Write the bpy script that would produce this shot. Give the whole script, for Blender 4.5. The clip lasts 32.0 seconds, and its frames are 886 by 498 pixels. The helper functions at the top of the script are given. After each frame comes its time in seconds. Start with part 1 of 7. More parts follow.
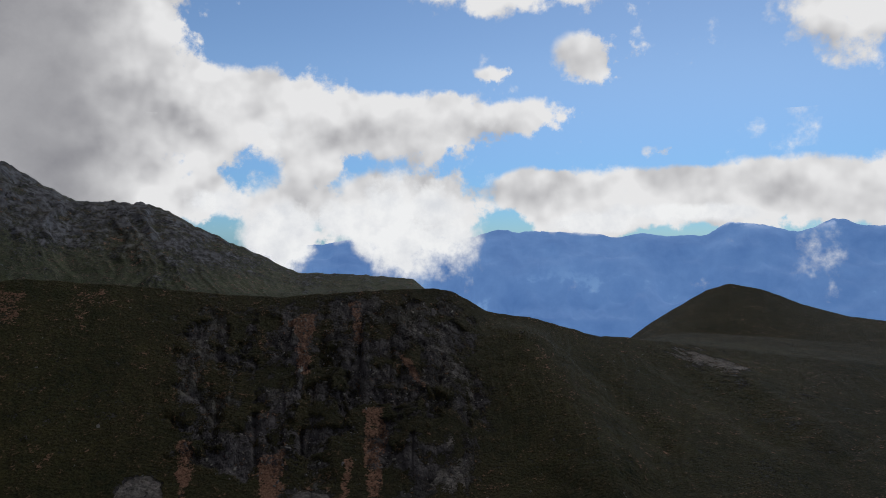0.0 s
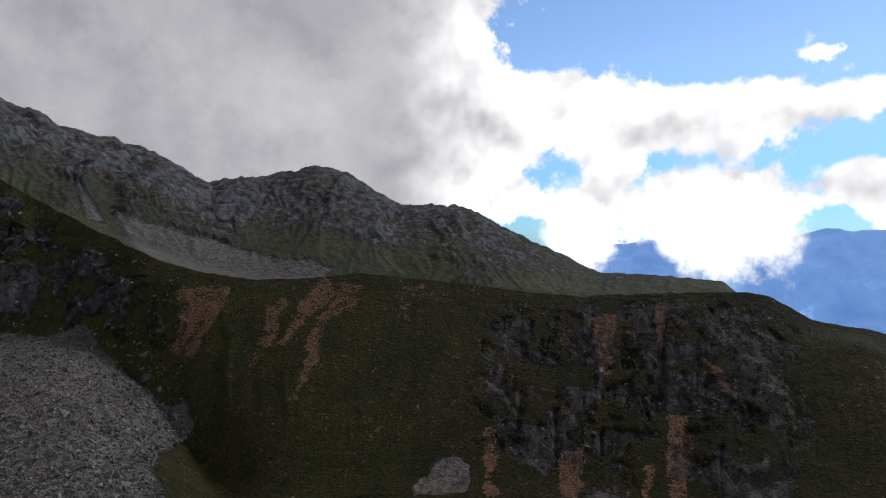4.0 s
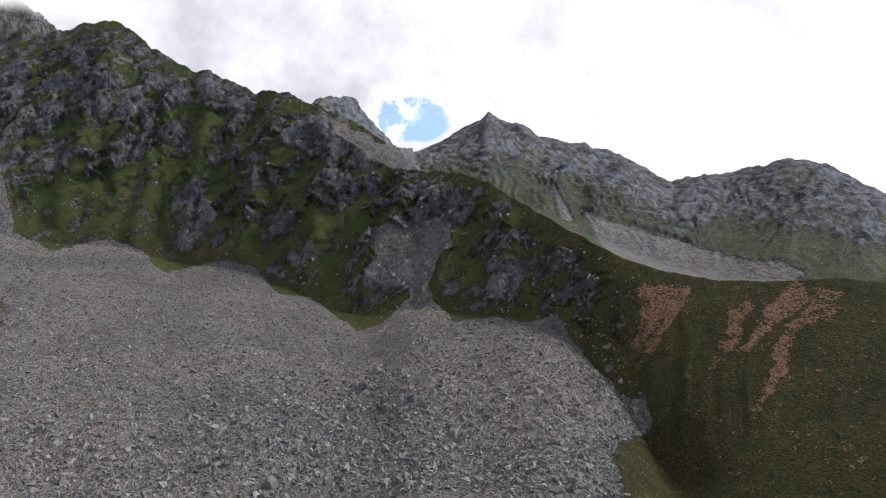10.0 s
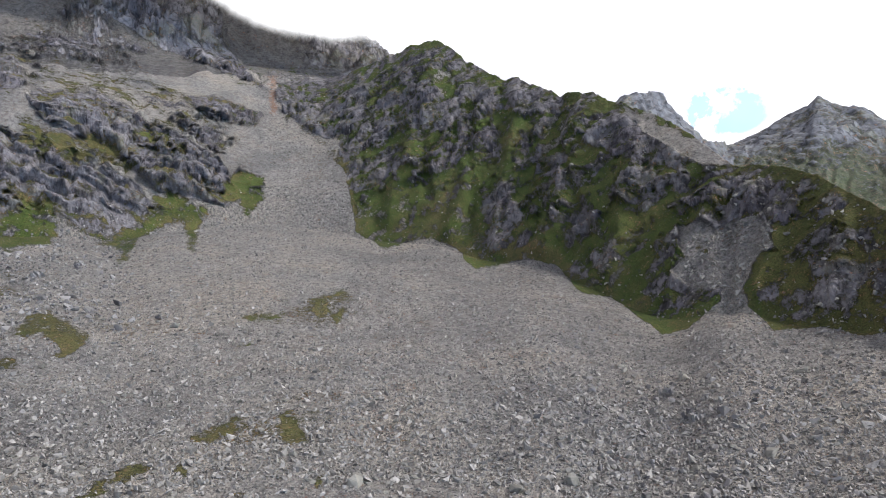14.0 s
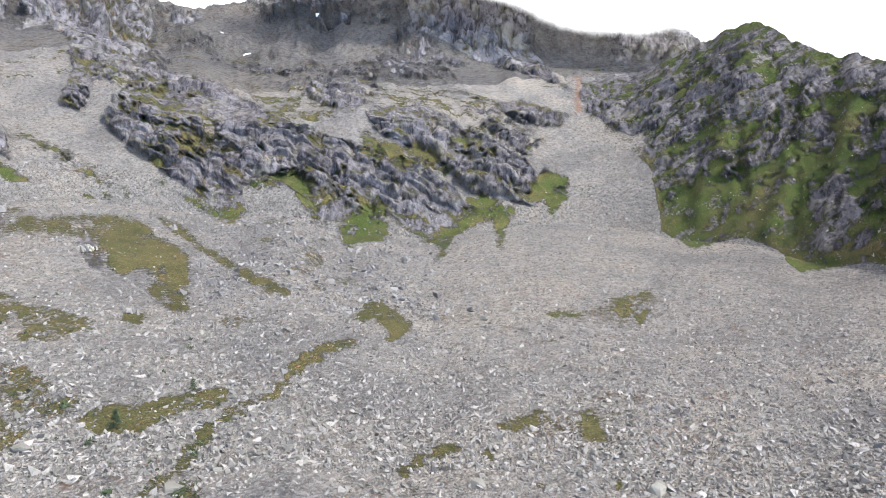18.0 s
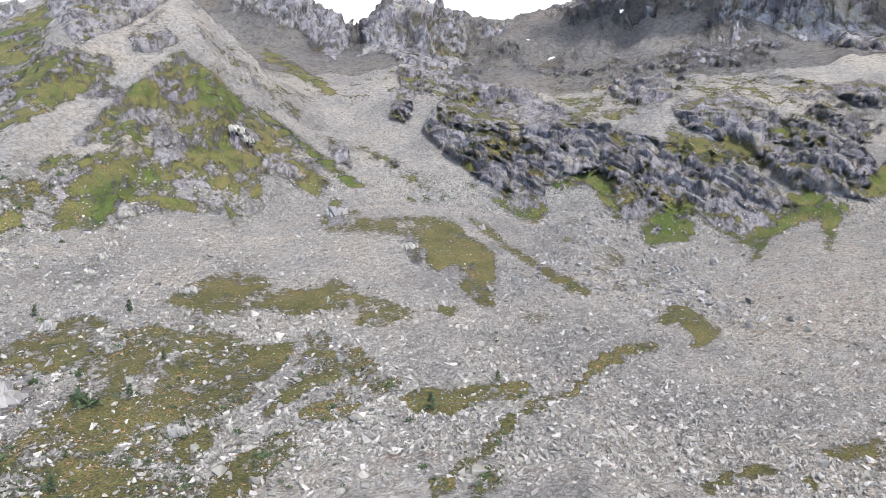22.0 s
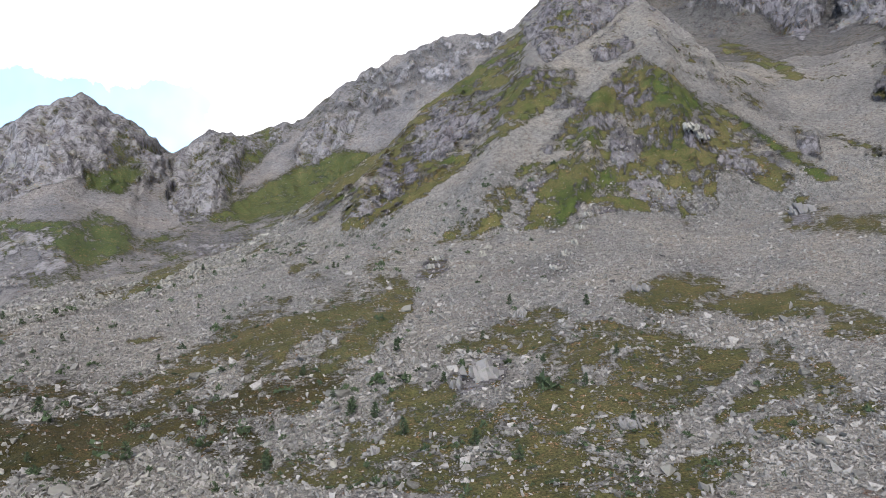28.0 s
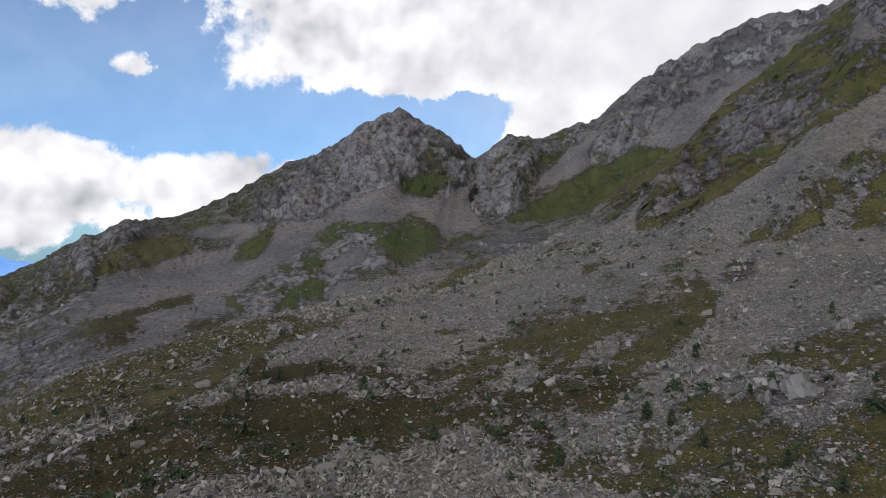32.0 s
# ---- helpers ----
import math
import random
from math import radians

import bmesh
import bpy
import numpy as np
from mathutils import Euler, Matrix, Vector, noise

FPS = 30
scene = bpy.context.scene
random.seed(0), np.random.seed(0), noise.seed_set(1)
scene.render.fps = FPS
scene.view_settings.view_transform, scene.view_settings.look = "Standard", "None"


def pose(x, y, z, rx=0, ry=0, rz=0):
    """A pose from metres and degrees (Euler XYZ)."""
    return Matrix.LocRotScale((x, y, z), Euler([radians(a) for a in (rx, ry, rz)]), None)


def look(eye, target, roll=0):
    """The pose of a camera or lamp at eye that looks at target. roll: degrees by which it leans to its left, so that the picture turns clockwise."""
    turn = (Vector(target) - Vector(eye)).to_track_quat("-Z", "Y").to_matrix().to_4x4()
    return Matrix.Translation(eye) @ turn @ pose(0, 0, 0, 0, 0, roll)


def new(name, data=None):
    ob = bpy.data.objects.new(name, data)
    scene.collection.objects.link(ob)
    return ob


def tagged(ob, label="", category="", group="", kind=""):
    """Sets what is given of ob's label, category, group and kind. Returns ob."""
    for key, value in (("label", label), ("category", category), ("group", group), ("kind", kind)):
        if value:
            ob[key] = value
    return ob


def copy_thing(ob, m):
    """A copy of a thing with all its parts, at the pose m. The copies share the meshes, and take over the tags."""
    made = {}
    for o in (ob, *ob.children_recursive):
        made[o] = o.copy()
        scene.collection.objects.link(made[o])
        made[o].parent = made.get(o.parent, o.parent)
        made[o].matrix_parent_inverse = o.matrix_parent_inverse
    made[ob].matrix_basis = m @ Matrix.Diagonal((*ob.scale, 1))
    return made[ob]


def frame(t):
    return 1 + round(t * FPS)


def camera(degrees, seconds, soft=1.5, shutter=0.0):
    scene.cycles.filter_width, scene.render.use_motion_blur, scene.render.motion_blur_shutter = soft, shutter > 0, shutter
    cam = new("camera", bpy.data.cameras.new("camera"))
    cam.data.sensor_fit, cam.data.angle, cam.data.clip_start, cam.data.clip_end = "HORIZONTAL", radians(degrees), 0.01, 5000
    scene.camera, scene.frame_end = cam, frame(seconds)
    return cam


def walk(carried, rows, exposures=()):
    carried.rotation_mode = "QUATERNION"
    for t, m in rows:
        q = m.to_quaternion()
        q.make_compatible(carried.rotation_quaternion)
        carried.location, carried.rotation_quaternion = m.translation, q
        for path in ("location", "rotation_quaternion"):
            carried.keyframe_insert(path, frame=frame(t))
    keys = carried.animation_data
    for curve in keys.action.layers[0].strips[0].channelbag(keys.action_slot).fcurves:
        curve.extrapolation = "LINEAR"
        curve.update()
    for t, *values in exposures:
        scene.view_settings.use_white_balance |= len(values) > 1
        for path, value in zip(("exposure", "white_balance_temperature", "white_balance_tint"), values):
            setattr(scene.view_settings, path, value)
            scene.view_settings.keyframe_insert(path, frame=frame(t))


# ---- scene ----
# ---------------------------------------------------------------- camera
# The camera hovers in one spot, 60 m above the boulder floor, and turns slowly to its left.
EYE = (0.0, 0.0, 60.0)
cam = camera(64.1, 32.0, soft=0.5)
#      seconds, heading (degrees left of +y), pitch, roll
TURN_A = [(0, 0.00, -1.28, 0.09), (1, 6.02, -1.31, 0.21), (2, 12.02, -1.30, 0.25), (3, 18.03, -1.28, 0.22),
          (3.5, 21.04, -1.26, 0.24), (4.5, 27.03, -1.25, 0.24), (5.5, 33.03, -1.23, 0.24), (6, 36.05, -1.22, 0.22),
          (7, 42.08, -1.20, 0.18), (8, 48.10, -1.21, 0.13), (9, 54.12, -1.22, 0.06), (10, 60.13, -1.23, 0.07)]
TURN_B = [(11, 66.17, -1.24, 0.09), (12, 72.23, -1.24, 0.11), (13, 78.26, -1.22, 0.14), (14, 84.29, -1.22, 0.10),
          (14.5, 87.12, -1.24, 0.06), (15.5, 93.17, -1.25, 0.03), (16.5, 99.23, -1.26, 0.01), (17, 102.42, -1.28, 0),
          (18, 108.47, -1.30, -0.01), (19, 114.48, -1.32, -0.04), (20, 120.52, -1.33, -0.08), (21, 126.50, -1.35, -0.10)]
TURN_C = [(22, 132.48, -1.35, -0.14), (23, 138.44, -1.37, -0.16), (24, 144.39, -1.38, -0.15), (25, 150.29, -1.40, -0.16),
          (25.5, 153.02, -1.44, -0.16), (26.5, 158.90, -1.46, -0.15), (27.5, 164.80, -1.48, -0.14), (28, 167.93, -1.50, -0.13),
          (29, 173.80, -1.51, -0.09), (30, 179.67, -1.51, -0.04), (31, 185.52, -1.54, 0), (32, 191.40, -1.53, 0.07)]


def facing(heading, pitch, roll):
    """The pose at the hovering spot; roll turns the picture counter-clockwise."""
    return pose(*EYE, 0, 0, heading) @ pose(0, 0, 0, 90 + pitch, 0, 0) @ pose(0, 0, 0, 0, 0, -roll)


walk(cam, [(t, facing(h, p, r)) for t, h, p, r in TURN_A + TURN_B + TURN_C],
     exposures=[(0, -0.16), (3, 0.16), (5.5, 0.88), (8, 1.5), (11, 1.84), (14, 2.36), (17, 2.96), (20, 3.02), (25, 2.90), (28, 2.24), (30, 1.66),
                (32, 1.0)])

# ---------------------------------------------------------------- sky and sun
# heading in degrees left of +y, height in degrees, half width, half height, weight
PUFFS_A = [(15.3, 9.6, 9.0, 4.0, .62), (3.5, 8.7, 9.5, 3.2, .60), (2.4, 1.4, 6.0, 5.2, .58), (12.4, 1.2, 4.2, 4.4, .52),
           (18.4, 2.6, 3.8, 1.8, .46), (10.4, 6.2, 3.6, 2.4, .34), (7.6, 2.6, 3.4, 3.0, .26), (16.6, 5.4, 3.4, 2.2, .26), (24.5, 8.0, 7.0, 9.5, .62), (-14, 2.6, 13.0, 2.9, .56), (-28, 3.0, 13.0, 3.2, .6),
           (-7.0, 3.4, 3.4, 2.4, .40), (-11.0, 13.6, 3.6, 2.6, .42), (-4.0, 13.0, 2.4, .6, .28), (-16.7, 6.2, 2.2, .8, .32),
           (-11.3, .6, 4.0, 1.4, .40), (-32, 16, 13, 6, .34), (-8, 19.5, 22, 2.8, .36), (-7.0, 9.6, 5.0, 1.6, .34)]
PUFFS_B = [(28, 20, 13, 8.0, .60), (222, 3.6, 11, 4.4, .64), (208, 3.4, 7.0, 3.4, .55), (226, .5, 12, 2.5, .4), (196, 13.5, 13.5, 4.2, .62),
           (214.8, 12.2, 2.0, 1.3, .35), (183.5, 8.6, 3.6, 2.0, .52), (222, 19, 16, 4.0, .5), (200, 22, 26, 7.0, .6),
           (170, 20, 18, 12., .6), (61.9, 9.4, 5.0, 3.2, -.72), (192, 9.2, 11, 2.6, -.5), (194, 6.5, 8, 3.4, -.35), (184, 14, 12, 4, .3),
           (238, 8, 12, 7, .4)]


def sky():
    world = bpy.data.worlds.new("sky")
    scene.world = world
    world.use_nodes = True
    nt = world.node_tree
    nt.nodes.clear()

    def math2(op, a, b=None, c=None):
        n = nt.nodes.new("ShaderNodeMath")
        n.operation = op
        for i, v in enumerate((a, b, c)):
            if v is None:
                continue
            if isinstance(v, (int, float)):
                n.inputs[i].default_value = v
            else:
                nt.links.new(v, n.inputs[i])
        return n.outputs[0]

    def ramp(value, lo, hi, a, b, smooth=True):
        n = nt.nodes.new("ShaderNodeMapRange")
        n.interpolation_type = "SMOOTHSTEP" if smooth else "LINEAR"
        n.inputs["From Min"].default_value, n.inputs["From Max"].default_value = lo, hi
        n.inputs["To Min"].default_value, n.inputs["To Max"].default_value = a, b
        nt.links.new(value, n.inputs["Value"])
        return n.outputs["Result"]

    def fbm(vector, scale, detail, rough=0.55):
        n = nt.nodes.new("ShaderNodeTexNoise")
        n.inputs["Scale"].default_value, n.inputs["Detail"].default_value = scale, detail
        n.inputs["Roughness"].default_value = rough
        nt.links.new(vector, n.inputs["Vector"])
        return n.outputs["Fac"]

    def blend(fac, a, b):
        n = nt.nodes.new("ShaderNodeMix")
        n.data_type = "RGBA"
        nt.links.new(fac, n.inputs["Factor"])
        for v, slot in ((a, n.inputs["A"]), (b, n.inputs["B"])):
            slot = n.inputs[6] if v is a else n.inputs[7]
            if isinstance(v, tuple):
                slot.default_value = (*v, 1)
            else:
                nt.links.new(v, slot)
        return n.outputs[2]

    coord = nt.nodes.new("ShaderNodeTexCoord").outputs["Generated"]
    sep = nt.nodes.new("ShaderNodeSeparateXYZ")
    nt.links.new(coord, sep.inputs[0])
    x, y, z = sep.outputs
    head = math2("MULTIPLY", math2("ARCTAN2", math2("MULTIPLY", x, -1.0), y), 57.29578)
    # headings run from -60 to 300
    head = math2("ADD", head, math2("MULTIPLY", math2("LESS_THAN", head, -60.0), 360.0))
    high = math2("MULTIPLY", math2("ARCSINE", z), 57.29578)
    # billowing: the outlines of the puffs are pushed about by two noises
    bil = math2("SUBTRACT", fbm(coord, 9.0, 7.0, 0.62), 0.5)
    fine = math2("SUBTRACT", fbm(coord, 26.0, 6.0, 0.62), 0.5)
    place = nt.nodes.new("ShaderNodeCombineXYZ")
    nt.links.new(math2("ADD", head, math2("MULTIPLY", fine, 5.0)), place.inputs[0])
    nt.links.new(math2("ADD", high, math2("MULTIPLY", bil, 3.6)), place.inputs[1])
    # cover: the deck that closes the sky over the head wall, open to the valley
    deck = math2("MULTIPLY", ramp(head, 21.0, 31.0, 0.0, 1.0), ramp(head, 172.0, 206.0, 1.0, 0.0))
    deck = math2("MAXIMUM", deck, ramp(high, 19.0, 30.0, 0.0, 1.0))
    cover = math2("MULTIPLY", deck, 0.78)
    for puff in PUFFS_A + PUFFS_B:
        a, e, wa, we, weight = puff
        off = nt.nodes.new("ShaderNodeVectorMath")
        off.operation = "SUBTRACT"
        nt.links.new(place.outputs[0], off.inputs[0])
        off.inputs[1].default_value = (a, e, 0)
        size = nt.nodes.new("ShaderNodeVectorMath")
        size.operation = "MULTIPLY"
        nt.links.new(off.outputs[0], size.inputs[0])
        size.inputs[1].default_value = (1 / wa, 1 / we, 0)
        far = nt.nodes.new("ShaderNodeVectorMath")
        far.operation = "LENGTH"
        nt.links.new(size.outputs[0], far.inputs[0])
        cover = math2("ADD", cover, ramp(far.outputs["Value"], 0.25, 1.25, weight, 0.0))
    dense = math2("ADD", cover, math2("ADD", math2("MULTIPLY", bil, 0.95), math2("MULTIPLY", fine, 0.6)))
    alpha = ramp(dense, 0.16, 0.36, 0.0, 1.0)
    # thick parts and the flat bases are grey, edges and tops white
    soft = fbm(coord, 5.0, 5.0)
    thick = math2("ADD", dense, math2("MULTIPLY", math2("SUBTRACT", soft, 0.5), math2("SUBTRACT", 1.5, deck)))
    white = ramp(thick, 0.40, 1.4, 0.94, 0.72)
    grey = math2("MULTIPLY", math2("MULTIPLY", ramp(head, 19.0, 29.0, 0.0, 1.0), ramp(head, 120.0, 185.0, 1.0, 0.25)), ramp(soft, 0.25, 0.75, 0.34, 0.42))
    white = math2("SUBTRACT", white, grey)
    white = math2("SUBTRACT", white, math2("MULTIPLY", math2("MULTIPLY", ramp(head, 36.0, 72.0, 0.0, 0.13), ramp(head, 150.0, 190.0, 1.0, 0.0)), ramp(soft, 0.3, 0.7, 0.9, 1.1)))
    # billows stand out: what lies under more cloud is greyer, tops are bright
    lift = nt.nodes.new("ShaderNodeVectorMath")
    lift.operation = "ADD"
    nt.links.new(coord, lift.inputs[0])
    lift.inputs[1].default_value = (0.004, 0.0, 0.028)
    rise = math2("SUBTRACT", fbm(lift.outputs[0], 9.0, 3.5, 0.5), fbm(coord, 9.0, 3.5, 0.5))
    white = math2("SUBTRACT", white, math2("MULTIPLY", rise, math2("SUBTRACT", 2.1, math2("MULTIPLY", deck, 1.8))))
    white = math2("MINIMUM", math2("MAXIMUM", white, 0.27), 1.03)
    overhead = ramp(high, 20.0, 42.0, 1.0, 0.27)
    white = math2("MULTIPLY", white, overhead)
    white = math2("MULTIPLY", white, math2("ADD", ramp(head, 28.0, 44.0, 0.86, 0.74), ramp(head, 84.0, 100.0, 0.0, 0.26)))
    white = math2("MULTIPLY", white, ramp(head, 150.0, 195.0, 1.0, 0.56))
    shade = nt.nodes.new("ShaderNodeCombineColor")
    nt.links.new(white, shade.inputs[0])
    nt.links.new(math2("MULTIPLY", white, 1.0), shade.inputs[1])
    nt.links.new(math2("ADD", math2("MULTIPLY", white, 0.97), 0.035), shade.inputs[2])
    clear = nt.nodes.new("ShaderNodeTexSky")
    clear.sky_type, clear.sun_disc = "NISHITA", False
    clear.sun_elevation, clear.sun_rotation = radians(SUN_HEIGHT), radians(-SUN_HEADING)
    clear.altitude = 2300
    dim = nt.nodes.new("ShaderNodeVectorMath")
    dim.operation = "SCALE"
    nt.links.new(clear.outputs[0], dim.inputs[0])
    nt.links.new(math2("MULTIPLY", ramp(head, 170.0, 205.0, 0.108, 0.125), ramp(head, 35.0, 58.0, 1.0, 0.62)), dim.inputs["Scale"])
    # the air over the valley takes some of the glare near the horizon
    air = nt.nodes.new("ShaderNodeMix")
    air.data_type, air.blend_type = "RGBA", "MULTIPLY"
    air.inputs[0].default_value = 1.0
    nt.links.new(dim.outputs[0], air.inputs[6])
    nt.links.new(blend(ramp(high, 0.0, 14.0, 0.0, 1.0), (0.27, 0.50, 0.80), (0.76, 0.88, 0.98)), air.inputs[7])
    alpha = math2("MAXIMUM", alpha, math2("MULTIPLY", math2("MULTIPLY", ramp(head, 30.0, 60.0, 0.0, 0.24), ramp(head, 182.0, 207.0, 1.0, 0.4)), ramp(soft, 0.3, 0.7, 0.6, 1.0)))
    mix = blend(alpha, air.outputs[2], shade.outputs[0])
    back = nt.nodes.new("ShaderNodeBackground")
    nt.links.new(mix, back.inputs["Color"])
    back.inputs["Strength"].default_value = 1.0
    out = nt.nodes.new("ShaderNodeOutputWorld")
    nt.links.new(back.outputs[0], out.inputs["Surface"])


SUN_HEADING, SUN_HEIGHT = -22.0, 42.0
sky()
sun = new("sun", bpy.data.lights.new("sun", "SUN"))
sun.data.energy, sun.data.angle, sun.data.color = 1.1, radians(10), (1.0, 0.96, 0.9)
sun.matrix_world = look((-math.sin(radians(SUN_HEADING)) * 100, math.cos(radians(SUN_HEADING)) * 100,
                         60 + 100 * math.tan(radians(SUN_HEIGHT))), EYE)

# ---------------------------------------------------------------- materials
def material(name):
    m = bpy.data.materials.new(name)
    m.use_nodes = True
    nt = m.node_tree
    return m, nt, nt.nodes["Principled BSDF"]


def tex(nt, kind, vector, scale, detail=5.0, rough=0.6):
    n = nt.nodes.new(kind)
    n.inputs["Scale"].default_value = scale
    if "Detail" in n.inputs:
        n.inputs["Detail"].default_value = detail
    if "Roughness" in n.inputs:
        n.inputs["Roughness"].default_value = rough
    if vector is not None:
        nt.links.new(vector, n.inputs["Vector"])
    return n


def ramp2(nt, fac, stops):
    n = nt.nodes.new("ShaderNodeValToRGB")
    el = n.color_ramp.elements
    while len(el) < len(stops):
        el.new(0.5)
    for e, (p, c) in zip(el, stops):
        e.position, e.color = p, (*c, 1)
    nt.links.new(fac, n.inputs[0])
    return n.outputs[0]


def mixc(nt, fac, a, b, mode="MIX"):
    n = nt.nodes.new("ShaderNodeMix")
    n.data_type, n.blend_type = "RGBA", mode
    for v, slot in ((fac, n.inputs[0]), (a, n.inputs[6]), (b, n.inputs[7])):
        if isinstance(v, (int, float)):
            slot.default_value = v
        elif isinstance(v, tuple):
            slot.default_value = (*v, 1)
        else:
            nt.links.new(v, slot)
    return n.outputs[2]


def calc(nt, op, a, b=0.0, clamp=False):
    n = nt.nodes.new("ShaderNodeMath")
    n.operation, n.use_clamp = op, clamp
    for i, v in enumerate((a, b)):
        if isinstance(v, (int, float)):
            n.inputs[i].default_value = v
        else:
            nt.links.new(v, n.inputs[i])
    return n.outputs[0]


def step(nt, value, lo, hi):
    n = nt.nodes.new("ShaderNodeMapRange")
    n.interpolation_type = "SMOOTHSTEP"
    n.inputs["From Min"].default_value, n.inputs["From Max"].default_value = lo, hi
    nt.links.new(value, n.inputs["Value"])
    return n.outputs["Result"]


def mountain_material(name, grass_a, grass_b, rock_a, rock_b, scree_a, scree_b, fine, dry=(0.098, 0.083, 0.034), dark=0.28, relief=1.0, slab=0.2, coarse=0.65):
    """Grass, broken rock, scree and red earth, laid out by the sheet's zone attribute with ragged edges. fine: grain per metre."""
    m, nt, bsdf = material(name)
    where = nt.nodes.new("ShaderNodeTexCoord").outputs["Object"]
    zone = nt.nodes.new("ShaderNodeAttribute")
    zone.attribute_name = "zone"
    sep = nt.nodes.new("ShaderNodeSeparateColor")
    nt.links.new(zone.outputs["Color"], sep.inputs[0])
    big = tex(nt, "ShaderNodeTexNoise", where, 0.05 * fine, 8, 0.65).outputs["Fac"]
    mid = tex(nt, "ShaderNodeTexNoise", where, 0.35 * fine, 6, 0.7).outputs["Fac"]
    grain = tex(nt, "ShaderNodeTexNoise", where, 1.5 * fine, 4, 0.7).outputs["Fac"]
    cells = tex(nt, "ShaderNodeTexVoronoi", where, 0.62 * fine)
    small = tex(nt, "ShaderNodeTexVoronoi", where, 1.5 * fine)
    sward = tex(nt, "ShaderNodeTexNoise", where, 0.13 * fine, 5, 0.68).outputs["Fac"]
    # rock: steep broken slabs with dark cracks
    tilt = nt.nodes.new("ShaderNodeMapping")
    tilt.inputs["Rotation"].default_value = (radians(62), radians(-38), radians(20))
    tilt.inputs["Scale"].default_value = (1.0, 0.8, 0.38)
    nt.links.new(where, tilt.inputs["Vector"])
    beds = tex(nt, "ShaderNodeTexNoise", tilt.outputs[0], 0.12 * fine * coarse, 7, 0.62).outputs["Fac"]
    crack = tex(nt, "ShaderNodeTexVoronoi", tilt.outputs[0], 0.17 * fine * coarse)
    crack.feature = "DISTANCE_TO_EDGE"
    split = tex(nt, "ShaderNodeTexVoronoi", tilt.outputs[0], 0.55 * fine * coarse)
    shard = nt.nodes.new("ShaderNodeSeparateColor")
    nt.links.new(split.outputs["Color"], shard.inputs[0])
    rock = ramp2(nt, beds, [(0.28, tuple(c * (.45 + .55 * dark) for c in rock_a)), (0.43, rock_a), (0.60, rock_b), (0.78, tuple(c * 1.1 for c in rock_b))])
    rock = mixc(nt, 1.0, rock, ramp2(nt, shard.outputs[0], [(0.0, (dark * .5 + .36,) * 3), (0.5, (1.0,) * 3), (1.0, (1.12,) * 3)]), "MULTIPLY")
    rock = mixc(nt, calc(nt, "MULTIPLY", step(nt, split.outputs["Distance"], 0.48, 0.75), 0.7), rock, tuple(c * dark for c in rock_a))
    rock = mixc(nt, calc(nt, "MULTIPLY", calc(nt, "SUBTRACT", 1.0, step(nt, crack.outputs["Distance"], 0.0, 0.09)), step(nt, sward, 0.40, 0.60)), rock, tuple(c * dark * .3 for c in rock_a))
    seam = tex(nt, "ShaderNodeTexVoronoi", tilt.outputs[0], 0.42 * fine * coarse)
    seam.feature = "DISTANCE_TO_EDGE"
    rock = mixc(nt, calc(nt, "MULTIPLY", calc(nt, "SUBTRACT", 1.0, step(nt, seam.outputs["Distance"], 0.0, 0.07)), step(nt, mid, 0.42, 0.62)), rock, tuple(c * dark * .6 for c in rock_a))
    rock = mixc(nt, calc(nt, "MULTIPLY", step(nt, big, 0.5, 0.64), 0.25), rock, (0.16, 0.165, 0.085))
    # whole buttresses are lighter or darker, and wet streaks run down them
    form = min(1.0, (1 - dark) / .56)
    body = tex(nt, "ShaderNodeTexNoise", tilt.outputs[0], 0.034 * fine, 3, 0.55).outputs["Fac"]
    rock = mixc(nt, 1.0, rock, ramp2(nt, body, [(0.36, (1 - .20 * form, 1 - .22 * form, 1 - .18 * form)), (0.5, (1.0, 1.0, 1.0)), (0.64, (1 + .10 * form, 1 + .09 * form, 1 + .08 * form))]), "MULTIPLY")
    fall = nt.nodes.new("ShaderNodeMapping")
    fall.inputs["Scale"].default_value = (0.30, 0.30, 0.035)
    nt.links.new(where, fall.inputs["Vector"])
    wet = tex(nt, "ShaderNodeTexNoise", fall.outputs[0], fine, 3, 0.6).outputs["Fac"]
    rock = mixc(nt, calc(nt, "MULTIPLY", step(nt, wet, 0.54, 0.63), calc(nt, "MULTIPLY", step(nt, body, 0.56, 0.42), 0.8)), rock, tuple(c * 0.16 for c in rock_a))
    # low tones darken the rock of the backlit ridge, shade put into colour
    rock_shade = ramp2(nt, zone.outputs["Alpha"], [(0.0, (0.40, 0.39, 0.38)), (0.1, (0.64, 0.63, 0.62)), (0.3, (0.96, 0.94, 0.93)), (0.46, (0.92, 0.90, 0.90)), (0.5, (1.08, 1.06, 1.07))])
    rock = mixc(nt, 1.0, rock, rock_shade, "MULTIPLY")
    # scree: single blocks, each with a tone of its own, shade painted dark into the gaps
    edge = tex(nt, "ShaderNodeTexVoronoi", where, 0.62 * fine)
    edge.feature = "DISTANCE_TO_EDGE"
    tone = nt.nodes.new("ShaderNodeSeparateColor")
    nt.links.new(cells.outputs["Color"], tone.inputs[0])
    tone2 = nt.nodes.new("ShaderNodeSeparateColor")
    nt.links.new(small.outputs["Color"], tone2.inputs[0])
    scree = ramp2(nt, tone.outputs[0], [(0.0, tuple(c * 0.42 for c in scree_a)), (0.3, scree_a), (0.7, scree_b), (1.0, tuple(c * 1.22 for c in scree_b))])
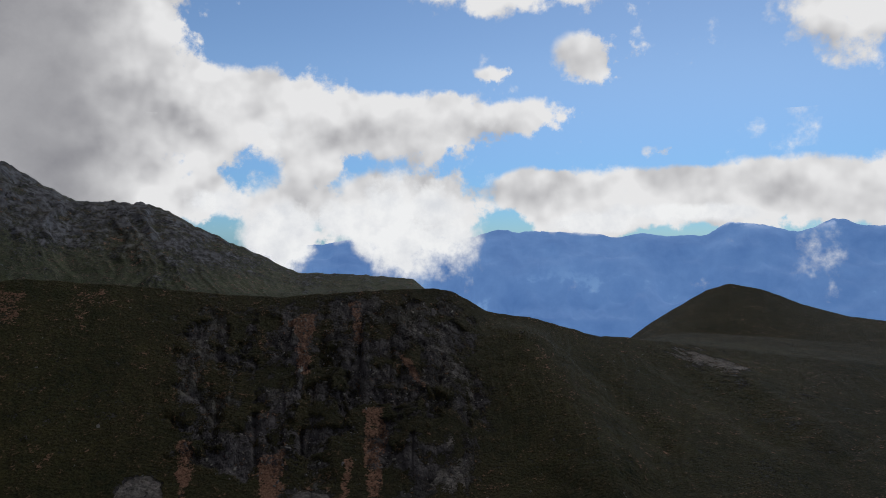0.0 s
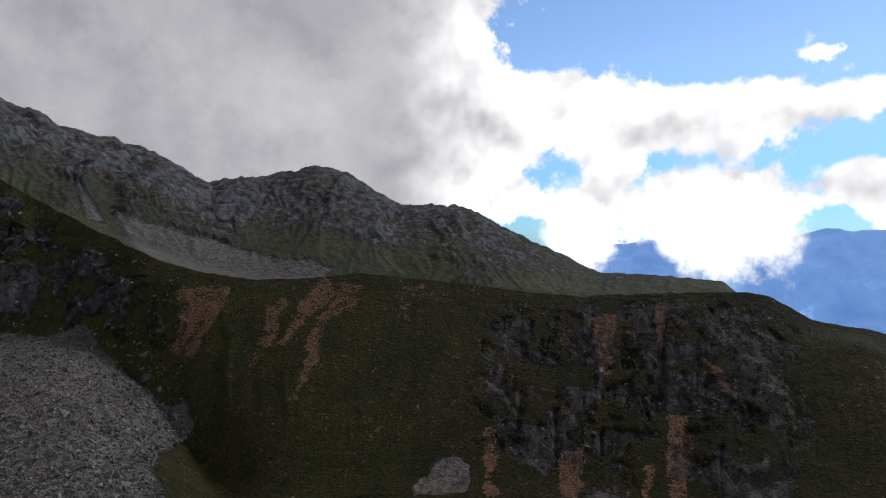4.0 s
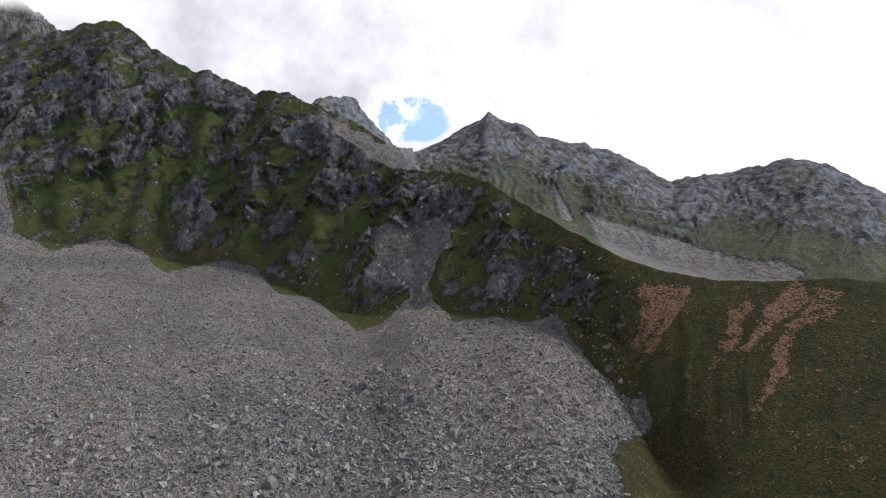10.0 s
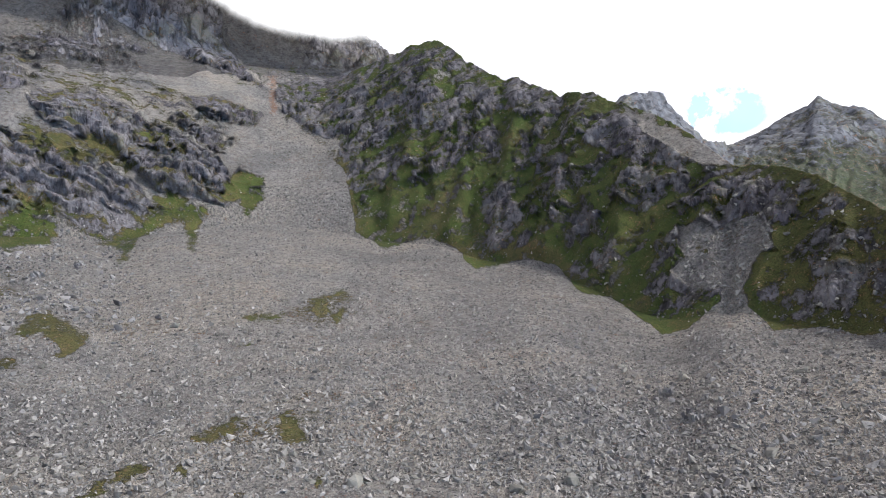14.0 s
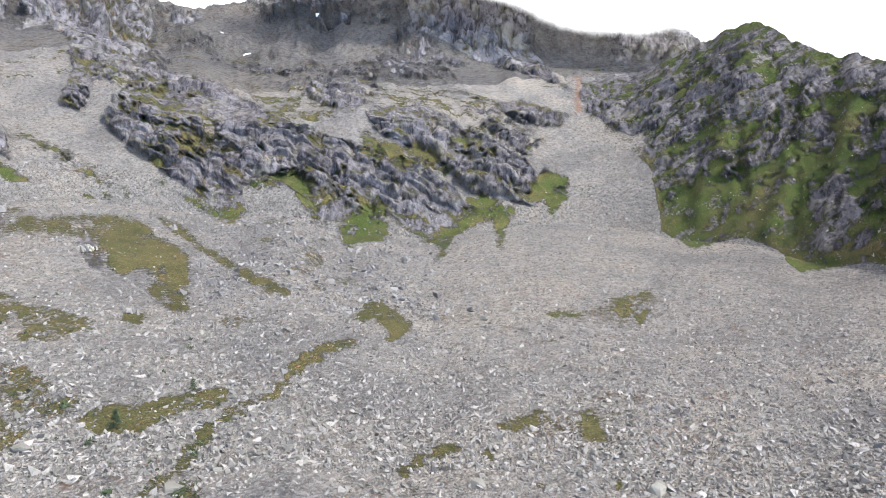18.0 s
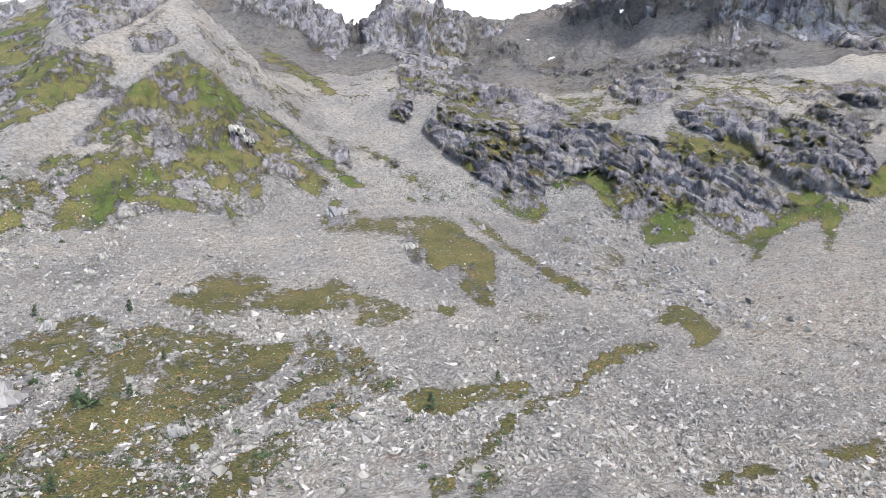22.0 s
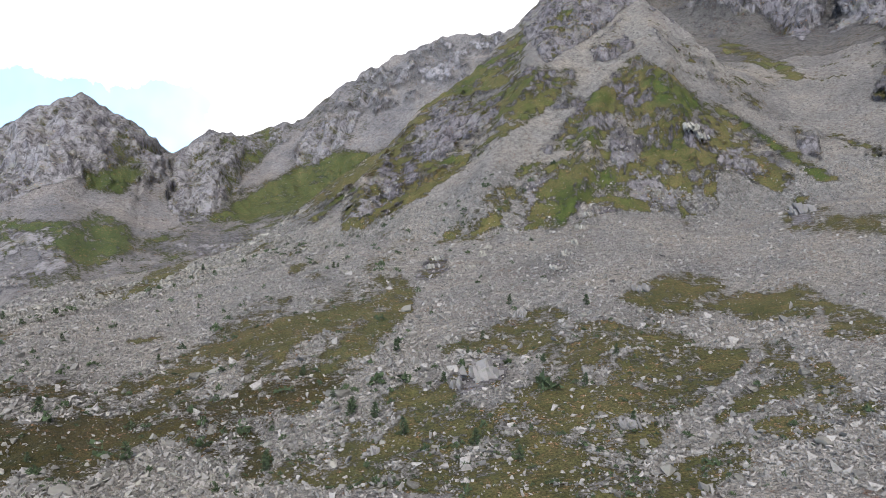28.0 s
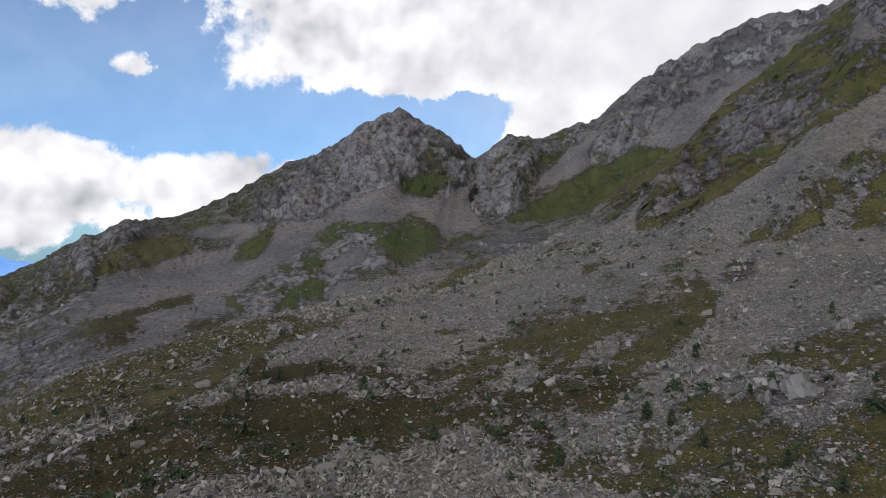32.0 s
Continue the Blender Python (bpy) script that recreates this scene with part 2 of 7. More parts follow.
    scree = mixc(nt, 1.0, scree, ramp2(nt, tone2.outputs[0], [(0.0, (0.44, 0.44, 0.45)), (0.3, (0.94, 0.94, 0.94)), (1.0, (1.26, 1.26, 1.26))]), "MULTIPLY")
    scree = mixc(nt, calc(nt, "MULTIPLY", calc(nt, "SUBTRACT", 1.0, step(nt, edge.outputs["Distance"], 0.0, 0.10)), calc(nt, "MULTIPLY", step(nt, mid, 0.38, 0.60), 0.95)), scree, tuple(c * 0.22 for c in scree_a))
    scree = mixc(nt, calc(nt, "MULTIPLY", step(nt, small.outputs["Distance"], 0.46, 0.70), 0.65), scree, tuple(c * 0.30 for c in scree_a))
    scree = mixc(nt, calc(nt, "MULTIPLY", step(nt, big, 0.46, 0.66), 0.5), scree, mixc(nt, 1.0, scree, (1.0, 0.955, 0.90), "MULTIPLY"))
    heap = tex(nt, "ShaderNodeTexVoronoi", where, 0.27 * fine)
    stone = nt.nodes.new("ShaderNodeSeparateColor")
    nt.links.new(heap.outputs["Color"], stone.inputs[0])
    scree = mixc(nt, 1.0, scree, ramp2(nt, stone.outputs[1], [(0.0, (0.60, 0.60, 0.61)), (0.25, (0.96, 0.96, 0.96)), (1.0, (1.16, 1.16, 1.15))]), "MULTIPLY")
    scree = mixc(nt, calc(nt, "MULTIPLY", step(nt, heap.outputs["Distance"], 0.55, 0.85), 0.45), scree, tuple(c * 0.30 for c in scree_a))
    # noise darkens patches as painted shade of hollows among the blocks
    hollow = tex(nt, "ShaderNodeTexNoise", where, 0.22 * fine, 5, 0.75).outputs["Fac"]
    scree = mixc(nt, 1.0, scree, ramp2(nt, hollow, [(0.33, (0.55, 0.55, 0.56)), (0.46, (0.98, 0.98, 0.98)), (0.68, (1.16, 1.15, 1.13))]), "MULTIPLY")
    vast = tex(nt, "ShaderNodeTexNoise", where, 0.014 * fine, 4, 0.6).outputs["Fac"]
    scree = mixc(nt, 1.0, scree, ramp2(nt, vast, [(0.36, (0.74, 0.75, 0.78)), (0.5, (1.0, 1.0, 1.0)), (0.64, (1.16, 1.12, 1.06))]), "MULTIPLY")
    # grass: olive, drier in patches, with tufts and single stones
    grass = mixc(nt, step(nt, big, 0.38, 0.62), grass_a, grass_b)
    # turf kinds by tone; the lowest stops hold the backlit ridge's shade
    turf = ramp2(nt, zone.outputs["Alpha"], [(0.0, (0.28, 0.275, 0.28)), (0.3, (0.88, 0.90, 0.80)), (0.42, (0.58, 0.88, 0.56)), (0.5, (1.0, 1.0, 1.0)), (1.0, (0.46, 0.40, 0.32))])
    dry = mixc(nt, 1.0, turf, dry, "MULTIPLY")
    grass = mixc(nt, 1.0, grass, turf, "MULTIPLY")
    grass = mixc(nt, 1.0, grass, ramp2(nt, sward, [(0.34, (0.62, 0.68, 0.60)), (0.5, (1.0, 1.0, 1.0)), (0.66, (1.22, 1.16, 1.06))]), "MULTIPLY")
    grass = mixc(nt, step(nt, mid, 0.40, 0.64), grass, dry)
    grass = mixc(nt, step(nt, grain, 0.36, 0.60), mixc(nt, 1.0, grass, (0.38, 0.42, 0.38), "MULTIPLY"), grass)
    grass = mixc(nt, calc(nt, "MULTIPLY", step(nt, tone2.outputs[1], 0.80, 0.86), calc(nt, "SUBTRACT", 1.0, step(nt, small.outputs["Distance"], 0.25, 0.45))), grass, scree_b)
    soil = mixc(nt, step(nt, grain, 0.35, 0.7), (0.150, 0.078, 0.050), (0.32, 0.178, 0.118))

    def ragged(value, amount=0.9):
        wob = calc(nt, "ADD", calc(nt, "MULTIPLY", calc(nt, "SUBTRACT", big, 0.5), amount * 0.6),
                   calc(nt, "MULTIPLY", calc(nt, "SUBTRACT", mid, 0.5), amount * 1.5))
        return calc(nt, "ADD", value, calc(nt, "ADD", wob, calc(nt, "MULTIPLY", calc(nt, "SUBTRACT", grain, 0.5), amount * 1.2)))

    g = step(nt, ragged(sep.outputs[0]), 0.38, 0.62)
    s = step(nt, ragged(sep.outputs[1], 0.6), 0.44, 0.56)
    d = step(nt, ragged(sep.outputs[2], 1.8), 0.32, 0.78)
    colour = mixc(nt, s, rock, scree)
    colour = mixc(nt, g, colour, grass)
    colour = mixc(nt, calc(nt, "MULTIPLY", d, 0.85), colour, soil)
    nt.links.new(colour, bsdf.inputs["Base Color"])
    bsdf.inputs["Roughness"].default_value = 0.92
    bsdf.inputs["Specular IOR Level"].default_value = 0.15
    # relief: blocks on the scree, slabs on the rock, tufts on the grass
    hs = calc(nt, "ADD", calc(nt, "MULTIPLY", cells.outputs["Distance"], -1.9), calc(nt, "MULTIPLY", small.outputs["Distance"], -0.8))
    hr = calc(nt, "ADD", calc(nt, "MULTIPLY", beds, 2.0), calc(nt, "MULTIPLY", split.outputs["Distance"], -1.1))
    hg = calc(nt, "ADD", calc(nt, "MULTIPLY", mid, 1.6), calc(nt, "MULTIPLY", grain, 0.8))

    def mixf(f, a, b):
        return calc(nt, "ADD", calc(nt, "MULTIPLY", a, calc(nt, "SUBTRACT", 1.0, f)), calc(nt, "MULTIPLY", b, f))

    height = mixf(g, mixf(s, hr, hs), hg)
    bump = nt.nodes.new("ShaderNodeBump")
    bump.inputs["Strength"].default_value = 1.0
    bump.inputs["Distance"].default_value = 0.9 * relief / fine
    nt.links.new(height, bump.inputs["Height"])
    nt.links.new(bump.outputs[0], bsdf.inputs["Normal"])
    return m


OLIVE, STRAW = (0.067, 0.074, 0.027), (0.112, 0.103, 0.041)
ROCK_A, ROCK_B = (0.196, 0.188, 0.198), (0.296, 0.284, 0.292)
SCREE_A, SCREE_B = (0.450, 0.423, 0.396), (0.565, 0.532, 0.498)
MAT_NEAR = mountain_material("alpine_ground", OLIVE, STRAW, ROCK_A, ROCK_B, SCREE_A, SCREE_B, 1.0, dark=0.44)
MAT_MID = mountain_material("mountain_flank", (0.072, 0.082, 0.027), (0.125, 0.118, 0.046), (0.220, 0.214, 0.226), (0.315, 0.307, 0.320), (0.262, 0.248, 0.240), (0.330, 0.312, 0.300), 0.45, dark=0.4)
# rock is lighter and bluer here in place of haze over the peak
MAT_PEAK = mountain_material("peak_flank", (0.056, 0.068, 0.030), (0.092, 0.094, 0.044), (0.262, 0.258, 0.270), (0.365, 0.360, 0.372), (0.365, 0.350, 0.352), (0.45, 0.432, 0.434), 0.75, dark=0.5, relief=0.7, coarse=0.5)
# distance haze is put into these bluish, low-contrast colours
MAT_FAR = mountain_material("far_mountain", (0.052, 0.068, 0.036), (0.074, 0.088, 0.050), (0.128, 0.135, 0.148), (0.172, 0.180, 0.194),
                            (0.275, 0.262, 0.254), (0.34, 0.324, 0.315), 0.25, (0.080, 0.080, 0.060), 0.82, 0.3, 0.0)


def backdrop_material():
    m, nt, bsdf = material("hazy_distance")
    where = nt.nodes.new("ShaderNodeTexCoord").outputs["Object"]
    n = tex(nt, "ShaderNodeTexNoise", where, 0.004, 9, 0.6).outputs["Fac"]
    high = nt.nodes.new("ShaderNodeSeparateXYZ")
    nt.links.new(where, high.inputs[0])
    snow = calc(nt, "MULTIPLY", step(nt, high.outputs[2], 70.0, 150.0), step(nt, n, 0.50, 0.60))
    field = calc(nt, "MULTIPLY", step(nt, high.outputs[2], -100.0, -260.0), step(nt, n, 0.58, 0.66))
    # blue distance haze is put into this tint, which also glows
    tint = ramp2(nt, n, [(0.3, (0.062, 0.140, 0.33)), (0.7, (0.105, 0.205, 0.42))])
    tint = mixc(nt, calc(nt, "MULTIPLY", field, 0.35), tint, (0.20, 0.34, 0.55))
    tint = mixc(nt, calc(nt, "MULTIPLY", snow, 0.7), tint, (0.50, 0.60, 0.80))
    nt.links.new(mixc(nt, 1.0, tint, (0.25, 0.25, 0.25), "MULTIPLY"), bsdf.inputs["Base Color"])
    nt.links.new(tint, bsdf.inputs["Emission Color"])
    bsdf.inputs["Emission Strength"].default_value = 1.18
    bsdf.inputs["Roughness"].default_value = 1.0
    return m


MAT_DIST = backdrop_material()


def rock_material(name, a, b, fine=1.0):
    m, nt, bsdf = material(name)
    where = nt.nodes.new("ShaderNodeTexCoord").outputs["Object"]
    geo = nt.nodes.new("ShaderNodeNewGeometry")
    n = tex(nt, "ShaderNodeTexNoise", where, 1.1 * fine, 6, 0.7).outputs["Fac"]
    tone = ramp2(nt, geo.outputs["Random Per Island"], [(0.0, tuple(c * 0.62 for c in a)), (0.4, a), (0.75, b), (1.0, tuple(c * 1.12 for c in b))])
    col = mixc(nt, step(nt, n, 0.45, 0.7), tone, (0.13, 0.128, 0.112))
    nt.links.new(col, bsdf.inputs["Base Color"])
    bsdf.inputs["Roughness"].default_value = 0.9
    bump = nt.nodes.new("ShaderNodeBump")
    bump.inputs["Strength"].default_value, bump.inputs["Distance"].default_value = 0.6, 0.15
    nt.links.new(n, bump.inputs["Height"])
    nt.links.new(bump.outputs[0], bsdf.inputs["Normal"])
    return m


MAT_BLOCK = rock_material("scree_block", (0.128, 0.121, 0.114), (0.222, 0.209, 0.197))
MAT_RUBBLE = rock_material("scree_rubble", (0.124, 0.117, 0.110), (0.228, 0.215, 0.202))
MAT_BOULDER = rock_material("lichen_boulder", (0.112, 0.107, 0.094), (0.205, 0.196, 0.170))
MAT_SLAB = rock_material("pale_slab", (0.160, 0.154, 0.138), (0.225, 0.216, 0.192), 0.6)
MAT_CRAG = rock_material("outcrop_rock", (0.100, 0.095, 0.098), (0.165, 0.158, 0.156), 0.5)


def plain(name, a, b, scale, rough=0.9):
    m, nt, bsdf = material(name)
    where = nt.nodes.new("ShaderNodeTexCoord").outputs["Object"]
    n = tex(nt, "ShaderNodeTexNoise", where, scale, 5, 0.65).outputs["Fac"]
    nt.links.new(ramp2(nt, n, [(0.35, a), (0.65, b)]), bsdf.inputs["Base Color"])
    bsdf.inputs["Roughness"].default_value = rough
    return m


MAT_NEEDLE = plain("pine_needles", (0.016, 0.030, 0.012), (0.040, 0.060, 0.022), 2.0)
MAT_BARK = plain("pine_bark", (0.07, 0.055, 0.045), (0.13, 0.105, 0.085), 5.0)
MAT_SNOW = plain("old_snow", (0.72, 0.74, 0.78), (0.84, 0.85, 0.87), 0.3, 0.6)

# ---------------------------------------------------------------- the mountain relief
# Lines that run round the basin: (heading, height angle from the hovering spot, distance).
FOOT_A = [(-36, -21.5, 152), (0, -21.2, 157), (20, -20.6, 162), (36, -20.8, 166), (43.2, -20.0, 176), (44.4, -15.0, 212),
          (46.4, -11.6, 240), (48.2, -10.2, 255), (50.0, -8.3, 280), (50.9, -6.3, 297), (53.6, -7.0, 295), (55.8, -6.6, 305),
          (59.2, -7.1, 308), (60.8, -5.6, 328), (61.6, -4.9, 338), (63.3, -5.5, 338), (65.2, -7.3, 330), (67.0, -7.8, 332),
          (69.7, -5.8, 368), (70.8, -5.0, 385), (73.4, -4.7, 410), (75.1, -2.5, 450), (77.3, -2.1, 475), (81.6, -2.8, 490),
          (83.2, -1.2, 515), (85.5, -0.3, 540), (89.1, -1.1, 555), (91.2, 0.2, 590), (92.3, 5.2, 680), (95.9, 8.6, 790)]
FOOT_B = [(97.4, 9.0, 800), (98.6, 4.6, 660), (100.0, 1.6, 610), (102.7, 1.0, 590), (103.6, -0.9, 565), (104.5, 1.9, 590),
          (106.4, 1.0, 578), (109.1, -0.9, 556), (111.8, 0.1, 565), (113.6, 1.5, 575), (116.1, -0.9, 555), (119.3, 1.4, 575),
          (121.0, 3.6, 605), (123.5, 3.1, 602), (124.8, 0.8, 575), (126.8, 1.8, 588), (130.0, 3.0, 610), (133.5, 6.5, 690),
          (137.0, 8.0, 730), (141.0, 7.0, 700), (144.5, 4.6, 630), (146.9, 1.0, 545), (149.2, 1.4, 545), (155.5, 1.6, 530)]
FOOT_C = [(159.5, -0.2, 500), (164.2, 0.0, 500), (168.3, -0.9, 500), (172.0, 0.0, 540), (175.8, -0.8, 560), (180.7, -1.6, 560),
          (185.0, -3.4, 520), (190.0, -4.8, 480), (198.0, -6.3, 420), (204.0, -8.2, 345), (212.0, -10.6, 300), (219.0, -12.6, 275),
          (226.0, -15.5, 250), (245.0, -19.0, 190)]
CREST_A = [(-36, -9.1, 365), (-26.3, -8.9, 330), (-18.4, -8.4, 298), (-14.6, -8.1, 280), (-12, -8.0, 270), (-7.6, -6.7, 252),
           (-3.5, -6.2, 243), (-0.7, -4.5, 240), (1.1, -4.3, 240), (6.1, -4.5, 238), (12.8, -4.9, 238), (17.1, -4.6, 240),
           (25.0, -3.6, 244), (30.8, -3.0, 250), (35.0, -3.4, 254), (39.1, -3.4, 262), (42.7, -2.8, 272), (45.9, -1.8, 285),
           (48.2, -0.6, 300), (50.4, 0.6, 318), (53.5, 2.4, 345), (56.5, 4.3, 375), (59.1, 5.0, 405), (62.0, 5.1, 430)]
CREST_B = [(64.7, 7.4, 470), (66.8, 8.8, 500), (70.0, 10.1, 540), (73.0, 11.1, 575), (74.7, 10.9, 600), (77.4, 11.9, 640),
           (78.5, 12.7, 655), (79.1, 12.2, 660), (81.8, 13.3, 700), (83.6, 14.6, 735), (84.8, 15.4, 755), (85.9, 15.1, 765),
           (88.2, 14.2, 785), (90.9, 13.1, 810), (93.6, 12.2, 845), (97.4, 12.1, 880), (99.4, 11.2, 835), (101.5, 10.4, 790),
           (104.5, 9.8, 750), (108.2, 9.7, 725), (111.8, 9.9, 710), (115.4, 9.8, 695), (120.1, 8.9, 690), (126.3, 9.0, 700)]
CREST_C = [(130.2, 9.4, 720), (133.4, 10.5, 770), (136.5, 11.2, 830), (140.0, 10.6, 830), (143.5, 10.2, 770), (146.0, 11.5, 735),
           (148.5, 14.3, 750), (151.5, 16.9, 790), (154.5, 19.0, 830), (158.0, 19.4, 840), (161.4, 17.0, 820), (162.7, 15.4, 800),
           (165.9, 12.4, 770), (170.0, 9.7, 740), (172.2, 6.9, 710), (176.3, 4.3, 690), (180.7, 0.7, 660), (185.0, -1.9, 620),
           (190.0, -3.6, 560), (198.0, -5.4, 470), (204.2, -6.6, 400), (209.3, -7.7, 372), (216.5, -9.6, 330), (219.8, -10.4, 315)]
CREST_D = [(223.6, -12.9, 290), (245.0, -17.0, 220)]
TROUGH_A = [(-36, -8.7, 450), (-26, -8.3, 440), (-18, -8.1, 430), (-14.6, -8.3, 430), (-12, -12.5, 430), (-3, -11.0, 420),
            (1, -7.5, 420), (30, -6.5, 430), (42, -6.0, 450), (50, -3.5, 500), (60, 2.0, 600), (66, 6.5, 720), (75, 8.8, 800),
            (85, 12.5, 930), (92, 11.0, 960), (97.4, 12.6, 970), (100, 12.2, 900), (104.5, 11.4, 850), (110, 11.6, 830),
            (116, 11.4, 830), (121, 10.8, 835), (127, 11.2, 840), (133, 12.2, 880), (137, 12.7, 930), (141, 12.4, 930)]
TROUGH_B = [(145, 11.6, 900), (150, 13.5, 960), (157, 16.0, 990), (162, 10.0, 980), (170, 4.5, 930), (176, 1.6, 860), (181, -0.6, 760),
            (186, -2.2, 720), (192, -3.4, 660), (198, -4.6, 600), (204, -6.4, 560), (212, -8.2, 520), (219, -9.9, 470), (224, -12.0, 440),
            (245, -15, 400)]
BASE_A = [(-36, -7.9, 520), (-26, -7.7, 520), (-18, -7.6, 510), (-14.6, -8.5, 510), (-12, -14, 560), (-3, -12.0, 760), (1, -7.8, 900),
          (12, -6.0, 950), (30, -4.8, 1000), (36, -3.6, 1020), (42, -2.8, 1030), (50, 0.5, 1050), (60, 3.2, 1050), (66, 6.0, 1000),
          (75, 9.0, 1000), (85, 12.0, 1080), (97, 13.2, 1080), (105, 13.0, 1010), (112, 13.2, 1000), (120, 12.8, 1000), (127, 13.0, 1020),
          (133, 13.6, 1060), (137, 14.0, 1080), (140, 13.6, 1080), (145, 13.8, 1080)]
BASE_B = [(150, 15.0, 1120), (157, 15.8, 1150), (162, 11.5, 1150), (168, 8.0, 1130), (173, 5.0, 1100), (177, 3.0, 1060), (182, 1.0, 1000),
          (186, 0.4, 960), (190.7, 0.9, 950), (195.2, 1.7, 950), (199.7, 1.2, 930), (204.2, 0.0, 900), (208.5, -3.0, 830), (214, -3.6, 780),
          (219, -5.0, 740), (224, -7.5, 700), (245, -12, 600)]
FAR_A = [(-36, -5.8, 640), (-32.1, -6.0, 640), (-29.8, -5.8, 635), (-27, -5.1, 630), (-24.4, -4.1, 625), (-22, -3.7, 620), (-20.4, -4.3, 615),
         (-18.4, -5.6, 605), (-16.3, -7.0, 600), (-14.8, -8.2, 600), (-12.5, -14, 680), (-4, -12, 1000), (0.5, -5.2, 1250), (2.4, -3.6, 1300),
         (7.5, -3.2, 1350), (11.5, -3.1, 1380), (14.6, -1.5, 1400), (18.8, 0.4, 1420), (21.3, 1.9, 1440), (23.1, 2.4, 1440), (28.1, 2.7, 1460),
         (29.4, 3.6, 1470), (31.8, 5.2, 1480), (34.2, 5.6, 1490), (38.0, 4.7, 1500), (41.3, 4.4, 1520)]
FAR_B = [(42.1, 4.0, 1530), (44.3, 5.3, 1550), (46.1, 6.4, 1570), (49.4, 7.25, 1600), (52.2, 7.8, 1640), (54.1, 9.0, 1660), (55.3, 9.2, 1670),
         (56.5, 9.85, 1680), (57.1, 9.2, 1680), (59, 8.3, 1680), (61.1, 6.9, 1660), (62.5, 6.4, 1600), (64.6, 6.6, 1450), (65.5, 8.4, 1420),
         (66.6, 9.7, 1400), (67.7, 10.7, 1400), (69.3, 11.0, 1400), (70.1, 10.6, 1400), (71.5, 9.5, 1400), (78, 9.5, 1380), (87, 13.0, 1380),
         (92, 16.5, 1400), (98, 21.0, 1420), (106, 24.0, 1440), (114, 22.5, 1430), (120, 18.6, 1400)]
FAR_C = [(121.7, 18.0, 1400), (124.4, 17.4, 1390), (127.6, 16.6, 1380), (130.3, 17.0, 1370), (134.8, 18.4, 1350), (137.7, 17.6, 1340),
         (139.0, 16.3, 1330), (139.8, 15.9, 1330), (140.9, 16.5, 1330), (142.2, 17.4, 1330), (145, 18.6, 1340), (152, 20.0, 1360),
         (158, 19.6, 1380), (160.7, 17.6, 1400), (162.2, 16.1, 1400), (164.1, 15.25, 1410), (165.9, 15.6, 1420), (168.1, 15.4, 1420),
         (171.8, 13.8, 1420), (176.2, 11.5, 1410), (179.2, 8.85, 1400), (181.5, 8.3, 1390), (183.6, 7.25, 1380), (186.1, 7.75, 1370)]
FAR_D = [(188.8, 5.8, 1380), (192.0, 8.3, 1400), (195.0, 9.9, 1420), (197.5, 8.7, 1400), (199.7, 7.1, 1370), (201.5, 5.9, 1340), (203.7, 5.5, 1310),
         (206.3, 3.9, 1270), (208.8, 2.5, 1230), (212.5, 1.2, 1180), (216.4, 0.3, 1130), (218.3, -0.5, 1100), (221.5, -2.2, 1060),
         (223.6, -3.1, 1030), (230, -6.0, 980), (245, -10, 900)]
RANGE = [(-36, 1.1, 4450), (-29, 1.25, 4450), (-26.6, 0.6, 4450), (-24.3, 1.3, 4450), (-22, 1.25, 4450), (-20.4, 0.6, 4450), (-14, 0.3, 4450),
         (-5.3, 0.6, 4450), (2, 0.2, 4450), (20, -0.8, 4450), (60, 0, 4450), (150, 0, 4450), (200, -0.5, 4450), (217, -0.4, 4450),
         (218.6, -0.7, 4450), (220.9, -1.7, 4450), (223.5, -1.2, 4450), (232, -0.4, 4450), (300, 0.4, 4450)]


def lattice(ix, iy, iz, seed):
    with np.errstate(over="ignore"):
        h = (ix.astype(np.uint32) * np.uint32(374761393) + iy.astype(np.uint32) * np.uint32(668265263)
             + iz.astype(np.uint32) * np.uint32(2246822519) + np.uint32(seed * 974711))
        h = (h ^ (h >> np.uint32(13))) * np.uint32(1274126177)
        h = h ^ (h >> np.uint32(16))
    return h.astype(np.float32) * np.float32(1 / 4294967295.0)


def smooth_noise(x, y, z, seed=0):
    """Noise from 0 to 1 that changes over about one unit."""
    fx, fy, fz = np.floor(x), np.floor(y), np.floor(z)
    ix, iy, iz = fx.astype(np.int64), fy.astype(np.int64), fz.astype(np.int64)
    tx, ty, tz = ((v - f).astype(np.float32) for v, f in ((x, fx), (y, fy), (z, fz)))
    tx, ty, tz = (t * t * (3 - 2 * t) for t in (tx, ty, tz))
    out = 0
    for dz in (0, 1):
        for dy in (0, 1):
            a, b = lattice(ix, iy + dy, iz + dz, seed), lattice(ix + 1, iy + dy, iz + dz, seed)
            out = out + (a + (b - a) * tx) * (ty if dy else 1 - ty) * (tz if dz else 1 - tz)
    return out


def fractal(x, y, z, octaves, seed=0, gain=0.5, ridged=False):
    total, amp, norm = 0, 1.0, 0.0
    for k in range(octaves):
        n = smooth_noise(x * 2 ** k + 17.3 * k, y * 2 ** k + 5.1 * k, z * 2 ** k - 9.7 * k, seed + k)
        total = total + amp * ((1 - np.abs(2 * n - 1)) if ridged else n)
        norm += amp
        amp *= gain
    return total / norm


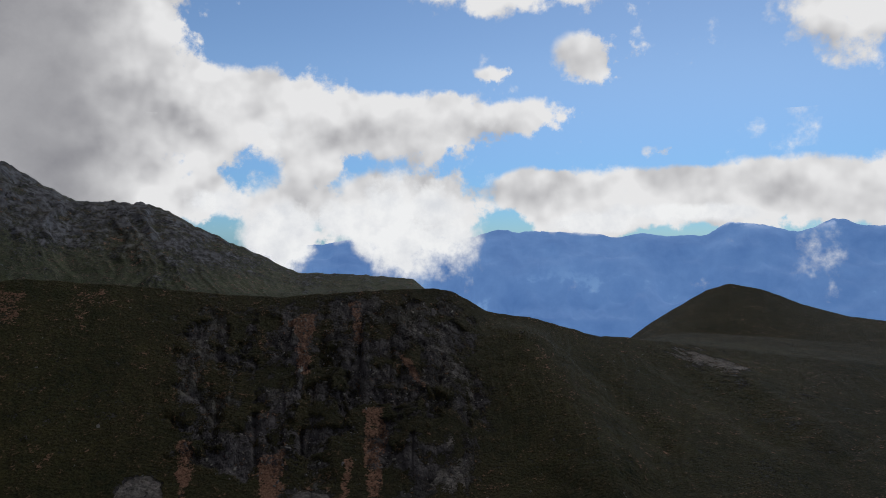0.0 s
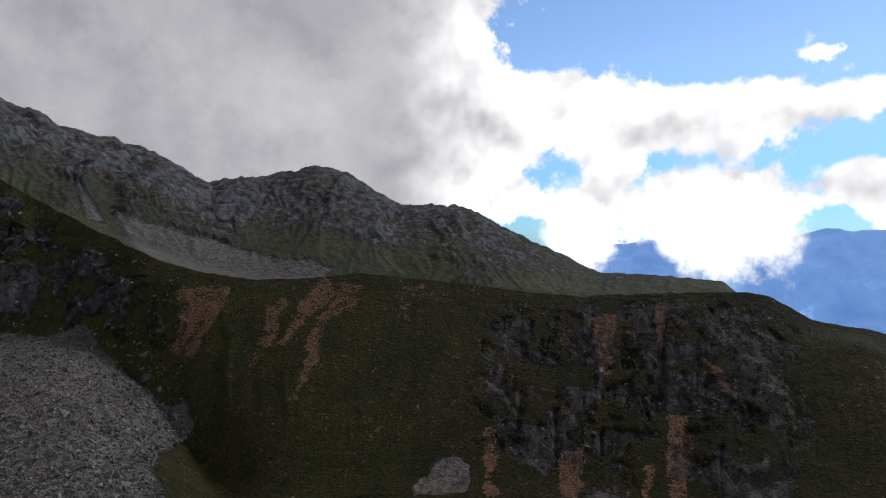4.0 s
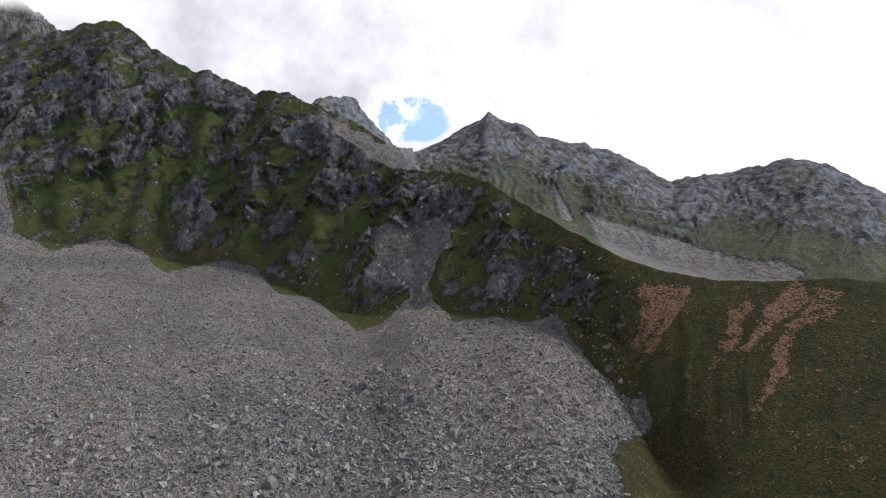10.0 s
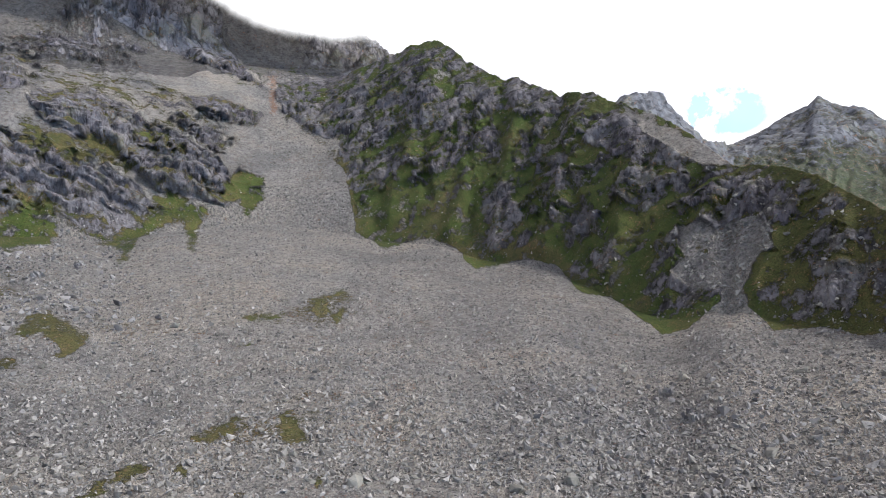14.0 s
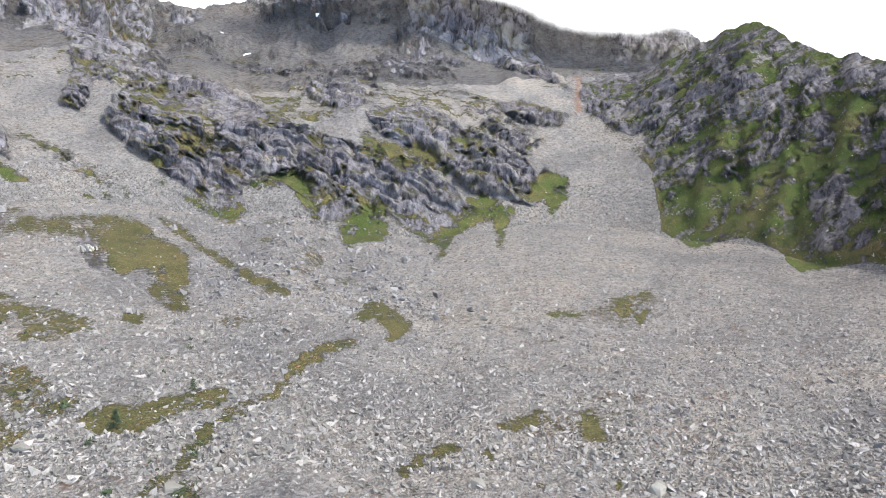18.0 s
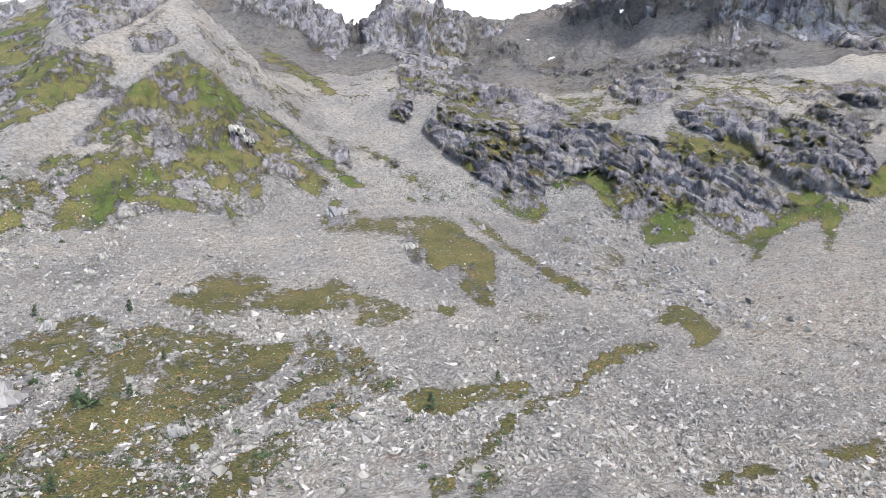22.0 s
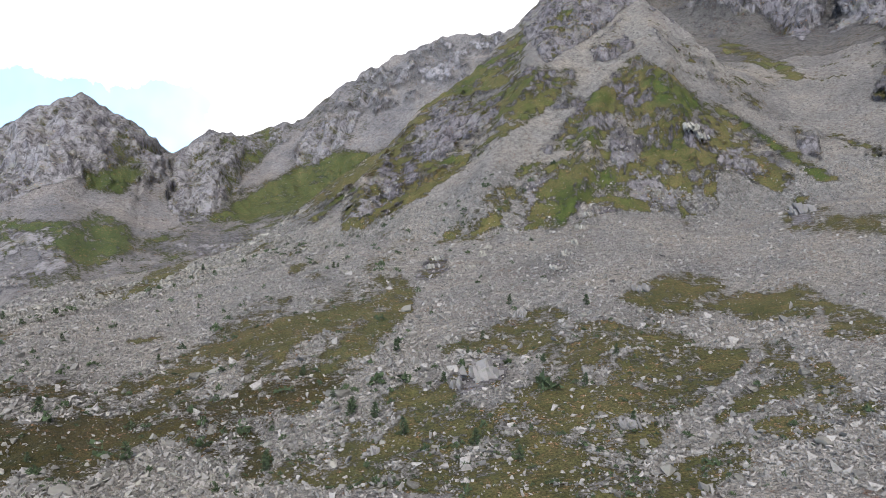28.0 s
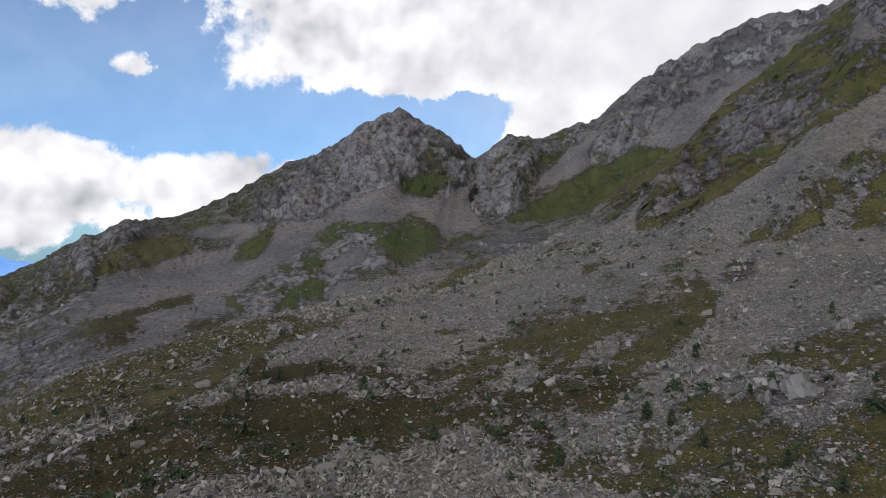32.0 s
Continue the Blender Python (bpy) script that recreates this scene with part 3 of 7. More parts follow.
def broken(a, z, drop, arc, size):
    """Metres by which blocks of rock stand proud or back: beds that dip along the face, cut by steep joints, at three sizes."""
    out = 0
    warp = (smooth_noise(a * arc / 900, z / 16, a * 0, 201) - .5) * 9
    for k, (wide, tall, deep) in enumerate(((34, 24, 7.0), (15, 10, 3.4), (6.5, 4.5, 1.0))):
        v = (z - drop + warp) / (tall * size)
        row = np.floor(v)
        u = (np.radians(a) * arc + .45 * z + warp * 1.4) / (wide * size) + .37 * row
        col = np.floor(u)
        r = lattice(col.astype(np.int64), row.astype(np.int64), (row * 0).astype(np.int64), 211 + k)
        edge = np.minimum(np.minimum(u - col, 1 - u + col), np.minimum(v - row, 1 - v + row) * tall / wide)
        out = out + deep * ((r - .5) + .5 * (v - row - .5) - .45 * (1 - smoothstep(edge, .02, .13)))
    return out * size ** .6


def around(rows, heads):
    """Height angle and distance of a line at every heading, closed behind the unseen side."""
    rows = sorted(rows)
    rows = rows + [(rows[0][0] + 360, *rows[0][1:])]
    h, e, d = np.array(rows).T
    return np.interp(heads, h, e), np.interp(heads, h, d)


def smoothstep(v, lo, hi):
    t = np.clip((v - lo) / (hi - lo), 0, 1)
    return t * t * (3 - 2 * t)


# ribs that stand out of the slopes, from top to foot: heading and height angle of both ends, half width, height in metres
RIBS = [(-5.5, -8.0, -13, -19, 4.6, 8), (151.8, 15.5, 150.5, 8.0, 2.4, 22), (150.5, 8.0, 146.5, 3.5, 1.6, 10), (159.5, 14, 165, 2.0, 2.6, 16),
        (155.5, 11, 157.5, 2.0, 1.2, 10), (171, 8, 175, 1.0, 1.6, 10), (84.8, 14, 88.5, 1.5, 1.5, 16), (80.5, 11.5, 83.5, 0, 1.2, 14), (78, 11.5, 80, -1, 1.0, 14),
        (73, 10, 76.0, -1, 1.6, 16), (69, 9, 71, -3, 1.2, 12), (63, 4.6, 66.5, -5, 1.0, 9), (58.5, 4.4, 60.2, -4.5, 1.2, 9), (54.5, 2.5, 55.5, -4.5, 1.2, 8),
        (8, -5.2, 9.5, -18, 1.6, 4), (2.5, -5, 2.0, -18, 1.5, 4), (130.5, 13, 128.5, 4, 2.0, 16), (120, 8.5, 117.5, 1.5, 1.3, 12), (113, 9.5, 110.5, 1, 1.6, 12),
        (106, 7, 103.5, 2, 1.2, 10), (62.7, 3.0, 62.5, -5.5, 1.1, -8), (86.5, 12, 85.5, 3, .7, -9), (82, 11, 82, 0, .6, -9), (75.5, 10, 73, 0, .6, -9),
        (-9, -9, -18, -16, 1.5, -2), (-17, -9.6, -26, -15, 1.5, -2.5), (-22, -10, -30, -15, 1.2, 2), (115.6, 6.5, 114.2, 1.5, .8, -12), (122.3, 7.5, 121.5, 3.5, .9, -9)]
# what grows or lies in an outline: grass, loose stones, red earth, turf tone (None: as around), crag, how broken it is, softness of its edge in degrees
KINDS = {"scree": (.04, 1, 0, None, 0, .35, .35), "chute": (.10, 1, 0, None, .2, .6, .3), "sunlit_scree": (0, 1, 0, None, 0, .1, .2),
         "blocks": (.22, 1, 0, None, 0, 1.0, .5), "rubble": (.24, .6, 0, None, .5, 1.0, .5), "rock": (.26, 0, 0, None, 1, .95, .4),
         "rockgrass": (.44, .1, 0, None, .55, 1.2, .6), "darkrock": (.42, .2, 0, None, .5, 1.3, .8), "pale_stones": (.40, .55, 0, None, .3, 1.3, .9),
         "grass": (.72, .9, 0, None, 0, 1.15, .45), "lush": (.74, .5, 0, .44, 0, 1.1, .45), "darkgrass": (.72, 1, 0, .56, 0, 1.2, .22),
         "brown": (.80, 1, 0, .94, 0, 1.0, .5), "tufts": (.50, .95, 0, None, 0, 1.2, .7), "stonemeadow": (.67, 1, 0, None, 0, 1.35, .7), "turf_shade": (.86, .3, 0, .10, 0, .6, 1.6),
         "streambed": (.74, 1, 0, .60, 0, 1.0, .22), "stripe": (.70, 1, 0, None, 0, .9, .22), "slopegrass": (.64, .45, 0, None, .3, 1.4, .6), "meadow": (.80, 1, 0, .66, 0, .9, .5), "sparse": (.29, 1, 0, .50, 0, .7, 1.2), "green": (.84, .4, 0, .13, 0, .6, .9),
         "red": (None, None, 1.0, None, None, .9, .22), "faintred": (None, None, .48, None, None, .9, .4)}
OUTLINES = []


def outline(kind, lies, *corners):
    """A patch of ground: its corners by heading and height angle, on the near slopes, the far walls or all of them."""
    OUTLINES.append((kind, lies, np.array(corners)))


# outlines begin
outline("red", "near", (45, -4), (43.4, -3.8), (40.9, -4), (41.9, -5.7), (42.8, -7.2), (43.8, -9.4), (44.3, -9.2), (43.5, -6.7), (44.6, -8.9), (45.3, -9.3), (44.8, -6.6))
outline("red", "near", (38, -5.8), (36.7, -5), (36.2, -5.5), (37.6, -8.4), (39.2, -10.5), (39.7, -10.3), (38.4, -8.1))
outline("red", "near", (34.7, -4.4), (33.1, -3.4), (32.8, -4.8), (34.6, -6.7), (36.7, -9), (37.2, -8.9), (35.7, -6.6))
outline("red", "near", (32.4, -4), (30.3, -4), (31, -5.7), (32.8, -7.2), (33.7, -8.5), (34.1, -10.2), (36, -12.9), (36.6, -13.2), (35.2, -10.8), (34.6, -8.5), (33.6, -6.6))
outline("stripe", "near", (36.6, -13.2), (36, -12.9), (37.7, -14.9), (39.8, -16.8), (40.9, -17.8), (41.1, -17.4), (39.3, -15.5))
outline("scree", "near", (47.5, -12.3), (43.9, -12.8), (43.4, -15.4), (43.9, -17.1), (45.7, -20.5), (49.4, -20.3), (51.1, -18), (49.3, -13.5))
outline("faintred", "near", (27.7, -4.2), (24.9, -4), (25.5, -5.4), (27.3, -5.4))
outline("scree", "near", (26.6, -20.2), (24.9, -18.6), (23.1, -17.9), (22.1, -17.8), (22.3, -19.9))
outline("green", "near", (46.6, -16.6), (43, -14.6), (38.4, -13.8), (35.6, -15.5), (36.1, -20.6), (45.7, -20.5))
outline("darkrock", "near", (19.2, -6.6), (12.9, -5.8), (8.3, -4.9), (0.1, -4.9), (-2.5, -8.4), (-4.3, -13.6), (-2.5, -20.4), (5.6, -20.7), (6.5, -13.9), (10.2, -13), (17.5, -15.4), (21, -11.8))
outline("darkrock", "near", (17.9, -10.2), (12.9, -10.3), (9.2, -12.6), (9.3, -20.7), (16.6, -20.5), (19.3, -15.3))
outline("pale_stones", "near", (5.6, -11.2), (3.7, -7.4), (0.1, -7.1), (-2.1, -10.2), (-3.2, -14.5), (-0.8, -17.1), (1, -14.6), (2.4, -12.5))
outline("pale_stones", "near", (10.1, -6), (6.9, -5.8), (6, -7.6), (8.3, -8.8), (10.2, -8.5))
outline("red", "near", (12.2, -6.7), (9.9, -6.3), (10.5, -8.8), (11.2, -11), (11.8, -11), (11.4, -8.5))
outline("red", "near", (20.2, -15.7), (19.4, -15.7), (19.9, -20.3), (20.7, -20.3))
outline("red", "near", (15, -17.2), (12.9, -16.2), (13.3, -20.6), (14.4, -20.6))
outline("red", "near", (6.6, -13.9), (5, -13.8), (4.6, -17.3), (5, -20.7), (6.2, -20.7))
outline("red", "near", (8.4, -17.5), (7.7, -17.5), (8, -20.7), (8.7, -20.7))
outline("red", "near", (7.2, -5.6), (6.4, -5.6), (6.6, -8.8), (7.1, -8.8))
outline("red", "near", (3.7, -9.4), (2.2, -10.3), (1.5, -12.5), (2.6, -11.4))
outline("faintred", "near", (27.4, -4.4), (26.1, -4.4), (26.6, -7.2), (27.3, -6.8))
outline("faintred", "near", (14.7, -7.6), (13.4, -7.8), (13.8, -9.4), (14.7, -8.9))
outline("scree", "near", (26.5, -19.8), (25.4, -18.6), (23.3, -17.6), (21.9, -18.1), (22.2, -20.2))
outline("scree", "near", (13, -20.6), (12, -19.8), (9.7, -20.1), (9.2, -20.7))
# low turf tone paints shade over the grass flank
outline("turf_shade", "near", (-2.5, -5.8), (-5.2, -6.6), (-8.6, -7.8), (-13.4, -8.4), (-27.2, -7.8), (-27.3, -17.7), (-5.2, -20.9), (-4.3, -13.6))
outline("pale_stones", "near", (-17.6, -8.6), (-20.8, -8.7), (-23.1, -9.7), (-23.1, -11.2), (-20.8, -10.3), (-18.3, -9.7))
outline("rockgrass", "near", (91.4, 9.6), (89.1, 13.1), (85, 15.3), (83.2, 14), (80.9, 13.1), (79.8, 10.4), (81.6, 8.3), (83.2, 5.2), (86.4, 3.8), (89.1, 3.8), (91.4, 5.2), (92.5, 6.5))
outline("rock", "near", (97.4, 11.7), (94.5, 12.2), (90.9, 12.7), (89.9, 11), (91.4, 8.2), (93.6, 7.7), (95.4, 8.6), (96.8, 10))
outline("rock", "near", (79.4, 11.7), (78.5, 12.7), (77.1, 11.2), (77.8, 9.7), (79.1, 10.1))
outline("rockgrass", "near", (77.4, 11.2), (74.7, 10.7), (74.7, 9.4), (77.4, 7.8), (78.7, 8.7))
outline("lush", "near", (91.2, 0.1), (91, 2.5), (88.7, 4.3), (85.5, 4.7), (82.7, 4.7), (81.8, 2.9), (81.4, 0.6), (80.5, -1.2), (78.9, -2.1), (81.5, -2.9), (82.3, -1.2), (85, -0.5), (86.8, -0.5), (88.9, -1.2))
outline("lush", "near", (81.2, 4.7), (80, 7.4), (77.4, 9.3), (76.8, 8.2), (79.4, 5.6), (80.7, 4))
outline("grass", "near", (76.9, 5.1), (75.6, 9.5), (74.3, 9.8), (74.9, 7.3), (75.6, 5.1), (75.6, 3.7))
outline("grass", "near", (85, 13.3), (83.6, 12.7), (83.2, 11.2), (84.1, 11), (85.2, 12.1))
outline("grass", "near", (74.3, 10.7), (73, 11.2), (70.5, 10.5), (67.6, 9.1), (65.2, 7.5), (62.5, 5.5), (63.6, 5.1), (66, 6.9), (68.8, 8.9), (72.1, 10))
outline("rock", "near", (81.3, 3.8), (80, 5.1), (78.7, 3.8), (78.1, 1.5), (79, -1.4), (80.5, -1.3), (81.1, 1.5))
outline("rock", "near", (82.1, 8.1), (80.5, 9.1), (79.4, 8.7), (79.6, 7.1), (80.7, 5.8), (81.8, 6.5))
outline("rockgrass", "near", (77.3, 5.5), (75.6, 6.6), (73.2, 5.5), (73, 3.7), (74.3, 1.3), (76, 1.4), (76.9, 3.3))
outline("rockgrass", "near", (74.7, 0.6), (73, 2.8), (71.3, 0.6), (71.2, -2), (72.9, -3.5), (74.3, -3))
outline("rock", "near", (73.9, 8.3), (72.1, 9.7), (68.8, 9.2), (66.8, 7.8), (65.2, 5.6), (67.6, 5.2), (70.4, 6.2), (73, 7.2))
outline("rockgrass", "near", (70.9, 5), (68, 4.9), (66.7, 3.1), (68.8, 1.2), (70.8, 2.8))
outline("lush", "near", (73.4, -3.8), (70.8, -2), (68.3, -2.9), (67.1, -6.3), (66.3, -7.7), (68.7, -5.9), (70.8, -4.7))
outline("darkrock", "near", (65.3, 3.5), (63.2, 4.4), (60.2, 4.6), (58.4, 3.7), (57.4, 1.3), (58.4, 0.4), (59.5, 0.9), (60.9, 1.8), (62.8, 0.5), (64.5, 0.9))
outline("darkrock", "near", (67.1, -3.7), (65.9, -1.6), (65.1, -2.8), (63.5, -4.5), (64.7, -6.2), (66.3, -5.4))
outline("chute", "near", (66, 0.6), (64.3, 0.9), (63.2, 0.3), (60.9, 1.4), (59.4, 0.8), (59.4, -0.7), (60.5, -2.3), (61.2, -4), (60.9, -5.2), (63.1, -5.5), (62.8, -4.1), (64.7, -4.2), (66.4, -2.9), (65.5, -1.6))
outline("darkgrass", "near", (64.7, -0.3), (63.8, -0.5), (63.9, -1.5), (64.7, -1.3))
outline("darkrock", "near", (57.5, -1.2), (55.9, 0.7), (53.7, -0.2), (50.7, -1.2), (48, -3.3), (49.9, -5.8), (52.4, -6.7), (54.6, -5), (56.4, -4.1))
outline("pale_stones", "near", (56.4, -0.3), (54.6, 0.2), (54.2, -1.2), (55.9, -1.6))
outline("pale_stones", "near", (55.9, -3.9), (53.7, -4.3), (51.6, -2.9), (50.7, -4.7), (52.4, -6.1), (54.6, -5.7))
outline("scree", "near", (69.7, 9.4), (67.2, 8.4), (64.1, 7.1), (61.6, 5.2), (64.1, 5.1), (66.3, 6.4), (68.4, 7.8))
outline("grass", "near", (70, 9.6), (68.2, 9.4), (65.4, 8.1), (62.2, 6.4), (62.7, 6.1), (65.4, 7.4), (68.2, 8.7))
outline("rubble", "all", (134.5, 10.9), (132.5, 14.6), (127.6, 15), (121.6, 13.3), (115.3, 13.4), (110.8, 16.4), (107.1, 13.5), (103.5, 10.8), (100, 7.2), (101.7, 5.5), (107.1, 9.6), (115.3, 10), (121.6, 11.2), (127.6, 13.4), (132.5, 10.2))
outline("scree", "all", (128.4, 15), (125.5, 16.8), (121.6, 15.4), (121.6, 13.9), (125.1, 13.3))
outline("scree", "all", (108, 13), (103.5, 12.9), (99.1, 10.7), (98.2, 9.3), (103.5, 10.4), (106.2, 11.3))
outline("rock", "near", (134, 8.2), (132.5, 10.6), (130.7, 13), (126.8, 12.7), (124.2, 10.3), (122.2, 9.9), (120.2, 8.4), (120, 5.1), (122.5, 4.7), (124.2, 3.7), (124.2, 2.2), (126, 1.9), (127.7, 2.9), (129.3, 4), (131, 5.5), (132.9, 6.8))
outline("rockgrass", "near", (129.3, 7), (126.8, 7.5), (124.2, 5.4), (121.6, 5.5), (123.4, 4.6), (125.1, 3.9), (126.8, 4.9), (128.9, 5.3))
outline("rock", "near", (119.9, 8.4), (118, 7.8), (116.2, 7.4), (114.4, 6.8), (111.7, 5.9), (109.4, 4.8), (107.5, 3.6), (106.6, 1.7), (107.9, 0.5), (109.8, -0.2), (111.7, 0.5), (113.3, 2.1), (114.4, 2.4), (115.8, 0.7), (118, 1.1), (119.4, 2.7), (119.9, 5.1))
outline("rock", "near", (114.6, 9.6), (113, 10.8), (110.8, 10.1), (108.5, 9.7), (107.1, 8.5), (104.9, 7.8), (103.1, 6.5), (101.3, 5.1), (100.2, 3.2), (101.3, 2.3), (103.5, 2.7), (106.2, 3.2), (107.6, 4.7), (109.4, 5.6), (111.7, 6.7), (113.5, 7.8))
outline("rock", "near", (119, 11.7), (117.6, 12.7), (115.5, 12), (114.8, 10.4), (116.2, 9.7), (118, 10.1), (118.9, 10.8))
outline("rock", "near", (121.6, 14.3), (118.9, 16), (115.3, 15.9), (112.3, 15), (113.9, 14), (115.7, 13.8), (118, 13.3), (119.8, 13.5), (121.1, 13.9))
outline("rock", "all", (112.6, 20.5), (102.7, 20.3), (101.3, 14.6), (99.6, 12.4), (97.8, 10.9), (100, 12), (102.6, 12.8), (106.2, 13.9), (108.5, 15.1), (110.8, 16.4))
outline("rock", "all", (136.3, 14.2), (134.8, 17.4), (131.3, 17.9), (130.5, 14.8), (132.5, 11.8), (134.9, 10.8), (135.6, 8.7), (136.8, 9.1), (136, 11.5))
outline("rock", "near", (104.2, 10.2), (102.2, 10.6), (100, 9.9), (98.4, 9.3), (99, 8.4), (101.3, 8.7), (103.1, 9.4))
outline("rock", "near", (97.5, 11), (95.3, 12.2), (93.2, 12.1), (91.4, 9.8), (91.9, 8.1), (93.6, 7.6), (95.2, 8.5), (97, 9.5))
outline("red", "all", (98, 12.3), (97.4, 12.3), (97.5, 9.3), (98, 9.3))
outline("lush", "near", (116.8, 0.5), (114.9, 2.2), (113.3, 2.3), (112.7, 0.6), (113.4, -0.8), (115.3, -1), (116.1, -1.4), (116.9, -0.4))
outline("lush", "near", (112.2, 0.7), (109.4, -0.2), (107.1, 0.9), (106.4, 2.8), (105.3, 3.1), (102.6, 1.9), (102.8, 0.9), (105.3, 1), (107.1, 0), (108.5, -1.9), (109.1, -2.5), (108.9, -1.3), (110.7, -0.4))
outline("lush", "near", (104.2, 1), (103.2, 1.2), (103.5, -1.3), (104.1, -1.3))
outline("lush", "near", (101.7, 2.7), (100.4, 5.1), (98.6, 4.4), (98.2, 3.2), (99.7, 1.5), (100.2, 1.8), (100.4, 2.7))
outline("lush", "near", (130.6, 4), (128.5, 2.9), (126.4, 1.9), (124.2, 2.2), (124, 1.7), (124.9, 0.7), (126.4, 1.1), (127.7, 2), (129.3, 3.1))
outline("lush", "near", (124.2, 3.9), (121.6, 5.1), (120, 5.1), (118.8, 2.8), (117.9, 0.9), (118.9, 1.1), (120.3, 3.2), (121.2, 3.9), (123.4, 3.4))
outline("grass", "near", (115.3, 8.6), (112.6, 7.4), (109.4, 6.3), (107.9, 5.2), (108.5, 4.6), (111.7, 5.5), (114.4, 6.8), (115.3, 7.8))
outline("grass", "near", (127.3, 9.3), (126.1, 8.2), (126.4, 7), (127.3, 7.9))
outline("tufts", "near", (126.1, 12.3), (123.3, 11), (120.3, 9.6), (117.8, 8.4), (119.8, 8.3), (122.9, 9.7), (125.5, 11.1))
outline("grass", "near", (121.7, 11.8), (119.8, 11.9), (119.5, 11), (121.1, 10.9))
outline("tufts", "near", (114.4, 10.7), (110.8, 11.6), (108, 10.5), (105.3, 8.7), (103.3, 7), (106.2, 8.4), (108.5, 9.7), (110.8, 10.4), (113.5, 9.7))
outline("tufts", "near", (111, 14), (109.4, 13.6), (107.8, 12.2), (108.4, 11.2), (110.8, 12.6))
outline("tufts", "near", (132.5, 13.4), (130.1, 14.8), (128.4, 13.7), (125.5, 12.3), (126.8, 12.2), (130.1, 13))
outline("blocks", "near", (124, 0.5), (121.6, 1.5), (118, 0.6), (117.1, -1.3), (112.6, -1.7), (109.4, -3.1), (115.3, -5.4), (119.8, -4.4), (123.4, -2.6))
outline("sparse", "near", (98.1, -12.2), (93.9, -10.7), (92.2, -13.1), (93.8, -16.5), (98.1, -16.4), (103.4, -17.1), (108, -19.4), (109.8, -21.4), (112.6, -21.4), (108.9, -16.9), (103.4, -14.6))
outline("sparse", "near", (115.3, -5.4), (111.7, -4.5), (101.7, -6.6), (102.6, -8), (109.8, -8.1))
outline("sparse", "near", (97.3, -4.8), (91.8, -4), (90.6, -6.3), (93.9, -7.7), (97.3, -7))
outline("grass", "near", (100.1, -6.4), (98.6, -6), (97, -6.3), (97.6, -6.8), (99.7, -6.9))
outline("grass", "near", (95.2, -5.2), (92.5, -4.4), (92.1, -4.7), (94.5, -5.6))
outline("grass", "near", (94.7, -5.8), (93.6, -5.7), (93.4, -6.2), (94.5, -6.3))
outline("darkgrass", "near", (93.1, -6.4), (92.4, -5.7), (92.4, -6.8), (93, -7.1))
outline("grass", "near", (100.4, -8.7), (99.4, -8.2), (99.6, -8.8))
outline("darkgrass", "near", (104.2, -15.1), (102.7, -14.4), (100.4, -14), (100.4, -14.7), (102.5, -15.7), (104, -15.8))
outline("darkgrass", "near", (97.3, -14.2), (96.8, -13.6), (96.1, -15.1), (95.4, -16.3), (96.6, -16.4), (97.5, -16.1))
outline("darkgrass", "near", (112.3, -18.7), (110.7, -17.5), (108.4, -16.8), (106.8, -17.3), (109.8, -18), (111.7, -19))
outline("darkgrass", "near", (88.6, -16.4), (87.1, -16.4), (87.3, -16.9))
outline("darkgrass", "near", (105.5, -17.5), (104.7, -17.1), (104.7, -17.9))
outline("darkgrass", "near", (100.9, -19.3), (99.7, -19.4), (100.5, -19.9))
outline("darkgrass", "near", (95.1, -19), (93.8, -18.5), (93.8, -19), (94.8, -19.4))
outline("rock", "near", (161.8, 15.9), (160.5, 19.4), (151, 21.1), (150.1, 15.5), (152.3, 16.7), (153.7, 16.2), (156, 14.5), (157.3, 12.8), (159.6, 13), (160.9, 14.5))
outline("slopegrass", "near", (161.8, 15.7), (161.4, 12.8), (159.6, 12.4), (157.3, 12.7), (157.2, 11.2), (159.6, 9.6), (163.2, 7.3), (166.6, 4.8), (170.1, 2.6), (172.9, 0.8), (175.3, -0.6), (176.2, -0.1), (175.9, 1.6), (174.1, 4.6), (172.5, 7.2), (170, 9.8), (166.6, 12.6), (164, 14))
outline("grass", "near", (172.1, 1.2), (169.2, 3.9), (165.8, 6.6), (161.8, 9.3), (158.7, 10.9), (159.6, 9.6), (163.2, 7.3), (166.6, 4.8), (170.1, 2.6))
outline("rockgrass", "near", (170.3, 7.3), (169.2, 9.6), (166.6, 10.1), (163.5, 10.4), (163.1, 9.1), (165.8, 7.8), (168.4, 6), (170, 5.7))
outline("rock", "near", (170, 7.5), (168.3, 8.9), (165.8, 9.6), (163.8, 10.1), (163.6, 9.3), (166.6, 8.3), (168.8, 6.7))
outline("rock", "near", (173.4, 4.6), (172.3, 6), (171.4, 3.8), (172.1, 2.4), (173.1, 2.6))
outline("rock", "near", (175, 1.6), (173.9, 3.4), (173.3, 1.6), (174.1, 0.3))
outline("rock", "near", (171.3, 5.5), (170.2, 5.9), (170, 3.9), (171.1, 3.7))
outline("rockgrass", "near", (161.4, 12.8), (159.1, 12.4), (159.6, 11.1), (161.4, 11.5))
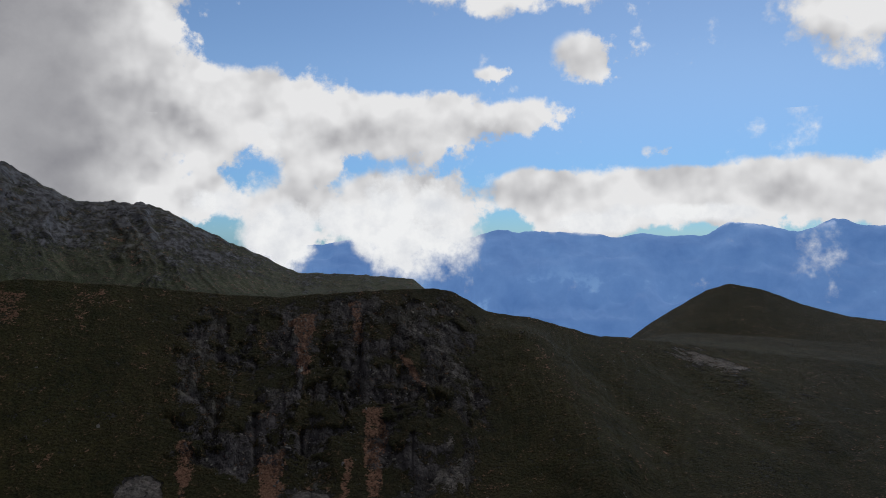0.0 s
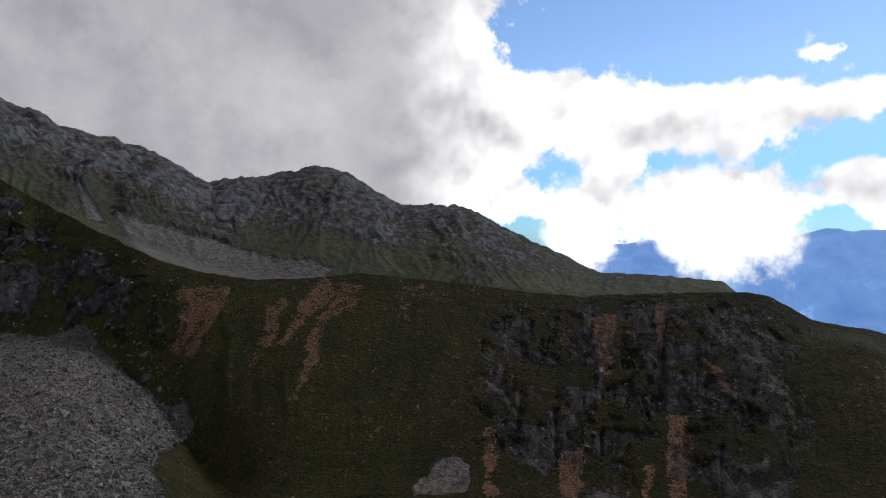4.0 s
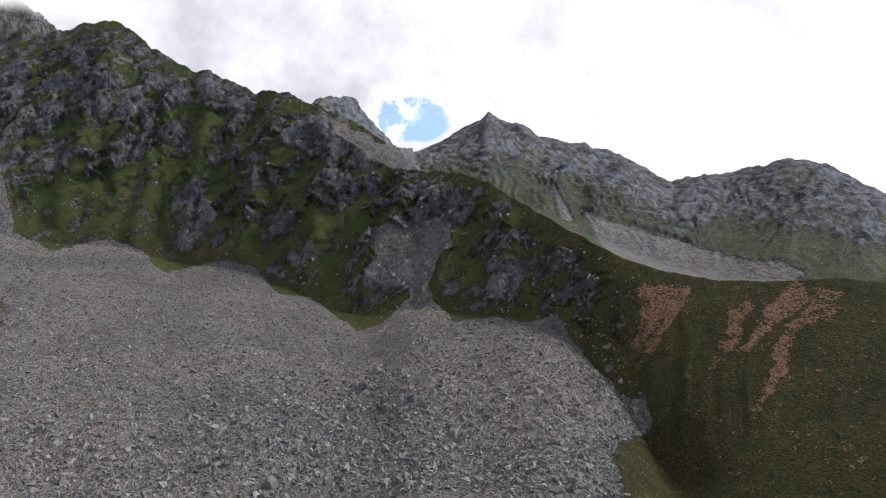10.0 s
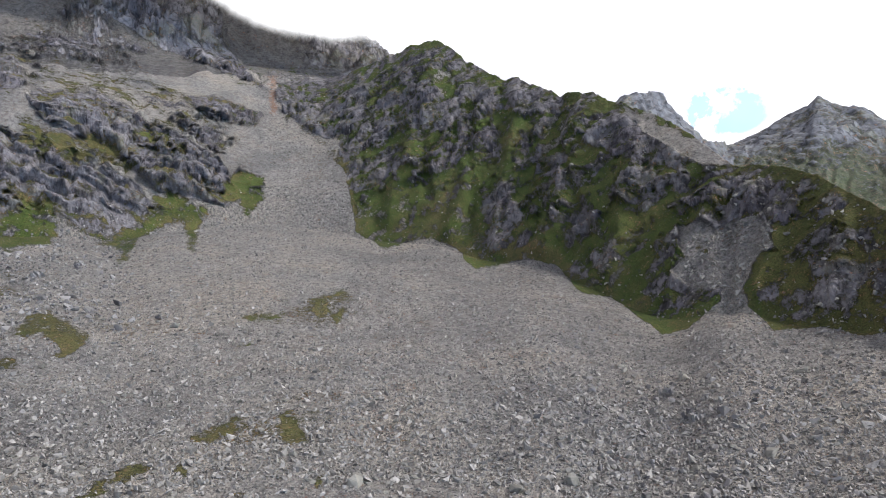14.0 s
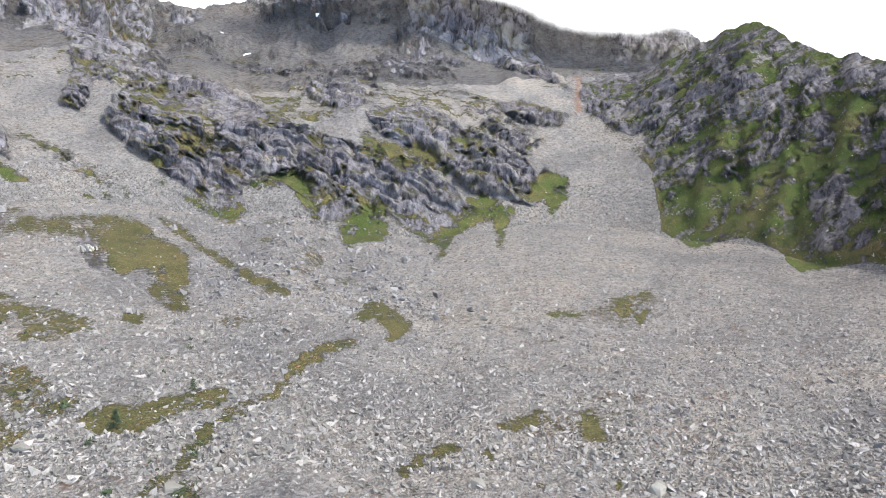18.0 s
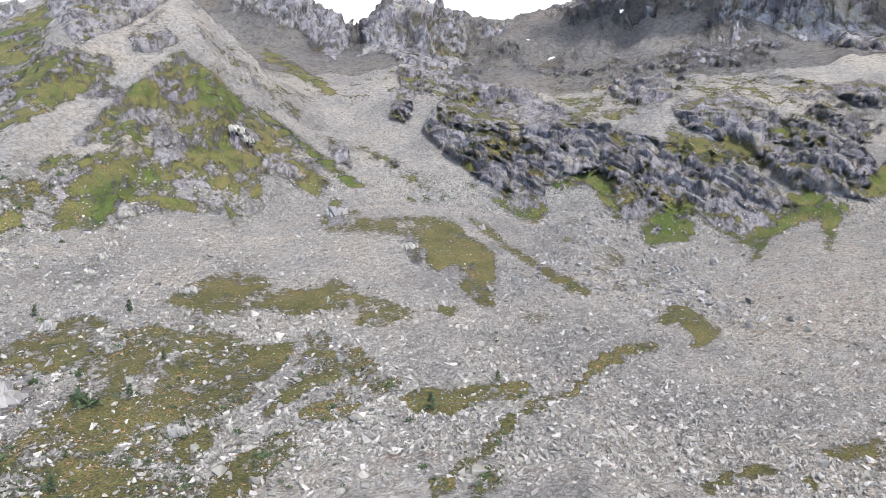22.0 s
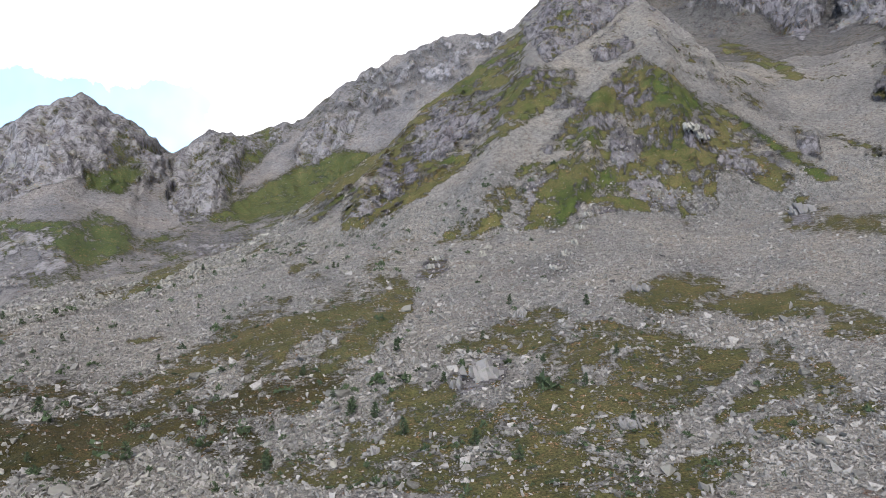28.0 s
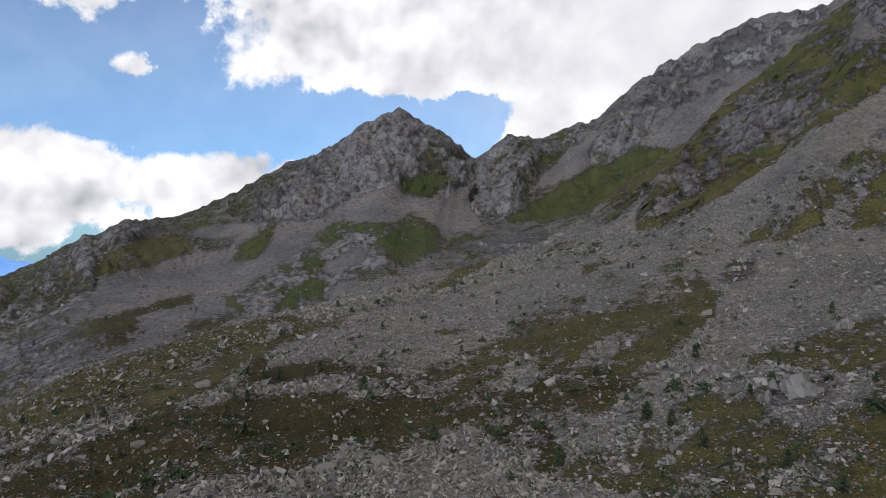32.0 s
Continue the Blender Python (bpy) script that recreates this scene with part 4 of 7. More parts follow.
outline("slopegrass", "near", (152.6, 13.5), (150.1, 11.6), (147.8, 9.4), (145.1, 7.6), (142.8, 5.4), (141.2, 4), (142.4, 2.8), (145.1, 4.3), (146.8, 4.1), (146.9, 1), (148.2, 1.3), (148.9, -0.2), (149.6, 1.2), (152.3, 1.6), (155, 1.3), (156.9, 1.9), (159.1, -0.4), (161.4, 0.1), (164, -0.6), (165.8, -0.5), (168.4, -0.8), (165.8, 1.7), (162.7, 4.4), (159.6, 7.2), (156.9, 9.9), (154.6, 12.1))
outline("tufts", "near", (168.4, -0.8), (165.8, 1.7), (162.7, 4.4), (160.5, 5.8), (160.5, 3.1), (162.3, 0.4), (164, -0.6), (165.8, -0.5))
outline("lush", "near", (159.6, -0.1), (158.7, 2.7), (156.9, 4.1), (155, 5), (154.1, 3.6), (156, 2.9), (156.9, 1.9), (158.5, 0.2))
outline("lush", "near", (151.4, 12.5), (149.1, 10.3), (147.8, 9.4), (148.7, 8.6), (151, 9.9), (152.3, 11.6))
outline("rockgrass", "near", (157.3, 8.6), (154.5, 9.3), (154.3, 8), (156.4, 7.8))
outline("rock", "near", (151, 7.9), (149.1, 8.4), (147.2, 7.9), (147.2, 6), (149.1, 6.5), (150.7, 6.9))
outline("rock", "near", (154.8, 7.2), (153.7, 8), (152.2, 6.8), (152.2, 5.6), (153.7, 4.9), (154.7, 5.6))
outline("rock", "near", (153.4, 3.6), (151.8, 4.2), (149.9, 2.9), (150.2, 1.7), (151.8, 1.9), (153.3, 2.7))
outline("rock", "near", (147, 6.3), (145.1, 6.2), (143.2, 4.5), (143.2, 3.5), (145.1, 4.2), (146.7, 5.2))
outline("rock", "near", (154.8, 11.2), (152.8, 11.7), (152.2, 10.3), (154.1, 9.6))
outline("rock", "near", (159.6, 9.4), (156.8, 10.8), (156.8, 9.4), (158.2, 8.2), (159.6, 8.2))
outline("rock", "near", (156.2, 14), (153.7, 14.9), (152.7, 14), (154.6, 13.1), (156, 13))
outline("rock", "near", (161.6, 3.6), (160.3, 4.5), (160.3, 2.4), (161.2, 2.2))
outline("rubble", "near", (151.9, 16.3), (149.6, 14.6), (146.4, 11.6), (142.9, 8.9), (140.2, 7.1), (139.3, 5.2), (141.5, 6.6), (145.1, 9.3), (148.7, 12.4), (151.9, 15))
outline("rock", "near", (141.5, 6.5), (140.1, 6.7), (139.9, 5.2), (141.1, 5.6))
outline("scree", "near", (156.9, 9.9), (159.6, 7.3), (162.7, 4.5), (165.8, 1.8), (168.8, -0.9), (173, -1.5), (176.5, -2.7), (174.2, -0.5), (170.1, 2.1), (166.6, 4.8), (163.2, 7.1), (159.6, 9.4))
# sunlight on the pale rock top, painted as bare light stones
outline("sunlit_scree", "near", (156.3, 14.8), (154.2, 16.5), (152.3, 17.6), (151.8, 16.8), (154.2, 16.1), (156.2, 14.4), (157.2, 12.6), (159.6, 13), (158.5, 13.9))
outline("sunlit_scree", "near", (151.4, 17.1), (150.2, 15.5), (149.5, 14.4), (150.1, 14.4), (151.4, 16.1))
outline("lush", "near", (147.8, 9.7), (145.1, 8.4), (142, 6.1), (139.8, 4.5), (138.4, 3.5), (139.8, 3.5), (142.4, 5.3), (145.1, 7.5))
outline("tufts", "near", (139.4, 6.9), (137.6, 6.9), (135.5, 5.3), (133.1, 3.5), (131.7, 2.8), (133, 2.5), (136.8, 2.1), (135.1, 3.1), (135.9, 4.4), (138.1, 5.7))
outline("grass", "all", (146.5, 14.1), (144.2, 13), (141.1, 11.4), (141.6, 10.8), (144.2, 12.2), (146.9, 13.5))
outline("rock", "all", (147.8, 18.7), (141.6, 17.7), (139.9, 15.1), (141.1, 13.5), (142.5, 14), (144.2, 16.2), (146.9, 16.7))
outline("rock", "all", (139, 16.3), (135.7, 18), (130.9, 17.5), (131.2, 13.3), (134.8, 11.9), (135.2, 9.1), (136, 10.8), (135.6, 13.6), (138.1, 14.4))
outline("grass", "near", (138.4, 1.1), (135.5, 1.5), (132.2, 1.2), (130.2, -0.3), (128.4, -1.5), (128.2, -3.7), (128.2, -6), (129.4, -5.9), (130.6, -5.3), (131.4, -3.9), (130.6, -3.4), (131.4, -2.6), (133, -3.1), (133.8, -2.6), (133.8, -1.3), (134.9, -0.5), (136.7, -0.3), (139.3, -0.1), (141.9, -0.3), (142.5, 1.4), (141.1, 2.6), (138.9, 1.6))
outline("rock", "near", (141.9, 1.1), (141.1, 2.2), (140, 1.7), (140.5, 0.5), (141.7, 0.4))
outline("rock", "near", (135.8, -0.8), (135.1, -0.2), (134, -1.3), (134.1, -2.8), (135, -2.6))
outline("grass", "near", (130.5, 1.4), (128.7, 0.5), (126.8, -1.1), (125, -2.1), (122.5, -3.6), (120.9, -4.5), (120.9, -5.2), (123.2, -4.4), (125.7, -2.7), (127.6, -1.3), (129.5, -0))
outline("darkgrass", "near", (140.2, -4.9), (137.5, -5.2), (135.1, -6.1), (135.1, -7), (137.9, -7.6), (140, -7.4), (139.5, -6))
outline("stonemeadow", "near", (154.3, -5.4), (152.3, -3.8), (148.6, -3.1), (145, -4), (140.6, -3.9), (139.6, -4.9), (140.5, -6.3), (143.6, -6.8), (146.3, -6.2), (148.6, -6.5), (151.8, -6.3))
outline("stonemeadow", "near", (165.8, -8.6), (163.2, -6.7), (159.6, -5.8), (156.9, -6.8), (153.2, -7.2), (150.9, -6.8), (147.7, -8.5), (145, -8), (143.8, -8.8), (145.4, -10.6), (147.7, -12.8), (149.9, -15.1), (152.2, -17.6), (155, -17.2), (156.8, -16.3), (161.4, -15.7), (163.2, -13.9), (161.4, -12.2), (159.6, -10.5), (163.2, -9.5), (165.4, -9.7))
outline("grass", "near", (143.7, -7.6), (141.9, -7.3), (141.3, -8.9), (140.4, -10.2), (140.4, -11.5), (142.7, -12.5), (144.9, -13.5), (147.7, -14.9), (148.6, -16.6), (149.9, -16.2), (147.7, -14), (146.8, -12.2), (145, -10.9), (143.8, -9.1))
outline("grass", "near", (145.9, -8.6), (144.3, -8.6), (145.9, -10.8), (148.6, -12.6), (151.3, -14), (152.7, -13.1), (150, -10.4))
outline("scree", "near", (143.8, -9.1), (143.2, -9.1), (145.8, -12.6), (147.4, -14.4), (149.9, -17), (152.2, -18.7), (153.2, -18.7), (150.4, -16.1), (147.7, -13.7), (145.6, -11))
outline("rockgrass", "near", (168.8, -12.7), (165.8, -10.6), (164.1, -9.3), (162.2, -10.4), (162.6, -12.2), (165, -13), (166.7, -13.7), (168.4, -13.6))
outline("rock", "near", (167.6, -12.8), (166.3, -11.3), (165.2, -12), (165.8, -13.5), (167.1, -13.4))
outline("rock", "near", (165.4, -10.7), (163.8, -9.7), (162.5, -10.6), (163.2, -11.9), (164.7, -12))
outline("grass", "near", (172.4, -10.4), (170.9, -9.1), (168.4, -9.4), (165.8, -8.4), (165.3, -9.5), (168.4, -10.2), (170.1, -10.8))
outline("rubble", "near", (157.3, 1.3), (155.5, 2.3), (155.2, 0.4), (156.1, -1.4), (157.3, -2.9), (158.7, -4.2), (160, -4.4), (159.6, -2.3), (158.7, -0.5))
outline("rubble", "near", (165.8, -2.3), (164.5, -1.1), (163.3, -1.4), (163.7, -2.6), (165.4, -3.7))
outline("rockgrass", "near", (170.2, -4), (169.2, -2.2), (167.7, -2), (167.2, -3.2), (168.8, -4.1))
outline("stonemeadow", "near", (177, -4.7), (174.6, -3.4), (171.3, -3.9), (170, -4.9), (170.9, -7.1), (172.5, -8.7), (174.2, -10.3), (175.4, -11.9), (178.1, -11.7), (180, -11.1), (183.2, -11.2), (185.2, -10.6), (185.1, -7.4), (183.1, -6.7), (181, -6.1), (178.8, -5.8))
outline("brown", "near", (187.1, -11), (183.2, -11), (179.6, -11.4), (177, -11.6), (174.5, -11.9), (175.7, -13.1), (178.9, -13.6), (181.1, -14.5), (182.5, -15.4), (181.5, -17.5), (182.6, -19.1), (187.2, -18.2))
outline("stonemeadow", "near", (182.2, -19.1), (180.8, -16.7), (177.4, -16), (173, -16.5), (168, -16.5), (161.4, -15.6), (156.8, -17), (154.9, -17.5), (156.8, -19.2), (159.6, -21.5))
outline("stonemeadow", "near", (174.6, -12.3), (172.2, -11.6), (168.9, -12.7), (163.2, -14.2), (161.4, -15.6), (165.8, -16.6), (173, -16.5), (176.6, -15.7))
outline("stonemeadow", "near", (161.4, -16), (156.8, -17), (152.2, -17.9), (147.6, -16.5), (143.1, -13.8), (140.5, -12.4), (138.7, -13.5), (143.1, -16.7), (147.6, -19.8), (154.1, -21.6), (161.4, -21.4))
outline("tufts", "near", (140.5, -8.4), (137.9, -10.1), (135.4, -12.1), (137, -13.4), (140.1, -12.3))
outline("grass", "near", (178.2, -18.2), (173.1, -18.5), (166.7, -19.2), (159.6, -19.8), (160.5, -21.4), (178.9, -19.6))
outline("tufts", "near", (175.8, -2), (172.5, -0.4), (171.6, -0.9), (173.8, -2.1))
outline("stripe", "near", (184.1, -3.8), (179.9, -2.7), (179.1, -2.9), (181.7, -3.8))
outline("streambed", "near", (115.4, -8.5), (117.8, -8.7), (120.8, -10.2), (122.5, -12.2), (126, -13.4), (128.3, -15.6), (130.1, -17.6), (132.8, -19.1), (134.7, -21.5), (132.4, -21.5), (130.5, -19), (128.7, -17.7), (127.4, -16), (125.6, -14.4), (122.1, -13), (119.9, -10.7), (117.4, -9.5), (115.4, -9))
outline("darkgrass", "near", (131.7, -21.4), (130.1, -19.3), (128.3, -18), (127.5, -18.8), (129.2, -21.4))
outline("darkgrass", "near", (136.2, -13), (132.4, -12.5), (128.8, -12), (125.5, -11.7), (125.9, -12.9), (129.2, -13.7), (131.9, -14.6), (134.7, -14.7), (135.7, -13.9))
outline("tufts", "near", (139.7, -10.4), (137.9, -10.7), (137.4, -12.7), (139.3, -13.1))
outline("tufts", "near", (127.5, -7.2), (124.8, -5.9), (122, -6.1), (122.2, -7.1), (125.2, -7.6))
outline("darkgrass", "near", (116.3, -7.1), (114.6, -5.6), (113.4, -5.5), (111.8, -6.6), (110.6, -7.3), (113, -9), (113.4, -8.4), (112.8, -7.9), (113.9, -6.9))
outline("darkgrass", "near", (133.1, -5.9), (132, -5.6), (131.1, -6.3), (132, -6.9), (133, -6.7))
outline("darkgrass", "near", (112.7, -18.7), (111.3, -17.6), (109.1, -16.8), (107.6, -17.1), (109.8, -17.9), (111.7, -19))
outline("grass", "all", (180.2, 4.4), (178, 5.8), (174.9, 6.5), (172.8, 6.3), (174.5, 4.1), (176.9, 2.3), (179.9, 0.8), (183.4, 0.8), (186.3, 1), (183, 2.3))
outline("rock", "all", (179.8, 6.4), (178.3, 8.2), (176, 8.7), (174.8, 9.2), (175.2, 7.8), (177.6, 5.6), (179.5, 4.9))
outline("rock", "all", (183, 6.5), (181.6, 8.5), (180.1, 8.6), (180.9, 7.2), (182.3, 6.2))
outline("lush", "all", (179.5, 0.4), (175.3, 3.8), (174.4, 3.4), (178, 0.7))
outline("rock", "far", (201.5, 3.5), (199.7, 6.9), (195.2, 9.9), (189.3, 6.2), (190.7, 4.9), (193.4, 4), (195.2, 3.8), (197.9, 2.6), (200.2, 1.7), (202.4, 0.8), (205, 1.2))
outline("scree", "far", (200.4, 1), (197.9, 2.9), (195.2, 3.6), (193.4, 2.5), (190.7, 2.9), (189.7, 1.7), (187.8, 0.5), (190.7, -0.7), (192.5, 0.3), (193.4, 1.6), (195.2, 0.5), (198, 0.3))
outline("lush", "far", (194.9, 4.3), (192.5, 4.5), (190.6, 5.4), (190.6, 4.4), (192.5, 2.5), (194.6, 3))
outline("lush", "all", (200.9, 0.3), (198.9, 0.7), (195.2, 0.3), (193.9, 1.6), (191.9, 0.3), (193.9, -1.1), (196.2, -2), (198, -1.1), (198.9, -2.9), (201.6, -3.8), (203.3, -5.5), (205.2, -6.2), (204.2, -3.7), (202, -1))
outline("darkrock", "all", (201.5, -1.4), (199.8, -0.1), (198, -1.5), (198.9, -2.8), (200.7, -2.6))
outline("darkrock", "all", (220.1, -1.3), (216.4, -0.2), (211.2, 0), (211.3, -1.4), (214.9, -3.1), (218.3, -3.2), (219.8, -2.5))
outline("scree", "all", (210.5, -2.8), (208.5, -1.9), (207.5, -0.5), (212.5, -0.2), (212.5, 0.4), (207.6, 0.4), (199.7, 0.9), (202.4, -0.6), (205.1, -2.8), (208.5, -4.1), (212.6, -4), (217.2, -4.3), (216.4, -3.4), (212.6, -2.7))
outline("grass", "all", (207.8, -2.5), (207.7, -1.1), (205.4, -0), (206.3, -1.9))
# sunlit strip of the shoulder, painted as bare light stones
outline("sunlit_scree", "far", (212.9, 0), (208.4, 0.4), (207.4, 1.2), (207.7, 0.4), (208.9, -0.2), (212.5, -0.2))
outline("grass", "far", (216.4, 0.1), (212.5, 1.4), (208.8, 2.4), (205, 4.8), (202.4, 5.5), (203.3, 4.4), (206.7, 1.7), (208.4, 0.7), (212.5, 0.3))
outline("rock", "all", (189.5, 2.5), (188.4, 4.9), (186.6, 7.6), (184.3, 7.5), (183.3, 5.3), (184.7, 3), (186.5, 0.7), (188.4, 0.7))
outline("grass", "all", (185.3, 7.1), (183.3, 6.6), (183.8, 4.8), (184.8, 5.3))
outline("grass", "all", (186.2, 0.7), (183.4, 2.5), (179.4, 4.8), (176, 6.1), (173, 6.3), (173, 5.1), (176.4, 3.3), (179.9, 1.1), (183.4, 0.5))
outline("scree", "all", (184, 4.8), (181.6, 6.2), (178.9, 7.5), (181.1, 4.3), (183.5, 3.4))
outline("rock", "all", (178.7, 6.4), (177.3, 8.7), (175.1, 8.4), (176.3, 6.8), (178.2, 5.3))
outline("scree", "all", (175.7, 6.8), (173.1, 8), (169.8, 9.6), (171, 8.3), (173.9, 6.3))
outline("blocks", "near", (222.2, -5.9), (220.1, -4.4), (214.5, -4.2), (208.5, -4.4), (207.6, -5.9), (210.6, -7.5), (215, -8.1), (219.4, -7.8))
outline("lush", "near", (215.3, -6.3), (214.2, -6), (213.8, -7.7), (215.4, -8))
outline("blocks", "near", (204.3, -9.1), (201.6, -7.3), (195.2, -5), (188.4, -3.2), (186.1, -0.5), (181.6, -0.5), (176.3, -0.5), (171, 0.3), (169, -1.4), (173, -4), (177.2, -5), (180.7, -5.6), (186.1, -7.5), (189.3, -10.6), (195.3, -10.6), (198.9, -10.1), (202.5, -10.9), (204.3, -10.6))
outline("stripe", "near", (182, -3.7), (179, -2.6), (178.5, -2.9), (181.6, -4.2))
outline("meadow", "near", (224.9, -12.2), (220.2, -10.3), (214.6, -8.8), (207.7, -7), (199.8, -6.8), (201.6, -7.8), (205.1, -9), (207.3, -10.7), (211, -12.1), (216.6, -13.6), (225, -14.3))
outline("stonemeadow", "near", (225, -18.3), (225, -14.7), (218.4, -14.6), (212.7, -13.6), (207.7, -12.3), (204.2, -10.8), (198.9, -10.1), (195.3, -11.1), (190.7, -12.9), (186.1, -11.1), (181.6, -8.7), (177.2, -6.9), (173, -4), (170.8, -4), (170.9, -6.6), (173, -8.9), (174.6, -11.9), (177.2, -13.8), (181.6, -15.7), (186.1, -16.7), (191.6, -15.9), (195.3, -17.6), (201.6, -17.3), (205.2, -19.2), (212.7, -18.4), (213.5, -20.2))
outline("stonemeadow", "near", (187, -10.5), (183.4, -8.7), (177.2, -5.9), (173, -3.8), (170.8, -4), (170.9, -6.6), (173, -8.9), (175, -11), (178.9, -10.3), (183.4, -12.2), (187, -12.7))
outline("blocks", "near", (211.5, -13.7), (211, -13.1), (208.5, -10.8), (206.6, -10.6), (207.7, -12.3), (211.1, -13.4), (216.6, -14.5), (223, -14.8), (224.6, -14.4), (218.4, -13.8))
outline("blocks", "near", (206, -12.4), (201.6, -11.4), (198, -12.2), (195.3, -11), (188.8, -10.6), (187.9, -11.9), (194.4, -12.8), (197.1, -13.2), (201.6, -13.1))
outline("blocks", "near", (200.7, -17.4), (195.3, -18), (190.7, -17), (183.8, -17.3), (184, -20), (187, -21.6), (199.9, -21.4), (198, -19.2))
outline("blocks", "near", (213.2, -20.2), (211.1, -18.6), (204.3, -19.1), (205.2, -21.1))
outline("blocks", "near", (182, -15.7), (177.2, -12.9), (173.8, -10.6), (171.3, -7.5), (168.2, -5.6), (168.1, -9.7), (171.3, -12.5), (173.8, -14.7), (177.1, -16.6), (181.6, -16.9))
outline("scree", "near", (171.3, -7.5), (169, -5.6), (165.2, -3), (163, -2.5), (163.7, -6.2), (167.8, -8.9), (171.3, -11.6))
outline("scree", "far", (49, 1.9), (47.4, 1), (45.2, 0.5), (43.8, -0.1), (42, -0.4), (40.2, -1.1), (36.5, -2), (34.7, -1.9), (32.9, -2.9), (35.1, -4.1), (41.1, -3.9), (44.3, -3), (47.4, -1.1))
outline("scree", "far", (51.6, 3.9), (50.7, 3), (49.5, 0.8), (50.6, 1.1), (51.2, 3.1))
outline("scree", "far", (37.4, 0.6), (36, 1.2), (36.4, 0.7))
outline("scree", "all", (217.6, -3.7), (212.2, -2), (208.2, -1.6), (205.4, -2.1), (203.2, -0.2), (201.3, 0.5), (203.2, -2.2), (205.8, -3.8), (208.2, -5.3), (208.5, -6.6), (210.9, -6.8), (212.6, -8.3), (217.7, -9.3))
outline("darkgrass", "far", (217.6, -3.4), (217.6, -2.2), (216, -1.4), (213.6, -0.4), (211.4, -0.3), (211.2, -1.6), (213.7, -2.7), (216.6, -3.2))
outline("grass", "far", (208.2, -2.3), (206.3, -0.8), (205.1, 0.8), (204.5, 0.5), (205.1, -1.1), (206.3, -2.3), (207.6, -2.5))
outline("rockgrass", "all", (208.5, -5.3), (205.8, -3.5), (202.6, -1.8), (199.9, 0.5), (197.9, 0.2), (194.5, 0.6), (191.8, -0.2), (191.8, -1.6), (194.6, -2.2), (198, -3.2), (200.3, -4.1), (202, -5.4), (203.6, -6.3), (205.8, -6.6), (207.9, -6.8))
outline("lush", "all", (202.6, -2.2), (199.9, 0.4), (198.3, 0.1), (199.9, -0.8), (201.3, -2.5), (202, -3.8), (203.6, -4.3))
outline("lush", "all", (196.6, -0.7), (194.5, 0.4), (191.8, -0.2), (192, -1.6), (194.2, -2.1), (196.3, -1.9))
outline("lush", "all", (204.5, -5.6), (203.9, -4.5), (202, -3.8), (200.3, -4.2), (202, -5.4), (203.2, -6.3), (204.4, -6.3))
outline("scree", "all", (201.3, -3), (200.6, -2.2), (198.6, -1.2), (197.6, -1.6), (197.5, -2.2), (199.7, -3.4), (200.8, -3.5))
outline("rock", "all", (201.1, -2.2), (200.8, -1.5), (198.6, -0.5), (198.3, -1.1), (200.3, -2.5))
outline("scree", "near", (205.5, -9.9), (202.6, -8.4), (203.2, -6.7), (201.3, -5.6), (198, -4.3), (193.2, -3.3), (189, -1.9), (186.2, -2.6), (182, -3.3), (180.3, -2.9), (180.3, -5), (182.7, -5.4), (186.2, -7.5), (189, -9.3), (192.2, -10.4), (195.3, -10.7), (198.7, -10.4), (201.3, -10.3), (203.3, -10.5), (205.2, -10.6))
outline("brown", "all", (217.7, -6.5), (214.5, -5.6), (210.9, -4.7), (211, -5.4), (214.2, -6.3), (217.7, -7.4))
outline("brown", "all", (212.3, -8), (210.9, -7), (208.5, -6.6), (208.7, -7.3), (211.9, -8.2))
outline("brown", "all", (217.7, -7.6), (216.1, -6.6), (214.5, -6.6), (214.3, -7.8), (216.1, -8.6), (217.7, -8.7))
outline("brown", "near", (195.3, -4.7), (192.2, -4.2), (192, -4.5), (194.9, -5.1))
outline("darkgrass", "near", (193.2, -5.5), (189.7, -2.6), (188.7, -1.7), (186.7, -2.1), (188.3, -3.1), (191.1, -4.7))
outline("darkgrass", "near", (192.2, -8.2), (189.4, -7.9), (189, -8.1), (191.5, -8.5))
outline("meadow", "near", (217.7, -9.3), (214.6, -8.8), (210.6, -7.8), (205.8, -7), (202.6, -6.8), (199, -6.9), (199.7, -7.5), (202.6, -8.3), (204.9, -8.8), (205.5, -9.7), (207.1, -10.3), (208.6, -11), (210.1, -12.2), (212.4, -13), (215.1, -13.4), (217.8, -13.2))
outline("grass", "near", (205.5, -9.9), (205.1, -10.6), (203.3, -10.6), (201.3, -10.4), (198.7, -10.5), (196, -10.8), (193.6, -11.9), (195.3, -12.2), (198, -11.7), (200.4, -11.3), (204, -11.9), (208, -12.1), (206.6, -10.6))
outline("blocks", "near", (213.8, -13.9), (211.5, -12.6), (209.5, -12.2), (208, -11.1), (206.8, -10.3), (206.6, -10.6), (208.2, -12), (206.2, -12.4), (202.7, -11.7), (200, -11.4), (198.7, -12.2), (198.2, -13.4), (199.4, -13.3), (200, -12.6), (204, -12.7), (208.3, -13.1), (211.2, -13.6), (213, -13.9), (217.8, -13.9), (217.8, -13.5))
outline("stonemeadow", "near", (193.6, -11.9), (192.2, -10.7), (189, -9.6), (185.8, -7.9), (182.3, -5.6), (180.3, -5.2), (180.2, -11.6), (186.2, -12.3), (191.1, -13.3), (196.7, -13.5), (198.4, -13.4), (196.7, -12.5))
